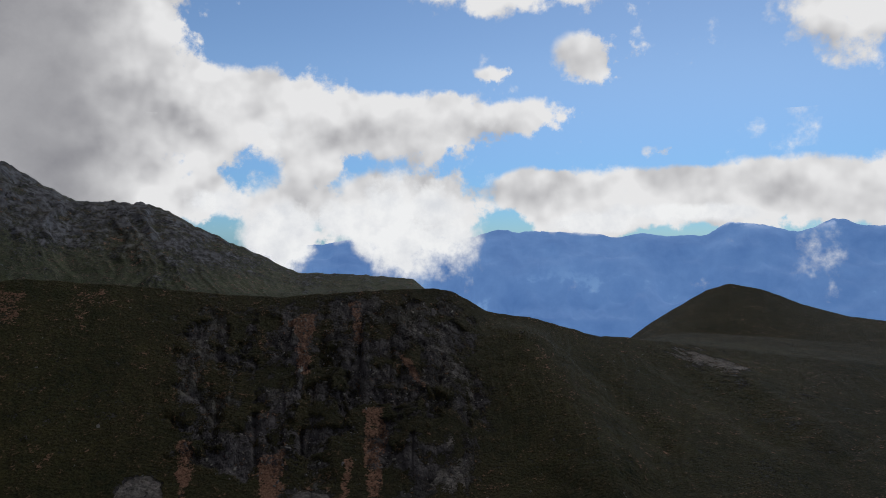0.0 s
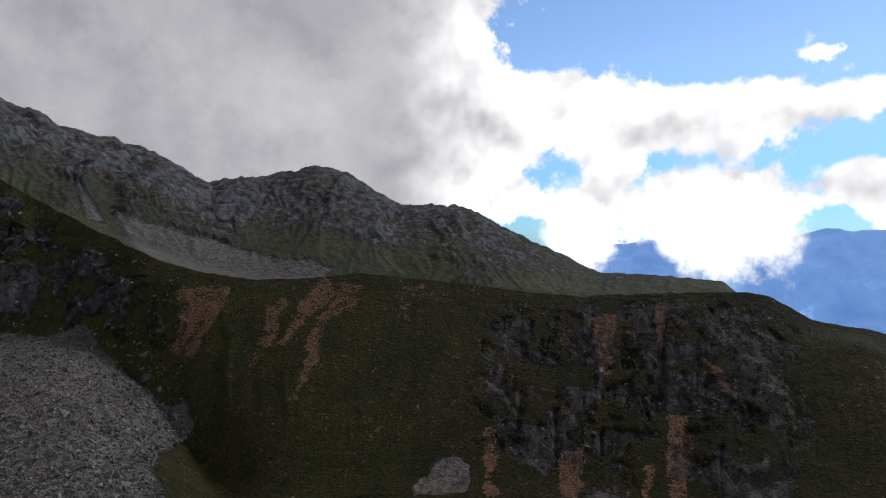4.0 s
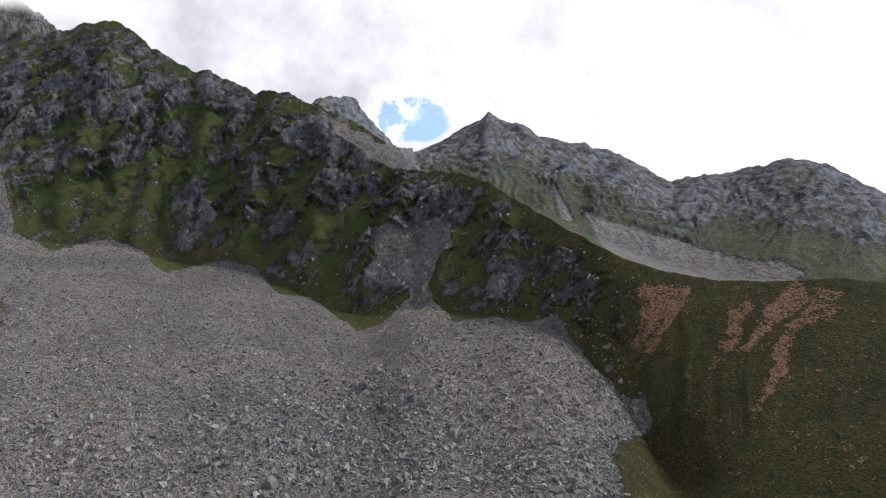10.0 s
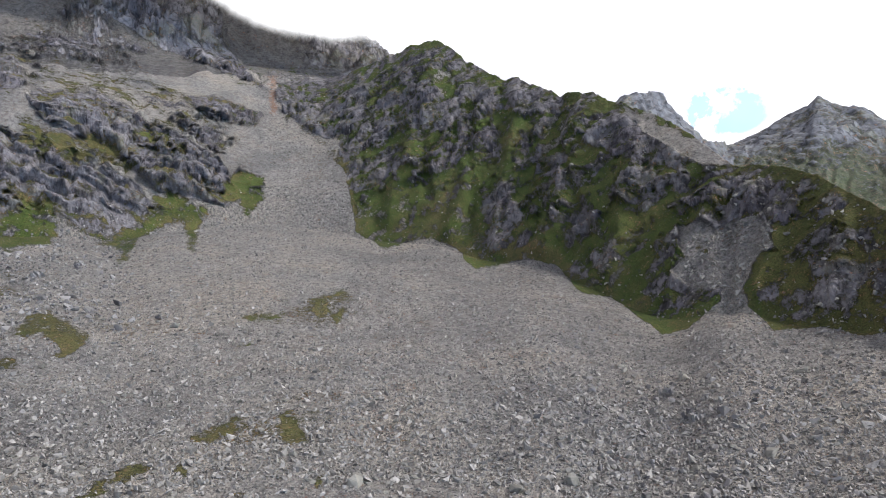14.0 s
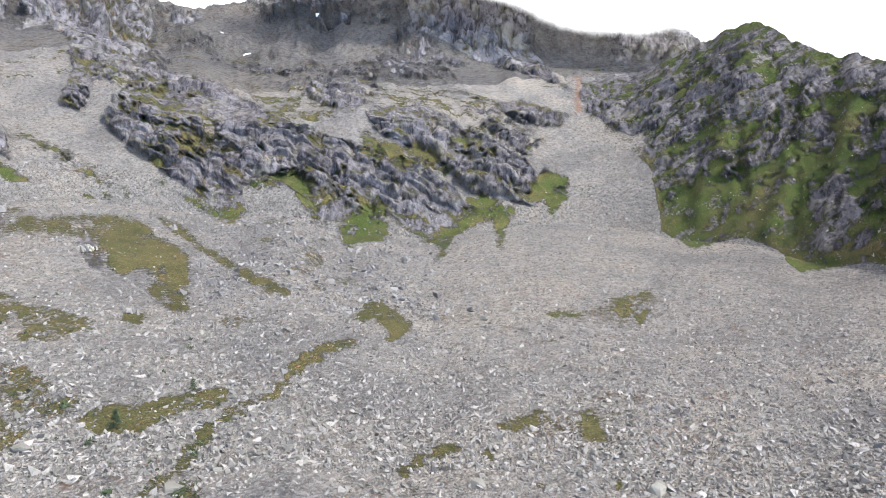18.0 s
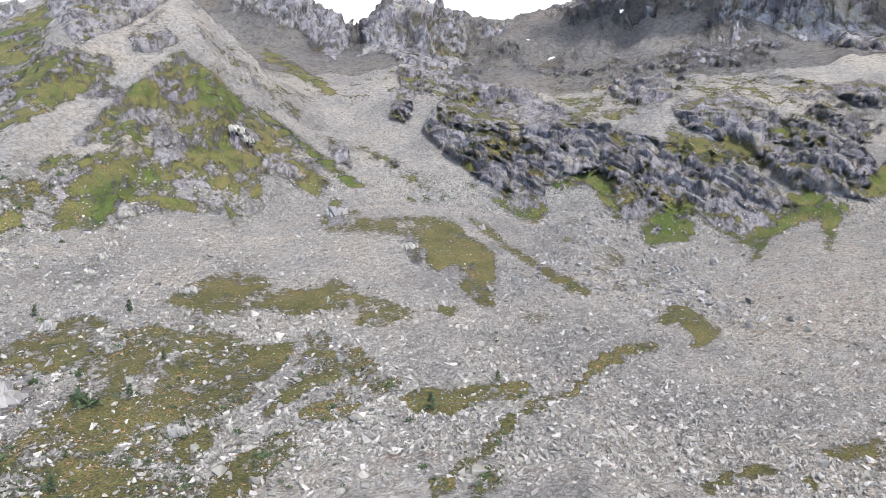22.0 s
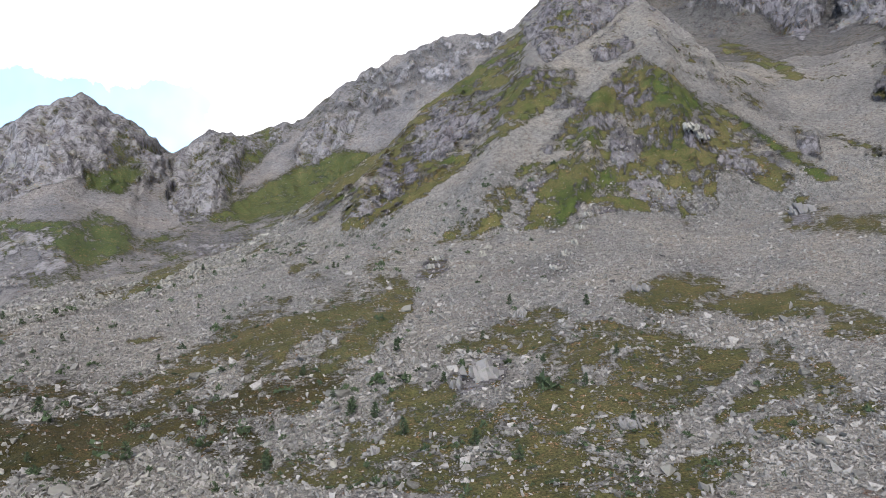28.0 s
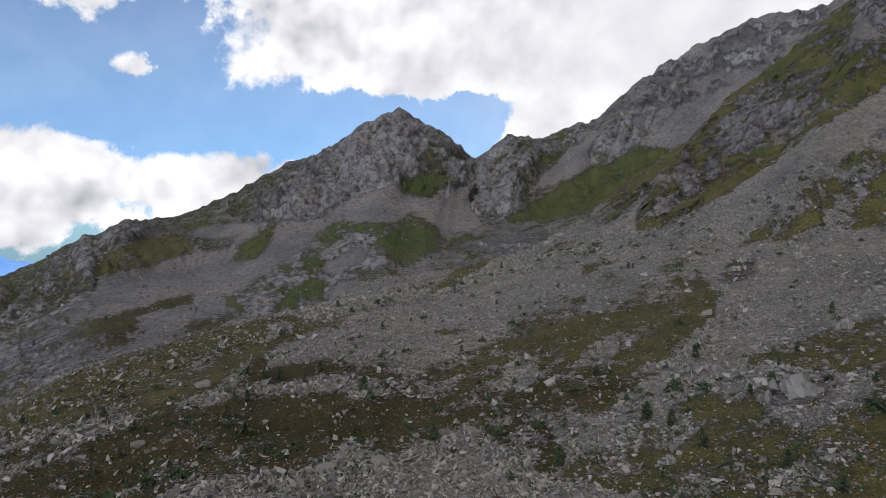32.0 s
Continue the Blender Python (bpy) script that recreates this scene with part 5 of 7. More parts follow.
outline("brown", "near", (217.8, -15.4), (214.6, -14.7), (209.5, -14.4), (204.9, -13.6), (201.4, -13), (196.7, -13.6), (191.1, -13.5), (186.2, -12.5), (182.7, -12.2), (181.4, -13.7), (187.6, -15), (194.6, -15.9), (199.4, -16.8), (203.3, -18.4), (209.5, -18.3), (217.8, -17.6))
outline("pale_stones", "far", (217.6, 0.1), (213.1, 1.7), (208.2, 4.1), (202.5, 5.8), (200.8, 4.7), (203.4, 2.5), (208.6, 0.3), (214.2, -0.7))
outline("rockgrass", "far", (193.9, 4.8), (192.1, 8.4), (189.3, 6.2), (190.9, 4.3))
outline("rockgrass", "far", (186.6, 4.4), (184.8, 7.1), (182.1, 8.7), (181.2, 7.6), (182.5, 4.9), (184.8, 3.5))
outline("brown", "all", (217.7, -7.9), (216.1, -6.9), (214.5, -6.8), (214.3, -7.8), (216.1, -8.5), (217.7, -8.9))
# outlines end
# rows of the sheet between one line and the next
SEGMENTS = [8, 116, 150, 26, 26, 92, 4, 3, 26, 2]


def relief():
    seen = np.arange(-34.0, 226.01, 0.12)
    heads = np.concatenate([seen, np.arange(227.5, 325.0, 1.5), [326.0]])

    def eased(rows, width):
        """The line with its corners rounded over about so many degrees."""
        e, d = around(rows, np.arange(-60, 340, 0.1))
        k = np.exp(-0.5 * (np.arange(-160, 161) * 0.1 / width) ** 2)
        k /= k.sum()
        e, d = (np.convolve(np.pad(v, 160, "edge"), k, "valid") for v in (e, d))
        return np.interp(heads, np.arange(-60, 340, 0.1), e), np.interp(heads, np.arange(-60, 340, 0.1), d)

    foot = FOOT_A + FOOT_B + FOOT_C
    # the gullies climb on as part of the faces
    plain_foot = [row for row in foot if not 91.5 < row[0] < 99.5 and not 131 < row[0] < 146] + [(138, 3.6, 610)]
    lines = [eased([(-36, -89.9538, .05), (120, -89.9538, .05)], 1), None, (eased(plain_foot, 2.1)[0], eased(plain_foot, 3.4)[1])]
    e, d = lines[2]
    zf = EYE[2] + d * np.tan(np.radians(e))
    d0 = np.minimum(135.0, d - 12)
    z0 = -2.0
    near = z0 + (zf - z0) * np.clip(d0 / d, 0, 1) ** 1.3
    lines[1] = (np.degrees(np.arctan2(near - EYE[2], d0)), d0)
    for rows, width in ((CREST_A + CREST_B + CREST_C + CREST_D, .25), (TROUGH_A + TROUGH_B, 1.5), (BASE_A + BASE_B, 1.2),
                        (FAR_A + FAR_B + FAR_C + FAR_D, .12)):
        e, d = eased(rows, width)
        if width > 1:
            e = e + (fractal(heads * .30, heads * 0, heads * 0 + width, 4, 33) - .5) * np.interp(heads, [96, 102, 144, 150, 176, 184, 205, 212], [0, 2.4, 2.4, 0, 0, 1.4, 1.4, 0])
        lines.append((e, d))
    dist = [d for e, d in lines]
    high = [EYE[2] + d * np.tan(np.radians(e)) for e, d in lines]
    back = dist[6] + 420
    dist += [back, np.full_like(back, 3500.0)]
    high += [high[6] * 0.35 - 190, np.full_like(back, -520.0)]
    e, d = around(RANGE, heads)
    e = e + 0.55 * (fractal(heads * 0.45, heads * 0, heads * 0, 5, 31) - 0.5) * 2
    dist += [d, d + 260]
    high += [EYE[2] + d * np.tan(np.radians(e)), EYE[2] + d * np.tan(np.radians(e)) - 260]
    rr, zz, seg, along = [], [], [], []
    for k, n in enumerate(SEGMENTS):
        for j in range(n):
            s = j / n
            if k == 1:
                r = 1 / (1 / dist[1] + (1 / dist[2] - 1 / dist[1]) * s)
                w = (r - dist[1]) / (dist[2] - dist[1])
                z = high[1] + (high[2] - high[1]) * w ** 1.3
            else:
                r, z = dist[k] + (dist[k + 1] - dist[k]) * s, high[k] + (high[k + 1] - high[k]) * s
            rr.append(r), zz.append(z), seg.append(k - 1), along.append(s)
    rr.append(dist[-1]), zz.append(high[-1]), seg.append(len(SEGMENTS) - 2), along.append(1.0)
    R, Z = np.array(rr).T, np.array(zz).T
    seg, along = np.array(seg), np.array(along)
    # round the creases a little
    for _ in range(3):
        Z[:, 1:-1] = 0.25 * Z[:, :-2] + 0.5 * Z[:, 1:-1] + 0.25 * Z[:, 2:]
    # the toe of the slopes runs out into the floor
    j = int(np.argmax(seg == 1))
    for n in (58, 46, 34, 26, 18, 10):
        for _ in range(40):
            Z[:, j - n:j + n] = 0.25 * Z[:, j - n - 1:j + n - 1] + 0.5 * Z[:, j - n:j + n] + 0.25 * Z[:, j - n + 1:j + n + 1]
    A = np.repeat(heads[:, None], R.shape[1], 1)
    X, Y = -np.sin(np.radians(A)) * R, np.cos(np.radians(A)) * R
    E = np.degrees(np.arctan2(Z - EYE[2], R))
    SEG, S = np.repeat(seg[None], len(heads), 0), np.repeat(along[None], len(heads), 0)
    floor, face, wall = SEG <= 0, SEG == 1, SEG == 4
    # outlines of patches wander: headings and heights are shifted by noise
    wob = lambda k, seed: (fractal(X / k, Y / k, Z / k, 4, seed, .6) - .5) * 2
    WA = A + (wob(34, 61) * 480 + wob(9, 63) * 150) / R
    WE = E + (wob(34, 65) * 150 + wob(9, 67) * 55) / R

    # ---- ribs and gullies: rock stands out, grass and stones lie in the hollows
    slopes = (SEG >= 1) & (SEG <= 3)
    k = slopes
    shear = np.interp(A[k], [-36, -4, 4, 40, 60, 95, 100, 132, 138, 146, 152, 160, 176, 190, 226], [-.9, -.6, 0, .2, .35, .3, -.9, -1.1, -.6, -.8, 0, .7, 1.0, .6, .6])
    bend = (fractal(X[k] / 60, Y[k] / 60, Z[k] / 60, 3, 9) - .5) * 70
    across = np.radians(A[k]) * 560 + Z[k] * shear + bend
    ribs = fractal(across / 30, Z[k] / 70, X[k] / 200, 4, 11, .62, True) - .62
    chop = fractal(across / 13, Z[k] / 22, X[k] / 60, 3, 15, .6, True) - .6
    blocky = fractal(X[k] / 9, Y[k] / 9, Z[k] / 10, 4, 17, .62, True) - .6
    stand = np.zeros_like(R)
    stand[k] = ribs * np.interp(A[k], [-6, 0, 22, 30, 40, 48, 176, 190], [.7, .25, .25, .7, .7, .45, .45, .8]) + chop * np.interp(A[k], [-4, 2, 20, 26], [.8, .45, .45, .8]) + blocky * np.interp(A[k], [-4, 2, 20, 26], [.7, 1.3, 1.3, .7])
    k = wall = (SEG >= 4) & (SEG <= 5)
    across = np.radians(A[k]) * 1400 + Z[k] * .25 + (fractal(X[k] / 160, Y[k] / 160, Z[k] / 160, 3, 19) - .5) * 190
    wribs = fractal(across / 88, Z[k] / 320, X[k] / 800, 5, 21, .58, True) - .62
    wchop = fractal(X[k] / 24, Y[k] / 24, Z[k] / 36, 4, 27, .6, True) - .6
    stand[k] = wribs + wchop * .6
    for k in (slopes, wall):
        stand[k] -= stand[k].mean()

    # ---- strata: steep risers and narrow ledges, dipping along the face and broken by joints
    arc = np.radians(A) * np.where(SEG >= 4, 1300, 600)
    dip = np.interp(A, [40, 60, 92, 97, 101, 134, 142, 150, 158, 176, 186, 200], [.1, -.35, -.55, 0, .40, .40, .2, .3, -.3, -.5, -.5, .2])
    drop = np.concatenate([[0], np.cumsum(np.radians(np.diff(heads)) * .5 * (dip[1:, 0] + dip[:-1, 0]))])[:, None] * np.where(SEG >= 4, 1300, 600)
    joint = (fractal(arc / 11, Z / 60, X / 90, 2, 95) - .5) * 11 + (fractal(X / 55, Y / 55, Z / 55, 3, 96) - .5) * 30
    beds = (Z - drop + joint * np.where(SEG >= 4, 2, 1)) / np.where(SEG >= 4, 46, 19)
    gap = np.where(SEG >= 4, 46, 19)
    riser, ledge = np.zeros_like(R), np.zeros_like(R)
    for scale, part_of in ((1.0, 1.0), (2.7, .55)):
        f = (beds * scale) % 1.0
        g = np.where(f < .74, .16 * f / .74, .16 + .84 * (f - .74) / .26)
        riser += (g - f) * gap / scale * part_of
        ledge += smoothstep(f, .70, .82) * part_of * .6
    run = np.clip(np.gradient(R, axis=1) / np.maximum(np.gradient(Z, axis=1), .05), 0, 2.0)
    wall = SEG == 4
    # ---- what grows or lies where
    shake = wob(4.5, 98) * 120 / R
    near, far = SEG <= 2, SEG >= 3
    speck = wob(26, 79) * .34 + wob(11, 71) * .42 + wob(4.2, 73) * .40
    # grass and stones lie in long bands that climb to the north
    bands = fractal((.6 * A + E) / 1.3, (A - .6 * E) / 6.0, A * 0, 4, 97, .55) - .5
    outcrop = np.where((SEG >= 2) & (SEG <= 4), smoothstep(A, 96, 102) * (1 - smoothstep(A, 205, 212)), 0) * wob(48, 77)
    blotch = wob(17, 88)
    sway, heave, drift = WA - A, WE - E, wob(90, 75)
    # tone by heading: turf kinds, plus painted shade on the ridge
    turf_shade = np.interp(A + 6 * wob(40, 81), [-36, -8, 2, 16, 28, 40, 52, 66, 80, 160, 186, 200, 226, 300, 325], [.06, .05, .05, .07, .13, .16, .30, .37, .41, .44, .74, .95, 1, .4, 0])
    turf_shade = np.where((A > 96) & (A < 176), np.interp(A + 4 * wob(30, 83), [97, 102, 145, 152, 166, 176], [.4, .5, .5, .49, .49, .56]) + .05 * wob(22, 85), turf_shade)
    turf_shade = np.where(floor & (A > 118) & (A < 190), np.maximum(turf_shade, .60 + .12 * wob(25, 86)), turf_shade)
    turf_shade = np.where((SEG >= 2) & (A > 170), .46, turf_shade)
    turf_shade = np.where((SEG >= 3) & (A > -9) & (A < 76), .5, turf_shade)

    def inside(corners, a, e):
        """How many degrees a place lies inside an outline."""
        d, odd = np.full(a.shape, 9.0), np.zeros(a.shape, bool)
        for (a0, e0), (a1, e1) in zip(corners, np.roll(corners, -1, 0)):
            t = np.clip(((a - a0) * (a1 - a0) + (e - e0) * (e1 - e0)) / max((a1 - a0) ** 2 + (e1 - e0) ** 2, 1e-6), 0, 1)
            d = np.minimum(d, np.hypot(a - a0 - t * (a1 - a0), e - e0 - t * (e1 - e0)))
            if e0 != e1:
                odd ^= ((e0 > e) != (e1 > e)) & (a < (a1 - a0) * (e - e0) / (e1 - e0) + a0)
        return np.where(odd, d, -d)

    def paint(A, E):
        """Grass, loose stones, red earth, turf tone and crag at every place, seen at these angles."""
        G, C, D, K, W = (np.zeros_like(R) for _ in range(5))
        W += np.where(face & (A > 48) & (A < 97), 1.15, .8)
        turf = turf_shade.copy()
        leaning = np.where(A < 226, np.clip(A + sway * .6, -36, 226), A)

        def table(rows):
            h, g, c = np.array(rows).T
            return np.interp(leaning, h, g), np.interp(leaning, h, c)

        t0 = table([(-36, .85, .3), (40, .8, .3), (43.5, .6, .6), (46, .04, 1), (172, .06, 1), (182, .25, 1), (205, .5, .8), (226, .65, .5), (325, .6, .4)])
        t1 = table([(-36, .92, .0), (-4, .84, 0), (2, .70, 0), (8, .66, 0), (14, .68, 0), (20, .80, 0), (24, .92, 0), (43, .92, 0), (47, .72, 0),
                    (50, .72, 0), (58, .74, 0), (66, .72, 0), (78, .70, .0), (88, .66, .05), (91.5, .5, .1), (93, .1, .9), (97, .05, 1), (160, .1, 1),
                    (176, .12, .9), (190, .3, .9), (202, .45, .8), (212, .8, .2), (226, .8, .2), (325, .7, .2)])
        t2 = table([(-36, .9, 0), (45, .85, 0), (60, .6, .2), (70, .5, .5), (97, .2, .6), (99, .25, .9), (130, .22, .95), (135, .1, 1), (160, .2, .9),
                    (178, .32, .8), (200, .34, .85), (212, .3, .8), (226, .4, .5), (325, .8, .1)])
        t3 = table([(-36, .95, 0), (5, .85, 0), (60, .6, .2), (97, .2, .6), (99, .22, .9), (130, .20, .9), (135, .1, 1), (145, .1, 1), (160, .2, .8),
                    (176, .4, .6), (182, .40, .7), (205, .42, .7), (212, .32, .75), (226, .4, .4), (325, .8, .1)])
        t4 = table([(-36, 1, 0), (-6, .8, 0), (6, .7, 0), (14, .5, 0), (22, .40, 0), (60, .34, .1), (66, .1, .1), (88, .1, .4), (100, .12, .5), (120, .12, .6),
                    (138, .1, .5), (160, .16, .6), (170, .22, .7), (182, .36, .5), (188, .30, .4), (196, .28, .42), (202, .36, .5), (214, .42, .45), (226, .5, .3),
                    (325, .8, 0)])
        toe = np.interp(A + sway * .35, *np.array(sorted(foot))[:, :2].T)
        up = smoothstep(E + heave * .4 - toe, -.12, .12)
        for k, (g, c) in enumerate((t0, t1, t2, t3, t4)):
            pick = SEG == k if k else floor
            G[pick], C[pick] = g[pick], c[pick]
        # scree and face meet along the jagged toe of the slope
        k = (SEG == 0) | ((SEG == 1) & (S < np.where((np.abs(A - 96) < 4) | (np.abs(A - 139) < 6), .97, .6)))
        G[k], C[k] = (t0[0] + (t1[0] - t0[0]) * up)[k], (t0[1] + (t1[1] - t0[1]) * up)[k]
        above = np.clip((E - toe) / 4.0, 0, 1)
        W = np.where(k & (A > 44) & (C > .7), .3, W)
        W = np.where(k & (A > 93) & (A < 200), .3, W)
        G += np.where(k & (A > 44) & (A < 97), .30 * up * (1 - smoothstep(above, .1, .55)), 0)
        G += np.where(face & (A < 62), .25 * smoothstep(S, .86, .97), 0)
        G += np.where(wall & (A > 2) & (A < 62), .34 * (1 - smoothstep(S, .15, .6)), 0)
        C += np.where(wall, .45 * smoothstep(A, 92, 100) * (1 - smoothstep(A, 192, 206)) * (1 - smoothstep(S + .2 * drift, .05, .42)), 0)
        C -= outcrop * np.where(SEG == 4, .9, .35)
        turf = np.where(face & (A > 60) & (A < 97), turf + .11 * up * (1 - smoothstep(above, .15, .6)), turf)
        wa, we = A + sway * .32 + shake, E + heave * .32 + shake * .7
        for kind, lies, corners in OUTLINES:
            (a0, e0), (a1, e1) = corners.min(0) - 1.5, corners.max(0) + 1.5
            k = (wa > a0) & (wa < a1) & (we > e0) & (we < e1) & (near if lies == "near" else far if lies == "far" else SEG >= 0)
            g, c, d, t, crag, ragged, soft = KINDS[kind]
            m = smoothstep(inside(corners, wa[k], we[k]), -soft, soft)
            for field, value in ((G, g), (C, c), (turf, t), (K, crag), (W, ragged)):
                if value is not None:
                    field[k] += (value - field[k]) * m
            D[k] = np.maximum(D[k], d * m) if d else D[k] * (1 - m)
        calm = 1 - .7 * smoothstep(A, 19, 24) * (1 - smoothstep(A, 42, 46)) * face - .6 * smoothstep(-A, 2, 6) * (SEG < 3)
        mix = (speck + np.where(near & (A > 118), .9 * bands, 0)) * W
        G += mix * np.where(SEG < 3, .8, .5) - stand * 1.1 * calm * np.where(wall, .6, 1) * np.clip(W, 0, 1)
        G += np.where(slopes & (A > 44), (ledge - .28) * .34 * W, 0)
        C -= np.where(SEG > 0, mix * .6 + stand * .8 * np.clip(W, 0, 1), 0)
        D *= .75 + .5 * speck
        turf = turf + np.where(near & (A > 60), .10 * blotch, 0)
        return np.clip(G, 0, 1), np.clip(C, 0, 1), np.clip(D, 0, 1), turf, K

    G, C, D, turf, crags = paint(A, E)

    # ---- relief on the sheet
    dx, dy, dz = (np.gradient(v, axis=0) for v in (X, Y, Z))
    ex, ey, ez = (np.gradient(v, axis=1) for v in (X, Y, Z))
    nx, ny, nz = dy * ez - dz * ey, dz * ex - dx * ez, dx * ey - dy * ex
    size = np.sqrt(nx * nx + ny * ny + nz * nz) + 1e-9
    flip = np.where(nz < 0, -1, 1) / size
    nx, ny, nz = nx * flip, ny * flip, nz * flip
    P = np.zeros_like(R)
    bare = smoothstep(1 - np.maximum(G, C), .25, .62)
    # floor: lobes and hollows of the block field
    k = floor
    lobes = (fractal(X[k] / 60, Y[k] / 60, Z[k] / 200, 3, 3) - .5) * 17 + (fractal(X[k] / 9, Y[k] / 9, Z[k] / 30, 3, 5) - .5) * 3.2
    P[k] = lobes * smoothstep(R[k], 110, 230) * (1 - .85 * smoothstep(S[k], .6, .95))
    # near faces: ribs that run down the slope, and broken blocks
    k = slopes
    taper = np.where(SEG[k] == 1, (1 - .88 * smoothstep(S[k], .75, 1)) * smoothstep(S[k], .02, .3), np.where(SEG[k] == 2, .12 + .6 * smoothstep(S[k], 0, .6), .7))
    deep = np.interp(A[k], [-36, -5, 3, 18, 24, 44, 50, 64, 96, 99, 133, 138, 146, 178, 184, 226], [5, 5, 3.5, 3.5, 2.5, 3, 7, 10, 15, 30, 30, 5, 16, 13, 4, 3])
    rocky = bare[k]
    folds = np.interp(A[k], [-5, 3, 18, 24, 42, 50, 96, 99, 135, 146, 176, 185], [.5, .22, .22, .5, .6, .18, .18, .30, .30, .40, .5, .9]) * (1 - .8 * smoothstep(C[k], .45, .75) * (1 - rocky))
    P[k] = taper * deep * (ribs * folds + chop * .28 * (.2 + .8 * rocky) + blocky * .10 * (.1 + .9 * rocky))
    P[k] += taper * smoothstep(crags[k], .3, .9) * np.interp(A[k], [44, 64, 96, 99, 133, 146, 178], [.5, 1, 1.5, 4, 4, 1.5, 1])
    # broken blocks along beds and joints, with open cracks between
    P[k] += taper * rocky * np.interp(A[k], [-5, 3, 20, 40, 64, 96, 99, 133, 146, 178, 226], [.15, .3, .3, .15, .8, 1.1, 1.1, 1.1, .7, .6, .3]) * broken(A[k], Z[k], drop[k], 600, 1.0)
    for a0, e0, a1, e1, w, h in RIBS:
        wa, we = A + (WA - A) * .6, E + (WE - E) * .6
        t = np.clip(((wa - a0) * (a1 - a0) + (we - e0) * (e1 - e0)) / ((a1 - a0) ** 2 + (e1 - e0) ** 2), 0, 1)
        q = np.hypot(wa - a0 - t * (a1 - a0), we - e0 - t * (e1 - e0)) / w
        P += np.where(SEG <= 1, h * (.6 if a0 > 146 else .3 if a0 > 44 else .25 if a0 > 0 else .7) * smoothstep(1 - q, 0, 1) * smoothstep(R, 60, 150) * (1 - np.where(face, smoothstep(S, .72, .98), 0)), 0)
    push = np.where((SEG >= 1) & (SEG <= 4) & (A > 40) & (A < 215), riser * run * bare, 0)
    push *= np.where(SEG == 1, smoothstep(S, .02, .2) * (1 - smoothstep(S, .86, 1)), np.where(SEG == 4, smoothstep(S, .02, .15) * (1 - smoothstep(S, .82, 1)), .8 * smoothstep(S, .05, .3)))
    push *= np.interp(A, [40, 60, 93, 97, 101, 134, 142, 150, 180, 215], [.2, .35, .35, 0, .75, .75, .3, .35, .35, .2]) * np.where(wall, .4, 1)
    # far walls
    k = (SEG >= 4) & (SEG <= 5)
    taper = np.where(SEG[k] == 4, smoothstep(S[k], 0, .12) * (1 - .85 * smoothstep(S[k], .8, 1)), .2)
    deep = np.interp(A[k], [-36, -8, 2, 14, 24, 60, 100, 160, 200, 226], [3, 3, 12, 26, 38, 48, 70, 66, 60, 34])
    P[k] = taper * deep * (wribs * (.6 + .4 * bare[k]) + wchop * .28 * (.2 + .8 * bare[k]))
    P[k] += taper * bare[k] * np.interp(A[k], [14, 24, 60, 95, 142, 165, 200], [.1, .25, .4, 1.7, 1.7, .6, .6]) * broken(A[k], Z[k], drop[k], 1300, 2.2)
    k = SEG >= 7
    P[k] = (fractal(X[k] / 420, Y[k] / 420, Z[k] / 420, 5, 41, .55, True) - .6) * 190 * smoothstep(S[k], 0, .2) * (1 - .9 * smoothstep(S[k], .7, 1))
    X, Y, Z = X + nx * P - np.sin(np.radians(A)) * push, Y + ny * P + np.cos(np.radians(A)) * push, Z + nz * P
    # broken teeth along the rocky crests
    teeth = (fractal(A * 1.6, A * 0, A * 0 + 3, 5, 51, .62) - .5)
    crest = np.where(SEG == 1, smoothstep(S, .86, 1), np.where(SEG == 2, 1 - smoothstep(S, 0, .25), 0))
    Z += crest * teeth * np.interp(A, [-36, 44, 64, 72, 99, 135, 150, 165, 180, 226], [.8, 1, 4, 9, 12, 12, 12, 9, 2, 1])
    crest = np.where(SEG == 4, smoothstep(S, .86, 1), np.where(SEG == 5, 1 - smoothstep(S, 0, .3), 0))
    Z += crest * teeth * np.interp(A, [-36, -8, 2, 14, 24, 58, 61, 66, 70, 160, 200, 210, 226], [1, 1, 4, 8, 20, 20, 4, 4, 20, 24, 20, 12, 8])
    # the patches keep their outlines on the broken surface
    A2 = np.degrees(np.arctan2(-X, Y))
    A2 = np.where(np.abs(A2 - A) > 180, A2 + 360 * np.sign(A - A2), A2)
    G, C, D, turf, crags = paint(np.where(SEG < 6, A2, A), np.degrees(np.arctan2(Z - EYE[2], np.hypot(X, Y))))
    return heads, seg, X, Y, Z, np.stack([G, C, D, turf], -1)


HEADS, ROWS, GX, GY, GZ, ZONE = relief()


def sheet(name, head_from, head_to, seg_from, seg_to, mat, label="", category="", kind=""):
    """One stretch of the relief as an object of its own, from one heading to another and between two lines."""
    c0, c1 = np.searchsorted(HEADS, head_from), min(np.searchsorted(HEADS, head_to), len(HEADS) - 1)
    r0 = np.searchsorted(ROWS, seg_from)
    r1 = min(np.searchsorted(ROWS, seg_to + 1), len(ROWS) - 1)
    cols, rows = c1 - c0 + 1, r1 - r0 + 1
    pick = (slice(c0, c1 + 1), slice(r0, r1 + 1))
    co = np.stack([GX[pick], GY[pick], GZ[pick]], -1).reshape(-1, 3).astype(np.float32)
    i = (np.arange(cols - 1)[:, None] * rows + np.arange(rows - 1)[None]).reshape(-1)
    quads = np.stack([i, i + 1, i + rows + 1, i + rows], -1).astype(np.int32)
    return mesh_object(name, co, quads, mat, ZONE[pick].reshape(-1, 4), label, category, kind)


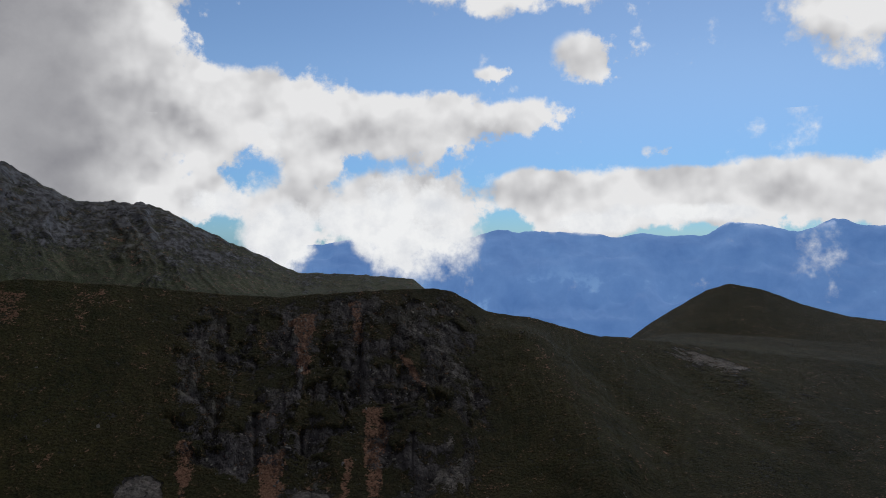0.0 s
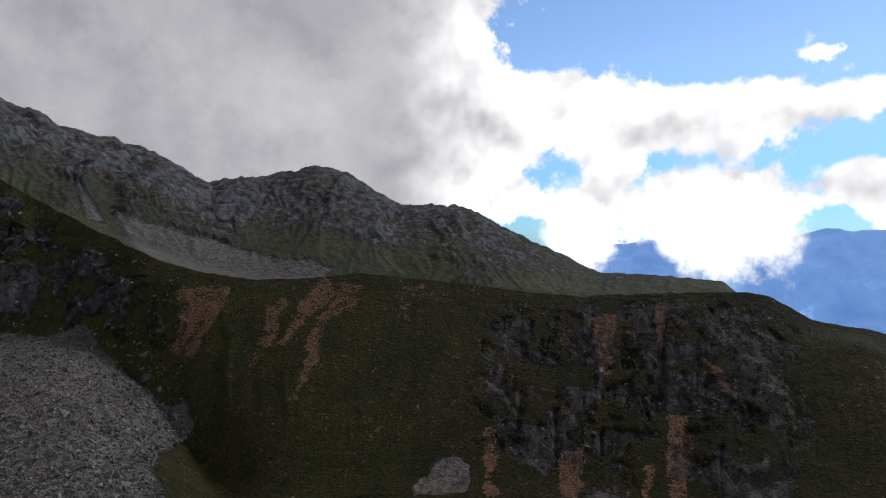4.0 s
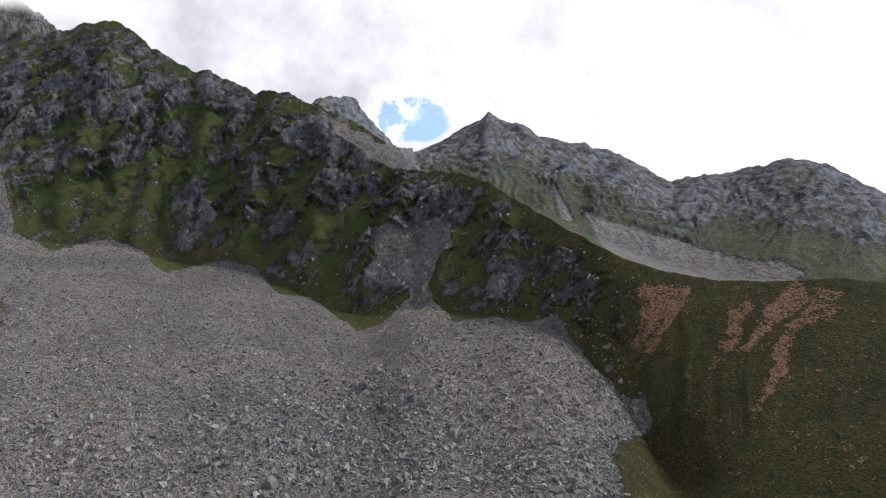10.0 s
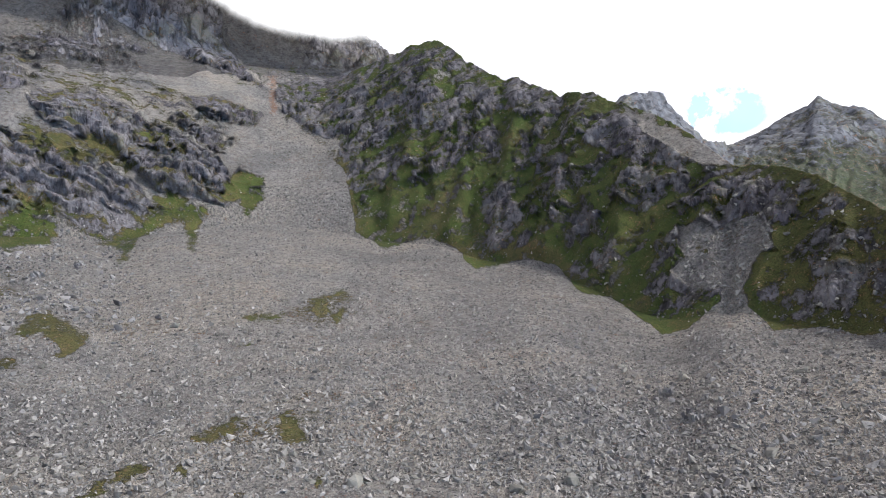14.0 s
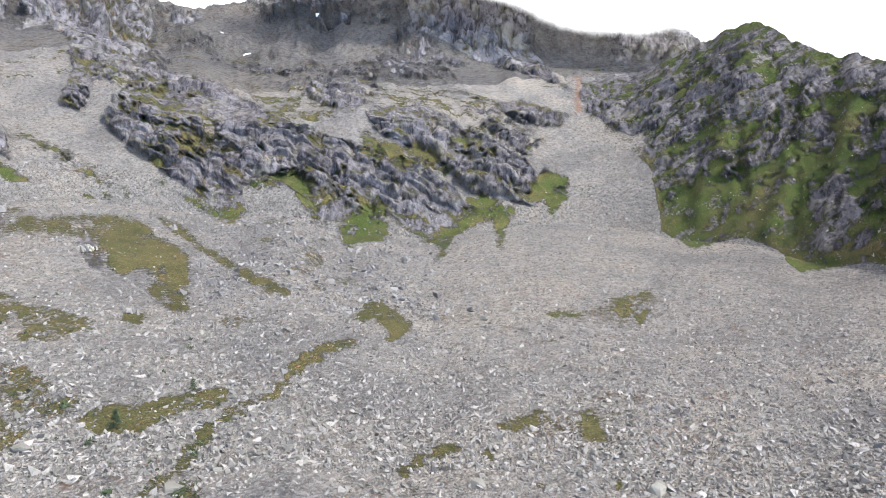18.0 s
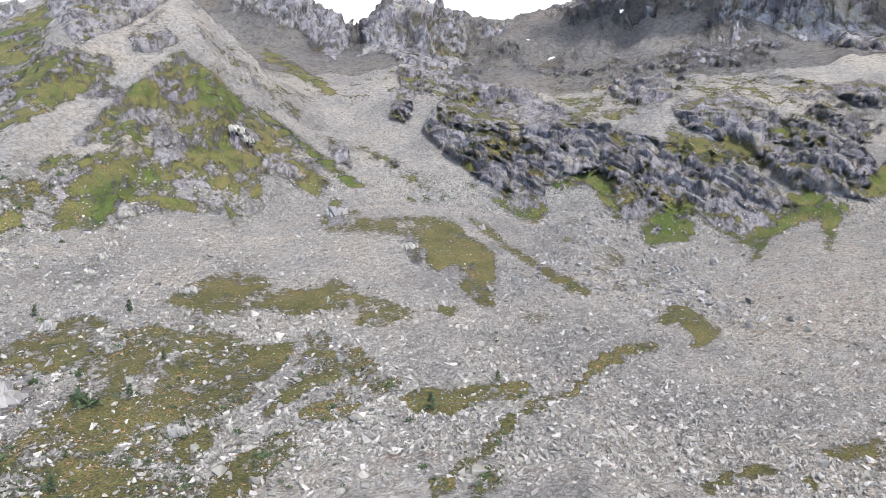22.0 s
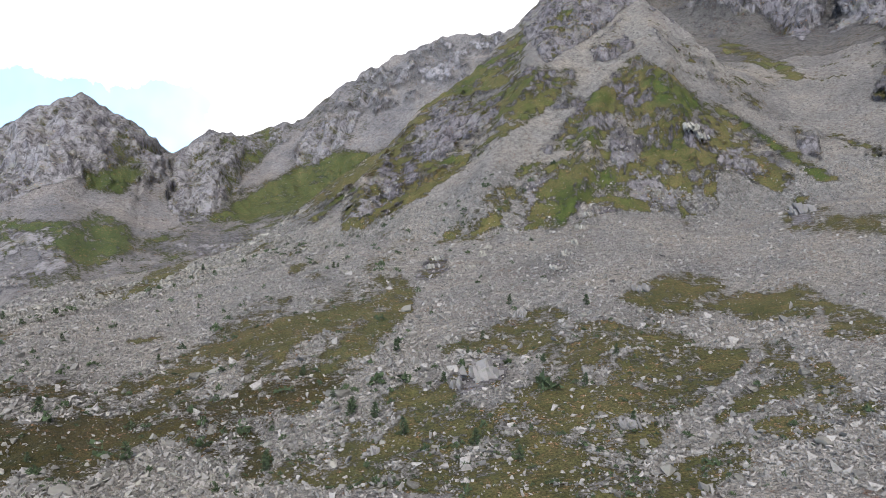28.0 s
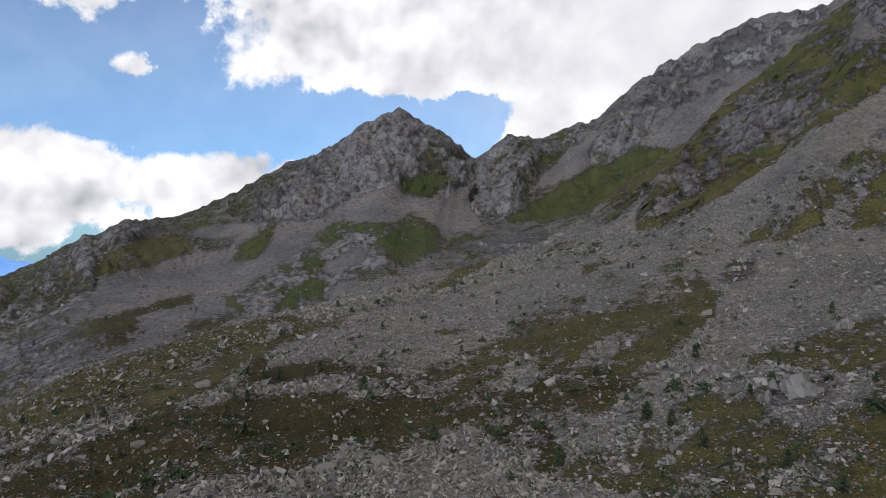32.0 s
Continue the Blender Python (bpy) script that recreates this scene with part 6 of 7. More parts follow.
def mesh_object(name, co, polys, mat, zone=None, label="", category="", kind="", smooth=True):
    me = bpy.data.meshes.new(name)
    n = polys.shape[1]
    me.vertices.add(len(co))
    me.vertices.foreach_set("co", np.ascontiguousarray(co, np.float32).ravel())
    me.loops.add(polys.size)
    me.loops.foreach_set("vertex_index", np.ascontiguousarray(polys, np.int32).ravel())
    me.polygons.add(len(polys))
    me.polygons.foreach_set("loop_start", np.arange(0, polys.size, n, dtype=np.int32))
    me.polygons.foreach_set("use_smooth", np.full(len(polys), smooth))
    if zone is not None:
        at = me.attributes.new("zone", "FLOAT_COLOR", "POINT")
        at.data.foreach_set("color", np.ascontiguousarray(zone, np.float32).ravel())
    me.update(calc_edges=True)
    me.materials.append(mat)
    ob = new(name, me)
    return tagged(ob, label, category, "", kind)


def landform(name, label, category, pieces, mat):
    """A landform with the stretches that can be told apart as its parts: (name, headings from and to, lines from and to, label)."""
    base = tagged(new(name), label, category)
    for part_name, h0, h1, s0, s1, text in pieces:
        ob = sheet(part_name, h0, h1, s0, s1, mat, text)
        ob.parent = base
    return base


sheet("ground", 56, 226, -1, 0, MAT_NEAR, "grey block field with patches of short alpine grass", "ground", "structure")
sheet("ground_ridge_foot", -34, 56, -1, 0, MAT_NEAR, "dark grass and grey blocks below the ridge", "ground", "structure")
sheet("ground_behind", 226, 326, -1, 5, MAT_NEAR, "grassy slope closing the unseen side of the basin", "ground", "structure")
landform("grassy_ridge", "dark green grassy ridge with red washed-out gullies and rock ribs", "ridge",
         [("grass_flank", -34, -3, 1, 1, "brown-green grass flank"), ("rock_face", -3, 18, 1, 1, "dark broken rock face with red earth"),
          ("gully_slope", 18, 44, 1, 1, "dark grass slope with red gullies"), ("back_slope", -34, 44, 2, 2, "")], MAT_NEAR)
landform("rocky_spur", "steep spur of dark rock ribs and green grass above the scree", "mountain spur",
         [("shoulder", 44, 58, 1, 1, "dark grassy shoulder with blocks"), ("grey_chute", 58, 66, 1, 1, "pale grey stony chute"),
          ("rock_face", 66, 80, 1, 1, ""), ("summit_tower", 80, 91, 1, 1, "dark rock summit with green foot"), ("gully_side", 91, 97.4, 1, 1, ""),
          ("back_slope", 44, 97.4, 2, 2, "")], MAT_NEAR)
landform("cliff_band", "broken grey cliff band with grassy ledges over the scree", "cliff",
         [("slab", 97.4, 107, 1, 1, ""), ("cliff_face", 107, 122, 1, 1, "grey cliff with dark wet cracks"), ("slab", 122, 135, 1, 1, ""),
          ("terrace", 97.4, 135, 2, 2, "stony terrace with thin grass")], MAT_NEAR)
landform("scree_gully", "pale scree gully between cliff and rocky rib", "gully",
         [("scree_tongue", 135, 145, 1, 1, ""), ("upper_bowl", 135, 145, 2, 2, "pale scree bowl under the notch")], MAT_NEAR)
landform("pyramid_rib", "green and rocky mountain rib rising above grey scree", "mountain rib",
         [("rib_flank", 145, 153, 1, 1, ""), ("pale_tower", 153, 162, 1, 1, "green rib with a pale rock top under painted sunlight"), ("green_flank", 162, 181, 1, 1, "green flank with scree runs"),
          ("back_slope", 145, 181, 2, 2, "")], MAT_NEAR)
landform("meadow_shoulder", "brownish grass shoulder strewn with pale blocks", "slope",
         [("scree_bank", 181, 202, 1, 1, "grey block bank with thin grass"), ("grass_bank", 202, 226, 1, 1, ""), ("hollow", 181, 226, 2, 2, "stony hollow behind the bank")], MAT_NEAR)
sheet("green_hill", -34, -9, 3, 5, MAT_NEAR, "rounded green grassy hill beyond the saddle", "hill")
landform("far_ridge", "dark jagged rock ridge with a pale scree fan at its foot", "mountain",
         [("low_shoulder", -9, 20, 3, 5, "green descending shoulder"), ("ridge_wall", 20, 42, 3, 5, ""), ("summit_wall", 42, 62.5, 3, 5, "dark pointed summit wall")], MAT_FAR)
sheet("grey_dome", 62.5, 76, 3, 5, MAT_FAR, "small bare grey rock dome behind the spur", "mountain")
landform("massif", "high grey rock massif with scree terraces under cloud", "mountain",
         [("cloud_wall", 76, 121, 3, 5, ""), ("back_wall", 121, 139.8, 3, 5, ""), ("notch_wall", 139.8, 161, 3, 5, "")], MAT_MID)
landform("scree_ridge", "long brown-grey ridge of scree and broken rock", "mountain",
         [("upper_ridge", 161, 176, 3, 5, ""), ("saddle_slope", 176, 183, 3, 5, "green and grey slope below the saddle"), ("rock_tower", 183, 188.8, 3, 5, "")], MAT_PEAK)
landform("pointed_peak", "pointed grey peak with a long descending shoulder", "mountain",
         [("peak", 188.8, 201.5, 3, 5, ""), ("long_shoulder", 201.5, 226, 3, 5, "grass and block shoulder falling to the valley")], MAT_PEAK)
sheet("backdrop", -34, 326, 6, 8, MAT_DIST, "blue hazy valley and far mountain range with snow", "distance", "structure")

# ---------------------------------------------------------------- blocks, boulders and trees
RNG = np.random.default_rng(7)


def block_shapes(count, points):
    """Angular blocks: hulls of scattered points, flattened a little."""
    shapes = []
    for _ in range(count):
        bm = bmesh.new()
        co = RNG.uniform(-1, 1, (points, 3))
        co /= np.maximum(np.abs(co).max(1, keepdims=True), .75)
        co *= RNG.uniform(.55, 1.0, 3) * (1, 1, .8)
        verts = [bm.verts.new(c) for c in co]
        hull = bmesh.ops.convex_hull(bm, input=verts)
        loose = [v for v in bm.verts if not v.link_faces]
        bmesh.ops.delete(bm, geom=loose, context="VERTS")
        bmesh.ops.triangulate(bm, faces=bm.faces[:])
        bm.verts.index_update()
        shapes.append((np.array([v.co[:] for v in bm.verts]), np.array([[v.index for v in f.verts] for f in bm.faces])))
        bm.free()
    return shapes


SHAPES = block_shapes(14, 9)


def spot(c, r):
    """Place on the relief at column and row (fractions allowed)."""
    i, j = np.minimum(c.astype(int), len(HEADS) - 2), np.minimum(r.astype(int), len(ROWS) - 2)
    u, v = c - i, r - j
    out = []
    for g in (GX, GY, GZ, ZONE[..., 0], ZONE[..., 1]):
        out.append(g[i, j] * (1 - u) * (1 - v) + g[i + 1, j] * u * (1 - v) + g[i, j + 1] * (1 - u) * v + g[i + 1, j + 1] * u * v)
    return out


def row_of(segment):
    return np.searchsorted(ROWS, segment)


def scatter(name, count, head_from, head_to, row_from, row_to, keep, size, mat, label, category="stones", fade=0.0):
    """A field of loose blocks as one object. keep: chance from grass and scree shares; size: metres from distance."""
    c = RNG.uniform(np.searchsorted(HEADS, head_from), np.searchsorted(HEADS, head_to) - 1, count)
    r = RNG.uniform(row_from, row_to, count)
    x, y, z, g, s = spot(c, r)
    ok = RNG.uniform(0, 1, count) < keep(g, s)
    if fade:
        side = np.minimum(c - c.min(), c.max() - c) / (c.max() - c.min())
        end = np.minimum(r - row_from, row_to - r) / (row_to - row_from)
        ok &= RNG.uniform(0, fade, count) < np.minimum(side, end * 1.5)
    x, y, z = x[ok], y[ok], z[ok]
    d = np.hypot(x, y)
    half = size(d, len(d))
    which = RNG.integers(0, len(SHAPES), len(d))
    cos, polys, base = [], [], 0
    for k, (co, tri) in enumerate(SHAPES):
        p = which == k
        n = p.sum()
        if not n:
            continue
        t = RNG.uniform(0, 6.283, n)
        tip = RNG.uniform(-.5, .5, (n, 2))
        st = RNG.uniform(.65, 1.35, (n, 3)) * half[p][:, None]
        v = co[None] * st[:, None]
        vx, vy, vz = v[..., 0], v[..., 1], v[..., 2]
        vz = vz + vx * tip[:, :1] + vy * tip[:, 1:]
        ca, sa = np.cos(t)[:, None], np.sin(t)[:, None]
        w = np.stack([vx * ca - vy * sa + x[p][:, None], vx * sa + vy * ca + y[p][:, None], vz + (z[p] + half[p] * .22)[:, None]], -1)
        cos.append(w.reshape(-1, 3))
        polys.append((tri[None] + (base + np.arange(n) * len(co))[:, None, None]).reshape(-1, 3))
        base += n * len(co)
    ob = mesh_object(name, np.concatenate(cos), np.concatenate(polys), mat, None, label, category, "stuff", smooth=False)
    return ob


def sizes(low, high, per_metre):
    """Mostly small blocks with a few large ones, never too small to be told apart at their distance."""
    return lambda d, n: np.maximum(low * (1 - RNG.uniform(0, .985, n)) ** -.42, per_metre * d * RNG.uniform(.8, 1.3, n)).clip(0, high)


R0, R1, R2 = row_of(0), row_of(1), row_of(2)
SHAPES = block_shapes(12, 7)
for h0, h1, n in ((44, 100, 38000), (100, 146, 36000), (146, 200, 36000)):
    scatter("scree_rubble", n, h0, h1, R0 + 14, R1 + 26, lambda g, s: np.where((g < .5) & (s > .45), 1, .05), sizes(.30, 1.1, .0015), MAT_RUBBLE,
            "small angular grey stones covering the scree")
scatter("scree_rubble", 16000, 194, 226, R0 + 30, R2 + 40, lambda g, s: np.where((g < .5) & (s > .4), 1, .05), sizes(.5, 1.8, .0019), MAT_RUBBLE,
        "small angular grey stones covering the block bank")
scatter("scree_rubble", 2600, 57, 66, R1, R2 - 55, lambda g, s: np.where((g < .42) & (s > .6), 1, 0), sizes(.4, 1.3, .0016), MAT_SLAB,
        "pale stones piled in the grey chute")
SHAPES = block_shapes(14, 9)
scatter("scree_blocks", 22000, 44, 120, R0, R1 + 12, lambda g, s: np.where((g < .42) & (s > .5), 1, .03), sizes(.22, 1.0, .0011), MAT_BLOCK,
        "angular grey scree blocks lying close together")
scatter("scree_blocks", 34000, 120, 226, R0, R1 + 12, lambda g, s: np.where(g < .48, .9, np.where(g < .68, .8, .14)), sizes(.22, 1.3, .0011), MAT_BLOCK,
        "pale angular blocks lying among grass and scree")
scatter("scree_blocks", 13000, 140, 226, R0 + 60, R1 + 30, lambda g, s: np.where(g < .5, .85, .05), sizes(.45, 1.8, .0018), MAT_BLOCK,
        "larger pale angular blocks standing out of the scree")
scatter("slope_stones", 2200, 1, 20, R1, R2 - 14, lambda g, s: np.where(g < .62, .6, .1), sizes(.18, .7, .0008), MAT_CRAG,
        "grey blocks on the broken rock face", fade=.2)
scatter("slope_stones", 7000, -30, 44, R1, R2 - 12, lambda g, s: np.where(g < .5, .6, .02), sizes(.20, .8, .0009), MAT_BOULDER,
        "loose grey stones on the dark grass slope")
scatter("slope_stones", 9000, 44, 97, R1, R2 - 14, lambda g, s: np.where(g < .5, .5, .14), sizes(.35, 1.5, .0010), MAT_BOULDER,
        "grey stones and ledges on the spur")
scatter("slope_stones", 9000, 145, 226, R1 + 8, R2 + 40, lambda g, s: np.where(g < .5, .7, .25), sizes(.35, 1.6, .0011), MAT_BOULDER,
        "pale stones strewn over the green flank")

scatter("scree_blocks", 15000, 168, 226, R0 + 20, R1 + 20, lambda g, s: np.where(g < .46, .85, .06), sizes(.30, 1.2, .0013), MAT_BOULDER,
        "large pale blocks of the bank", fade=.15)
scatter("slope_stones", 9000, 172, 224, R1, R2 + 90, lambda g, s: np.where(g < .46, .8, .08), sizes(.6, 2.4, .0015), MAT_BOULDER,
        "grey blocks strewn over the hollow and its bank", fade=.15)


def at_angle(heading, height, lift=0.0):
    """The place on the near ground that is met at this heading and height angle."""
    i = int(np.searchsorted(HEADS, heading))
    e = np.degrees(np.arctan2(GZ[i] - EYE[2], np.hypot(GX[i], GY[i])))
    j = R0 - 6 + int(np.argmax(e[R0 - 6:] >= height))
    return Vector((GX[i, j], GY[i, j], GZ[i, j] + lift))


def part(name, bm, mat, parent, label=""):
    me = bpy.data.meshes.new(name)
    bm.to_mesh(me)
    bm.free()
    me.materials.append(mat)
    ob = new(name, me)
    ob.parent = parent
    return tagged(ob, label)


def pine(height, seed):
    """A young stone pine: tapered trunk and a ragged crown of many needle tufts on short limbs."""
    rnd = random.Random(seed)
    base = new("stone_pine")
    bm = bmesh.new()
    rings = []
    for k in range(6):
        f = k / 5
        r = .10 * height / 4 * (1 - .85 * f)
        c = Vector((rnd.uniform(-.04, .04), rnd.uniform(-.04, .04), -0.4 + (height * .95 + .4) * f))
        rings.append([bm.verts.new(c + Vector((math.cos(a) * r, math.sin(a) * r, 0))) for a in (i * math.tau / 7 for i in range(7))])
    for a, b in zip(rings, rings[1:]):
        for i in range(7):
            bm.faces.new((a[i], a[(i + 1) % 7], b[(i + 1) % 7], b[i]))
    part("trunk", bm, MAT_BARK, base)
    bm = bmesh.new()
    for limb in range(64):
        f = rnd.uniform(.07, 1.0)
        reach = height * .34 * (1 - f) ** .65 * rnd.uniform(.55, 1.15) + .08
        a = rnd.uniform(0, math.tau)
        tip = Vector((math.cos(a) * reach, math.sin(a) * reach, height * f + rnd.uniform(.0, .25)))
        root = Vector((0, 0, height * f - .1))
        for j in range(7):
            c = root.lerp(tip, .35 + .65 * j / 6) + Vector((rnd.gauss(0, .10), rnd.gauss(0, .10), rnd.gauss(0, .09)))
            out = Vector((math.cos(a), math.sin(a), rnd.uniform(.1, .9))).normalized()
            side = Vector((-math.sin(a), math.cos(a), rnd.uniform(-.4, .4)))
            s = rnd.uniform(.14, .30) * height / 4
            v = [bm.verts.new(c + out * s * 1.3), bm.verts.new(c + side * s * .7), bm.verts.new(c - side * s * .7 - Vector((0, 0, s * .3))),
                 bm.verts.new(c - out * s * .6 + Vector((0, 0, s * .6)))]
            for q in ((0, 1, 2), (0, 3, 1), (0, 2, 3), (1, 3, 2)):
                bm.faces.new([v[i] for i in q])
    part("crown", bm, MAT_NEEDLE, base)
    return base


PINES_A = [(221.3, -4.1), (214.3, -4.4), (211.0, -6.1), (216.9, -6.7), (215.3, -7.2), (186.6, -3.1), (187.0, -6.0), (193.9, -7.5), (196.2, -8.0), (199.8, -6.2), (189.8, -9.9), (192.3, -2.6), (207.9, -13.1), (206.9, -13.4), (208.4, -14.5), (218.2, -13.6), (222.3, -13.3), (217.1, -13.5), (215.0, -14.5), (205.6, -11.6), (204.5, -11.7), (202.5, -12.1), (197.8, -12.7), (198.5, -16.1), (192.1, -16.7), (182.2, -18.6), (175.2, -14.4), (179.1, -11.4), (219.4, -6.7), (210.6, -6.3), (221.5, -8.1), (176.6, -3.1), (201.2, -11.3)]
PINES_B = [(179.2, -11.5), (175.4, -14.7), (173.4, -15.0), (171.0, -16.3), (171.6, -9.8), (165.8, -10.0), (164.6, -9.0), (159.6, -10.6), (156.4, -6.2), (154.0, -9.6), (156.4, -12.2), (152.7, -14.7), (128.1, -12.1), (133.5, -14.2), (167.8, -12.3), (176.8, -13.5), (182.2, -18.2), (176.3, -3.0), (162.5, -6.1), (161.6, -18.1), (165.2, -17.1)]
SHAPED = [pine(3.7, s) for s in (1, 2, 3)]
for k, (a, e) in enumerate(PINES_A + PINES_B):
    rnd = random.Random(k)
    place = Matrix.Translation(at_angle(a, e, -.1)) @ pose(0, 0, 0, rnd.uniform(-4, 4), rnd.uniform(-4, 4), rnd.uniform(0, 360))
    size = rnd.uniform(.65, 1.3)
    src = SHAPED[k % 3]
    tree = src if k < 3 else copy_thing(src, place)
    tree.matrix_basis = place @ Matrix.Diagonal((size, size, size, 1))
    tagged(tree, "small dark green stone pine growing among pale blocks", "tree", "young pines on the slope")


def boulder(name, seed, rough):
    """A weathered boulder with broken, bevelled faces."""
    rnd = random.Random(seed)
    bm = bmesh.new()
    for _ in range(16):
        v = Vector((rnd.uniform(-1, 1), rnd.uniform(-1, 1), rnd.uniform(-.75, .75)))
        bm.verts.new(v / max(abs(v.x), abs(v.y), abs(v.z), .8))
    bmesh.ops.convex_hull(bm, input=bm.verts[:])
    bmesh.ops.delete(bm, geom=[v for v in bm.verts if not v.link_faces], context="VERTS")
    bmesh.ops.bevel(bm, geom=bm.edges[:], offset=.07, segments=1, affect="EDGES")
    bmesh.ops.triangulate(bm, faces=bm.faces[:])
    bmesh.ops.subdivide_edges(bm, edges=bm.edges[:], cuts=1)
    for v in bm.verts:
        v.co += v.co.normalized() * rough * (noise.fractal(v.co * 1.7 + Vector((seed, 0, 0)), 1, 2, 3))
    me = bpy.data.meshes.new(name)
    bm.to_mesh(me)
    bm.free()
    me.materials.append(MAT_BOULDER)
    return me


ROCKS = [boulder("boulder", s, .09) for s in range(8)]
count = 0
while count < 240:
    h = RNG.uniform(46, 225)
    e = RNG.uniform(-20.5, -4) if h > 100 else RNG.uniform(-20.5, -9)
    p = at_angle(h, e)
    i, far = int(np.searchsorted(HEADS, h)), math.hypot(p.x, p.y)
    if far > 520:
        continue
    s = min(.55 + RNG.pareto(2.6) * .6, 2.0) * (1 + .25 * (h > 140))
    ob = new("boulder", ROCKS[count % 8])
    ob.matrix_world = Matrix.Translation(p + Vector((0, 0, s * .25))) @ pose(0, 0, 0, RNG.uniform(-20, 20), RNG.uniform(-20, 20), RNG.uniform(0, 360)) @ \
        Matrix.Diagonal((s * RNG.uniform(.8, 1.4), s * RNG.uniform(.8, 1.2), s * RNG.uniform(.6, 1.0), 1))
    tagged(ob, "large pale grey boulder lying on the block field" if h < 140 else "pale lichen-grey boulder lying in short grass", "boulder", "boulders on the basin floor")
    count += 1

# gullies filled with fine scree
for a0, a1 in ((91, 99), (132, 147)):
    scatter("gully_stones", 3500, a0, a1, R1, R2 + 30, lambda g, s: np.where((g < .45) & (s > .4), .9, .05), sizes(.25, .9, .0010), MAT_BLOCK,
            "fine pale stones in a steep gully")


def crag(seed, wide, tall, mat):
    """A rock outcrop: an Empty at its foot with the tilted slabs, broken along one direction, as its parts."""
    rnd = random.Random(seed)
    base = new("rock_outcrop")
    lean = Euler((rnd.uniform(.2, .6), rnd.uniform(-.5, .1), rnd.uniform(0, 1.2))).to_matrix()
    for _ in range(22):
        bm = bmesh.new()
        size = Vector((rnd.uniform(.10, .28) * wide, rnd.uniform(.08, .2) * wide, rnd.uniform(.3, .7) * tall))
        spread = Vector((rnd.gauss(0, .34) * wide, rnd.gauss(0, .26) * wide, rnd.uniform(-.35, .2) * tall))
        for _ in range(14):
            v = Vector((rnd.uniform(-1, 1), rnd.uniform(-1, 1), rnd.uniform(-1, 1)))
            v /= max(abs(v.x), abs(v.y), abs(v.z), .7)
            bm.verts.new(spread + lean @ Vector((v.x * size.x, v.y * size.y, v.z * size.z)))
        bmesh.ops.convex_hull(bm, input=bm.verts[:])
        bmesh.ops.delete(bm, geom=[v for v in bm.verts if not v.link_faces], context="VERTS")
        bmesh.ops.triangulate(bm, faces=bm.faces[:])
        bmesh.ops.subdivide_edges(bm, edges=bm.edges[:], cuts=2)
        for v in bm.verts:
            v.co += Vector((1, 1, 1)) * wide * .06 * noise.fractal(v.co * (3 / wide) + Vector((seed, 0, 0)), 1, 2, 3)
        part("slab", bm, mat, base)
    return base


# heading, height angle, half width in degrees
CRAGS = [(164.7, -11.7, 2.2), (166.7, -12.6, 1.2), (141, 1.3, 1.1),
         (173.6, -17.6, .9), (161.7, -6.9, .8),
         (153.0, -15.2, 1.2), (140.3, -19.3, .5), (129.2, .1, .6), (152, -4.7, 1.0), (132.2, -6.0, .8), (114.1, -3.0, .7), (111.4, -2.2, .6),
         (119.8, -.8, .7), (66.5, -12.5, 1.2), (64.4, -14.0, 1.0)]
PALE = [(156.2, 1.1, 0.55), (156.9, -0.0, 0.6), (157.3, -1.2, 0.6), (158.1, -2.1, 0.6), (158.9, -3.2, 0.6), (159.6, -4.1, 0.5), (164.7, -2.1, 0.7), (164.3, -1.6, 0.5), (165.6, -3.2, 0.5), (168.8, -3.1, 0.6), (168.2, -2.5, 0.5), (135.0, -1.5, 0.9), (141.0, 1.3, 0.8), (149.1, 7.7, 0.8), (148.2, 7.0, 0.7)]
for k, (a, e, w) in enumerate(CRAGS + PALE):
    p = at_angle(a, e)
    wide = math.radians(w) * math.hypot(p.x, p.y)
    ob = crag(k, wide, wide * .7, MAT_SLAB if (a, e, w) in PALE else MAT_CRAG)
    ob.location = p + Vector((0, 0, wide * .12))
    tagged(ob, "pale lichen-streaked rock outcrop of tilted slabs in the scree" if (a, e, w) in PALE else "broken grey rock outcrop of tilted slabs on the slope",
           "rock outcrop", "rock outcrops")


def snow_patch(a, e, wide, deep):
    """A remnant of old snow: a ragged lens that lies on the slope."""
    i = int(np.searchsorted(HEADS, a))
    el = np.degrees(np.arctan2(GZ[i] - EYE[2], np.hypot(GX[i], GY[i])))
    start = row_of(3)
    j = start + int(np.argmax(el[start:] >= e))
    p = Vector((GX[i, j], GY[i, j], GZ[i, j]))
    u = Vector((GX[i + 3, j] - GX[i - 3, j], GY[i + 3, j] - GY[i - 3, j], GZ[i + 3, j] - GZ[i - 3, j])).normalized()
    v = Vector((GX[i, j + 3] - GX[i, j - 3], GY[i, j + 3] - GY[i, j - 3], GZ[i, j + 3] - GZ[i, j - 3])).normalized()
    up = u.cross(v)
    up = up if up.z > 0 else -up
    rnd = random.Random(a)
    bm = bmesh.new()
    rings = [[], []]
    for k in range(22):
        t = k * math.tau / 22
        f = 1 + .35 * math.sin(3 * t + a) + rnd.uniform(-.2, .2)
        for ring, (share, lift) in zip(rings, ((1.0, -.6), (.7, .9))):
            ring.append(bm.verts.new(u * math.cos(t) * wide * f * share + v * math.sin(t) * deep * f * share + up * lift))
    top = bm.verts.new(up * 1.2)
    for k in range(22):
        n = (k + 1) % 22
        bm.faces.new((rings[0][k], rings[0][n], rings[1][n], rings[1][k]))
        bm.faces.new((rings[1][k], rings[1][n], top))
    ob = part("snow_patch", bm, MAT_SNOW, None)
    ob.location = p
    tagged(ob, "small white patch of old snow on dark scree", "snow", "old snow patches")


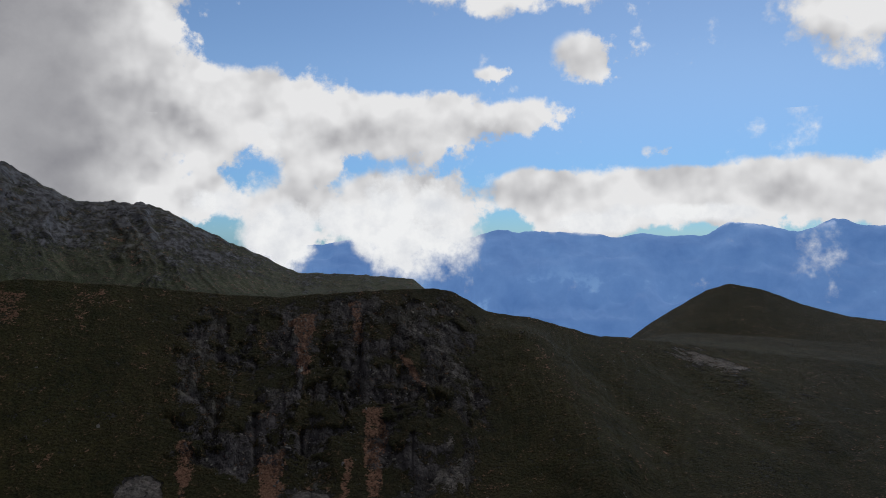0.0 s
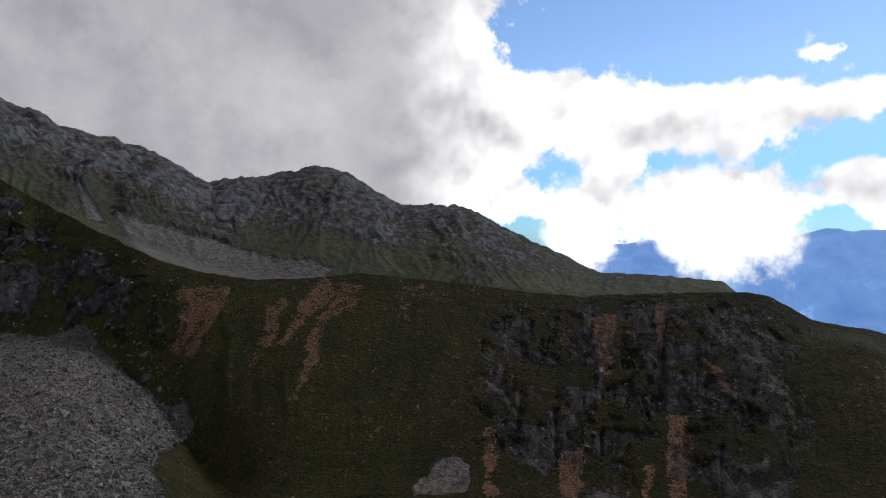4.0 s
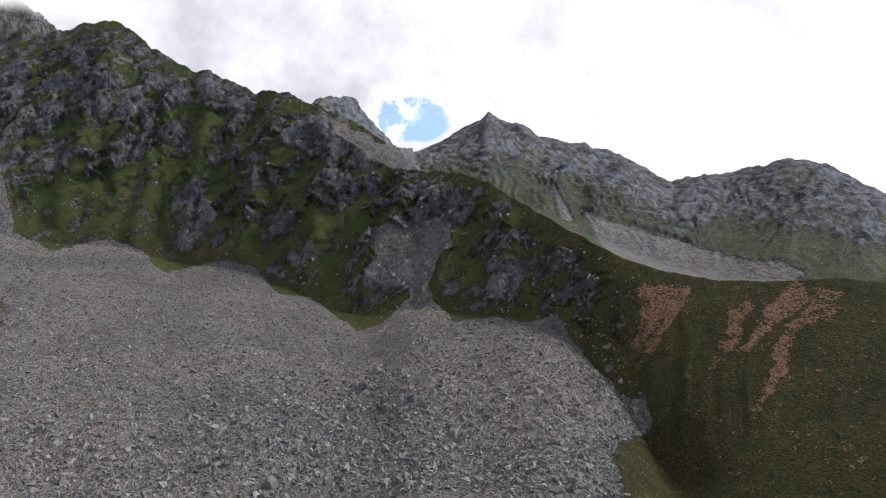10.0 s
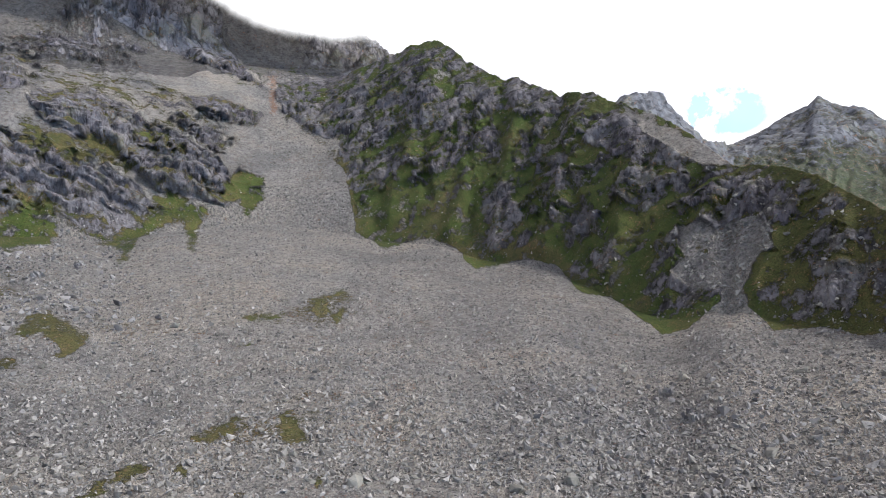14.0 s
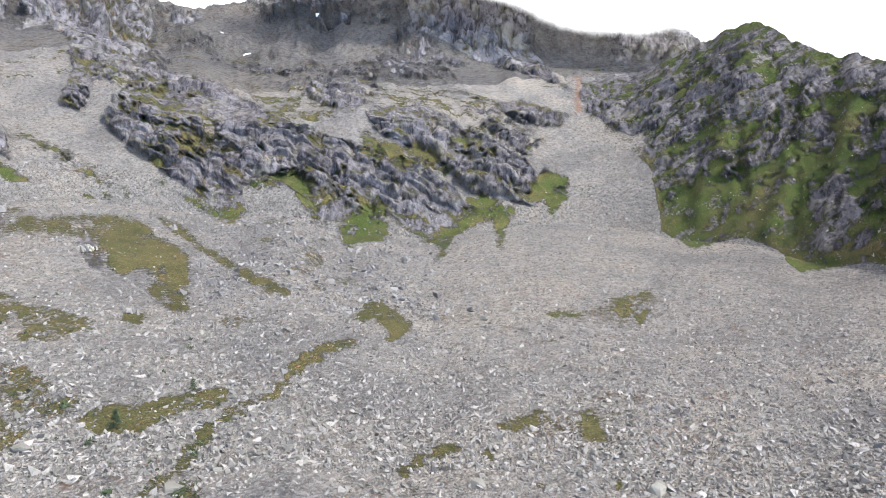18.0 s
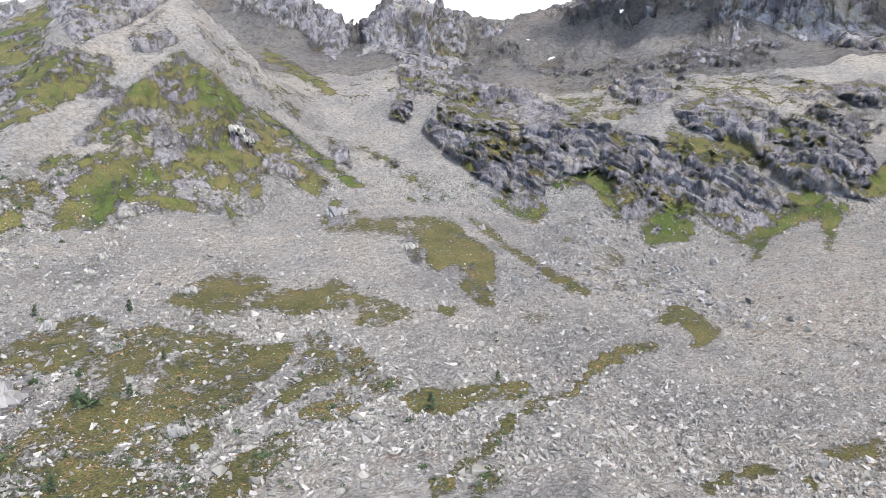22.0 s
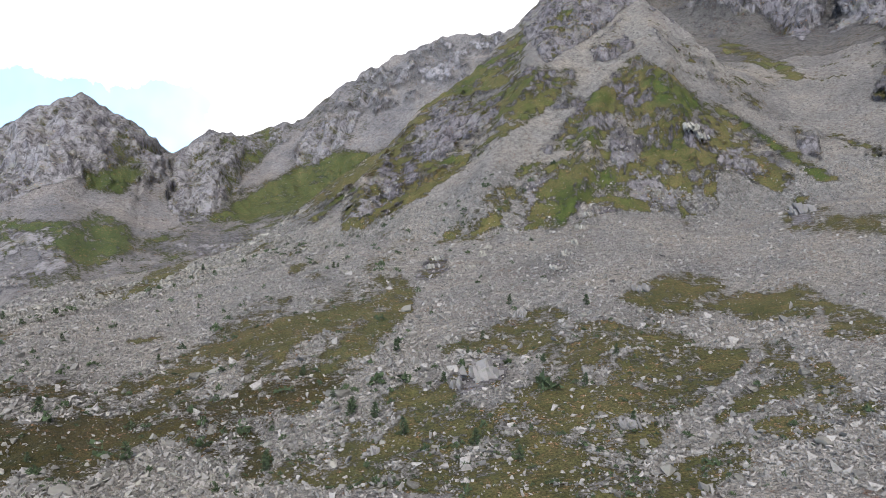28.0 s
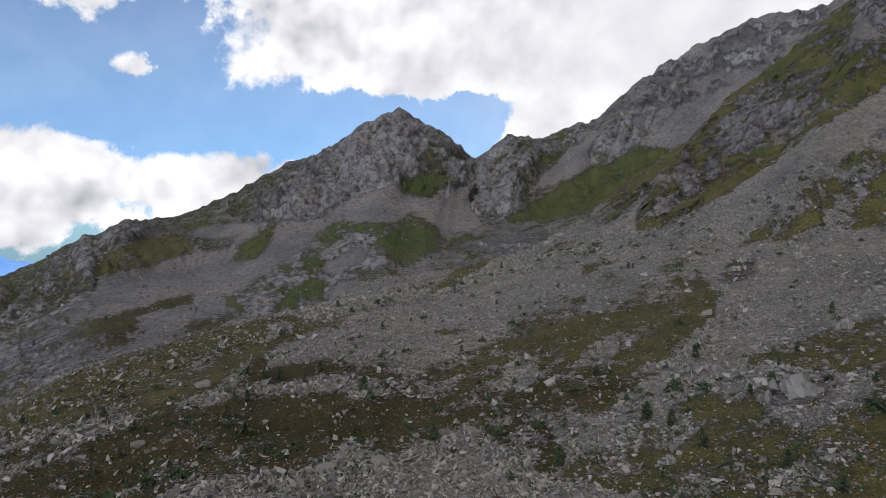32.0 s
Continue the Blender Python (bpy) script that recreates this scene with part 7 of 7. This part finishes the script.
for a, e, w, h in ((123.9, 13.6, 5, 2.5), (118.4, 16.7, 3, 3), (125.6, 15.0, 2.5, 1.5)):
    snow_patch(a, e, w, h)


def cloud_material():
    m, nt, bsdf = material("cloud_veil")
    out = [n for n in nt.nodes if n.type == "OUTPUT_MATERIAL"][0]
    nt.nodes.remove(bsdf)
    where = nt.nodes.new("ShaderNodeTexCoord").outputs["Object"]
    veil = nt.nodes.new("ShaderNodeAttribute")
    veil.attribute_name = "zone"
    a = tex(nt, "ShaderNodeTexNoise", where, 0.011, 7, 0.6).outputs["Fac"]
    thin = step(nt, calc(nt, "ADD", veil.outputs["Fac"], calc(nt, "MULTIPLY", calc(nt, "SUBTRACT", a, 0.5), 1.1)), 0.12, 0.85)
    # daylight on the veil is put in as an even glow
    both = nt.nodes.new("ShaderNodeEmission")
    both.inputs["Color"].default_value = (0.32, 0.322, 0.328, 1)
    clear = nt.nodes.new("ShaderNodeBsdfTransparent")
    mix = nt.nodes.new("ShaderNodeMixShader")
    nt.links.new(calc(nt, "MULTIPLY", thin, 0.95), mix.inputs[0])
    nt.links.new(clear.outputs[0], mix.inputs[1])
    nt.links.new(both.outputs[0], mix.inputs[2])
    nt.links.new(mix.outputs[0], out.inputs["Surface"])
    return m


MAT_CLOUD = cloud_material()
# a cloud hangs on the massif: three uneven veils one behind the other
for k, (far, low) in enumerate(((985, 15.9), (1015, 16.4), (1045, 17.0))):
    a = np.linspace(76, 124, 120)[:, None] + np.zeros((1, 40))
    s = np.linspace(0, 1, 40)[None] + np.zeros((120, 1))
    base = low - 16.2 + .5 * np.sin(a * .5 + k) + np.interp(a, [76, 88, 93, 98, 103, 110, 124], [13.4, 13.9, 14.3, 15.2, 16.6, 19, 23])
    e = base + (30 - base) * s
    r = far + 26 * (fractal(a * .4, e * .4, a * 0 + k, 4, 91 + k) - .5) * 2
    x, y = -np.sin(np.radians(a)) * r, np.cos(np.radians(a)) * r
    z = EYE[2] + r * np.tan(np.radians(e))
    veil = smoothstep(s, .0, .16) * smoothstep(a, 77, 91) * (1 - smoothstep(a, 112, 123))
    q = (np.arange(119)[:, None] * 40 + np.arange(39)[None]).reshape(-1)
    mesh_object("cloud_veil", np.stack([x, y, z], -1).reshape(-1, 3), np.stack([q, q + 1, q + 41, q + 40], -1), MAT_CLOUD,
                np.stack([veil] * 4, -1).reshape(-1, 4), "soft white cloud hanging on the rock wall", "cloud")["group"] = "cloud on the massif"


def bank_material():
    m, nt, bsdf = material("cumulus")
    out = [n for n in nt.nodes if n.type == "OUTPUT_MATERIAL"][0]
    nt.nodes.remove(bsdf)
    where = nt.nodes.new("ShaderNodeTexCoord").outputs["Object"]
    veil = nt.nodes.new("ShaderNodeAttribute")
    veil.attribute_name = "zone"
    a = tex(nt, "ShaderNodeTexNoise", where, 0.0042, 7, 0.62).outputs["Fac"]
    b = tex(nt, "ShaderNodeTexNoise", where, 0.0075, 5, 0.6).outputs["Fac"]
    thin = step(nt, calc(nt, "ADD", veil.outputs["Fac"], calc(nt, "MULTIPLY", calc(nt, "SUBTRACT", a, 0.5), 2.6)), 0.22, 0.85)
    # lit white and shaded grey of the cumulus are put into its glow
    glow = nt.nodes.new("ShaderNodeEmission")
    nt.links.new(ramp2(nt, b, [(0.32, (0.78, 0.80, 0.84)), (0.6, (0.96, 0.97, 0.98))]), glow.inputs["Color"])
    clear = nt.nodes.new("ShaderNodeBsdfTransparent")
    mix = nt.nodes.new("ShaderNodeMixShader")
    nt.links.new(thin, mix.inputs[0])
    nt.links.new(clear.outputs[0], mix.inputs[1])
    nt.links.new(glow.outputs[0], mix.inputs[2])
    nt.links.new(mix.outputs[0], out.inputs["Surface"])
    return m


# low cumulus that hangs before the far range: heading, height angle, half width, half height
MAT_BANK = bank_material()
BANK = [(2.4, 0.6, 5.6, 4.6), (12.5, 0.2, 3.4, 3.8), (7.8, 1.0, 2.8, 2.2), (-11.6, 0.7, 4.2, 1.0), (-20, 1.6, 7.0, .9), (18.0, 2.4, 3.4, 1.4)]
a = np.linspace(-34, 24, 150)[:, None] + np.zeros((1, 50))
e = np.linspace(-5, 9, 50)[None] + np.zeros((150, 1))
veil = np.zeros_like(a)
for h, up, w, t in BANK:
    veil = np.maximum(veil, 1 - smoothstep(np.hypot((a - h) / w, (e - up) / t), .2, 1.35))
x, y, z = -np.sin(np.radians(a)) * 3300, np.cos(np.radians(a)) * 3300, EYE[2] + 3300 * np.tan(np.radians(e))
q = (np.arange(149)[:, None] * 50 + np.arange(49)[None]).reshape(-1)
mesh_object("backdrop_cumulus", np.stack([x, y, z], -1).reshape(-1, 3), np.stack([q, q + 1, q + 51, q + 50], -1), MAT_BANK,
            np.stack([veil] * 4, -1).reshape(-1, 4), "white cumulus before the blue far range", "cloud", "structure")


def shrub_shapes(count):
    """Low juniper cushions: many small tufts heaped into an uneven mound."""
    shapes = []
    for _ in range(count):
        co, tri = [], []
        for k in range(22):
            t, r = RNG.uniform(0, 6.283), RNG.uniform(0, 1) ** .5
            c = np.array([math.cos(t) * r, math.sin(t) * r * .8, (1 - r * r) * RNG.uniform(.2, .8)])
            p = c + RNG.normal(0, .24, (4, 3))
            tri += [[4 * k + i for i in f] for f in ((0, 1, 2), (0, 3, 1), (0, 2, 3), (1, 3, 2))]
            co += list(p)
        shapes.append((np.array(co), np.array(tri)))
    return shapes


SHAPES = shrub_shapes(6)
scatter("juniper_shrubs", 420, 158, 224, R1 - 70, R1 + 30, lambda g, s: np.where(g < .5, .8, .5), sizes(1.0, 2.6, .0036), MAT_NEEDLE,
        "dark low juniper shrubs dotted over the grey scree", "shrubs")
scatter("juniper_shrubs", 5600, 126, 226, R0, R1 - 4, lambda g, s: np.where((g > .35) & (g < .72), .6, .10), sizes(.34, 1.1, .0011), MAT_NEEDLE,
        "low dark green juniper cushions among grass and blocks", "shrubs")
SHAPES = block_shapes(14, 9)

# coarse dark blocks below the cliff and at the foot of the grey chute
scatter("coarse_blocks", 5200, 106, 130, R1 - 34, R1 + 6, lambda g, s: np.where(g < .5, .75, .1), sizes(.6, 2.4, .0016), MAT_CRAG,
        "coarse dark boulders piled below the cliff", fade=.3)
scatter("coarse_blocks", 4200, 56, 82, R0 + 20, R1 - 10, lambda g, s: np.where(g < .5, .5, .05), sizes(.4, 1.5, .0014), MAT_CRAG,
        "coarse grey-green boulders on the block field", fade=.3)
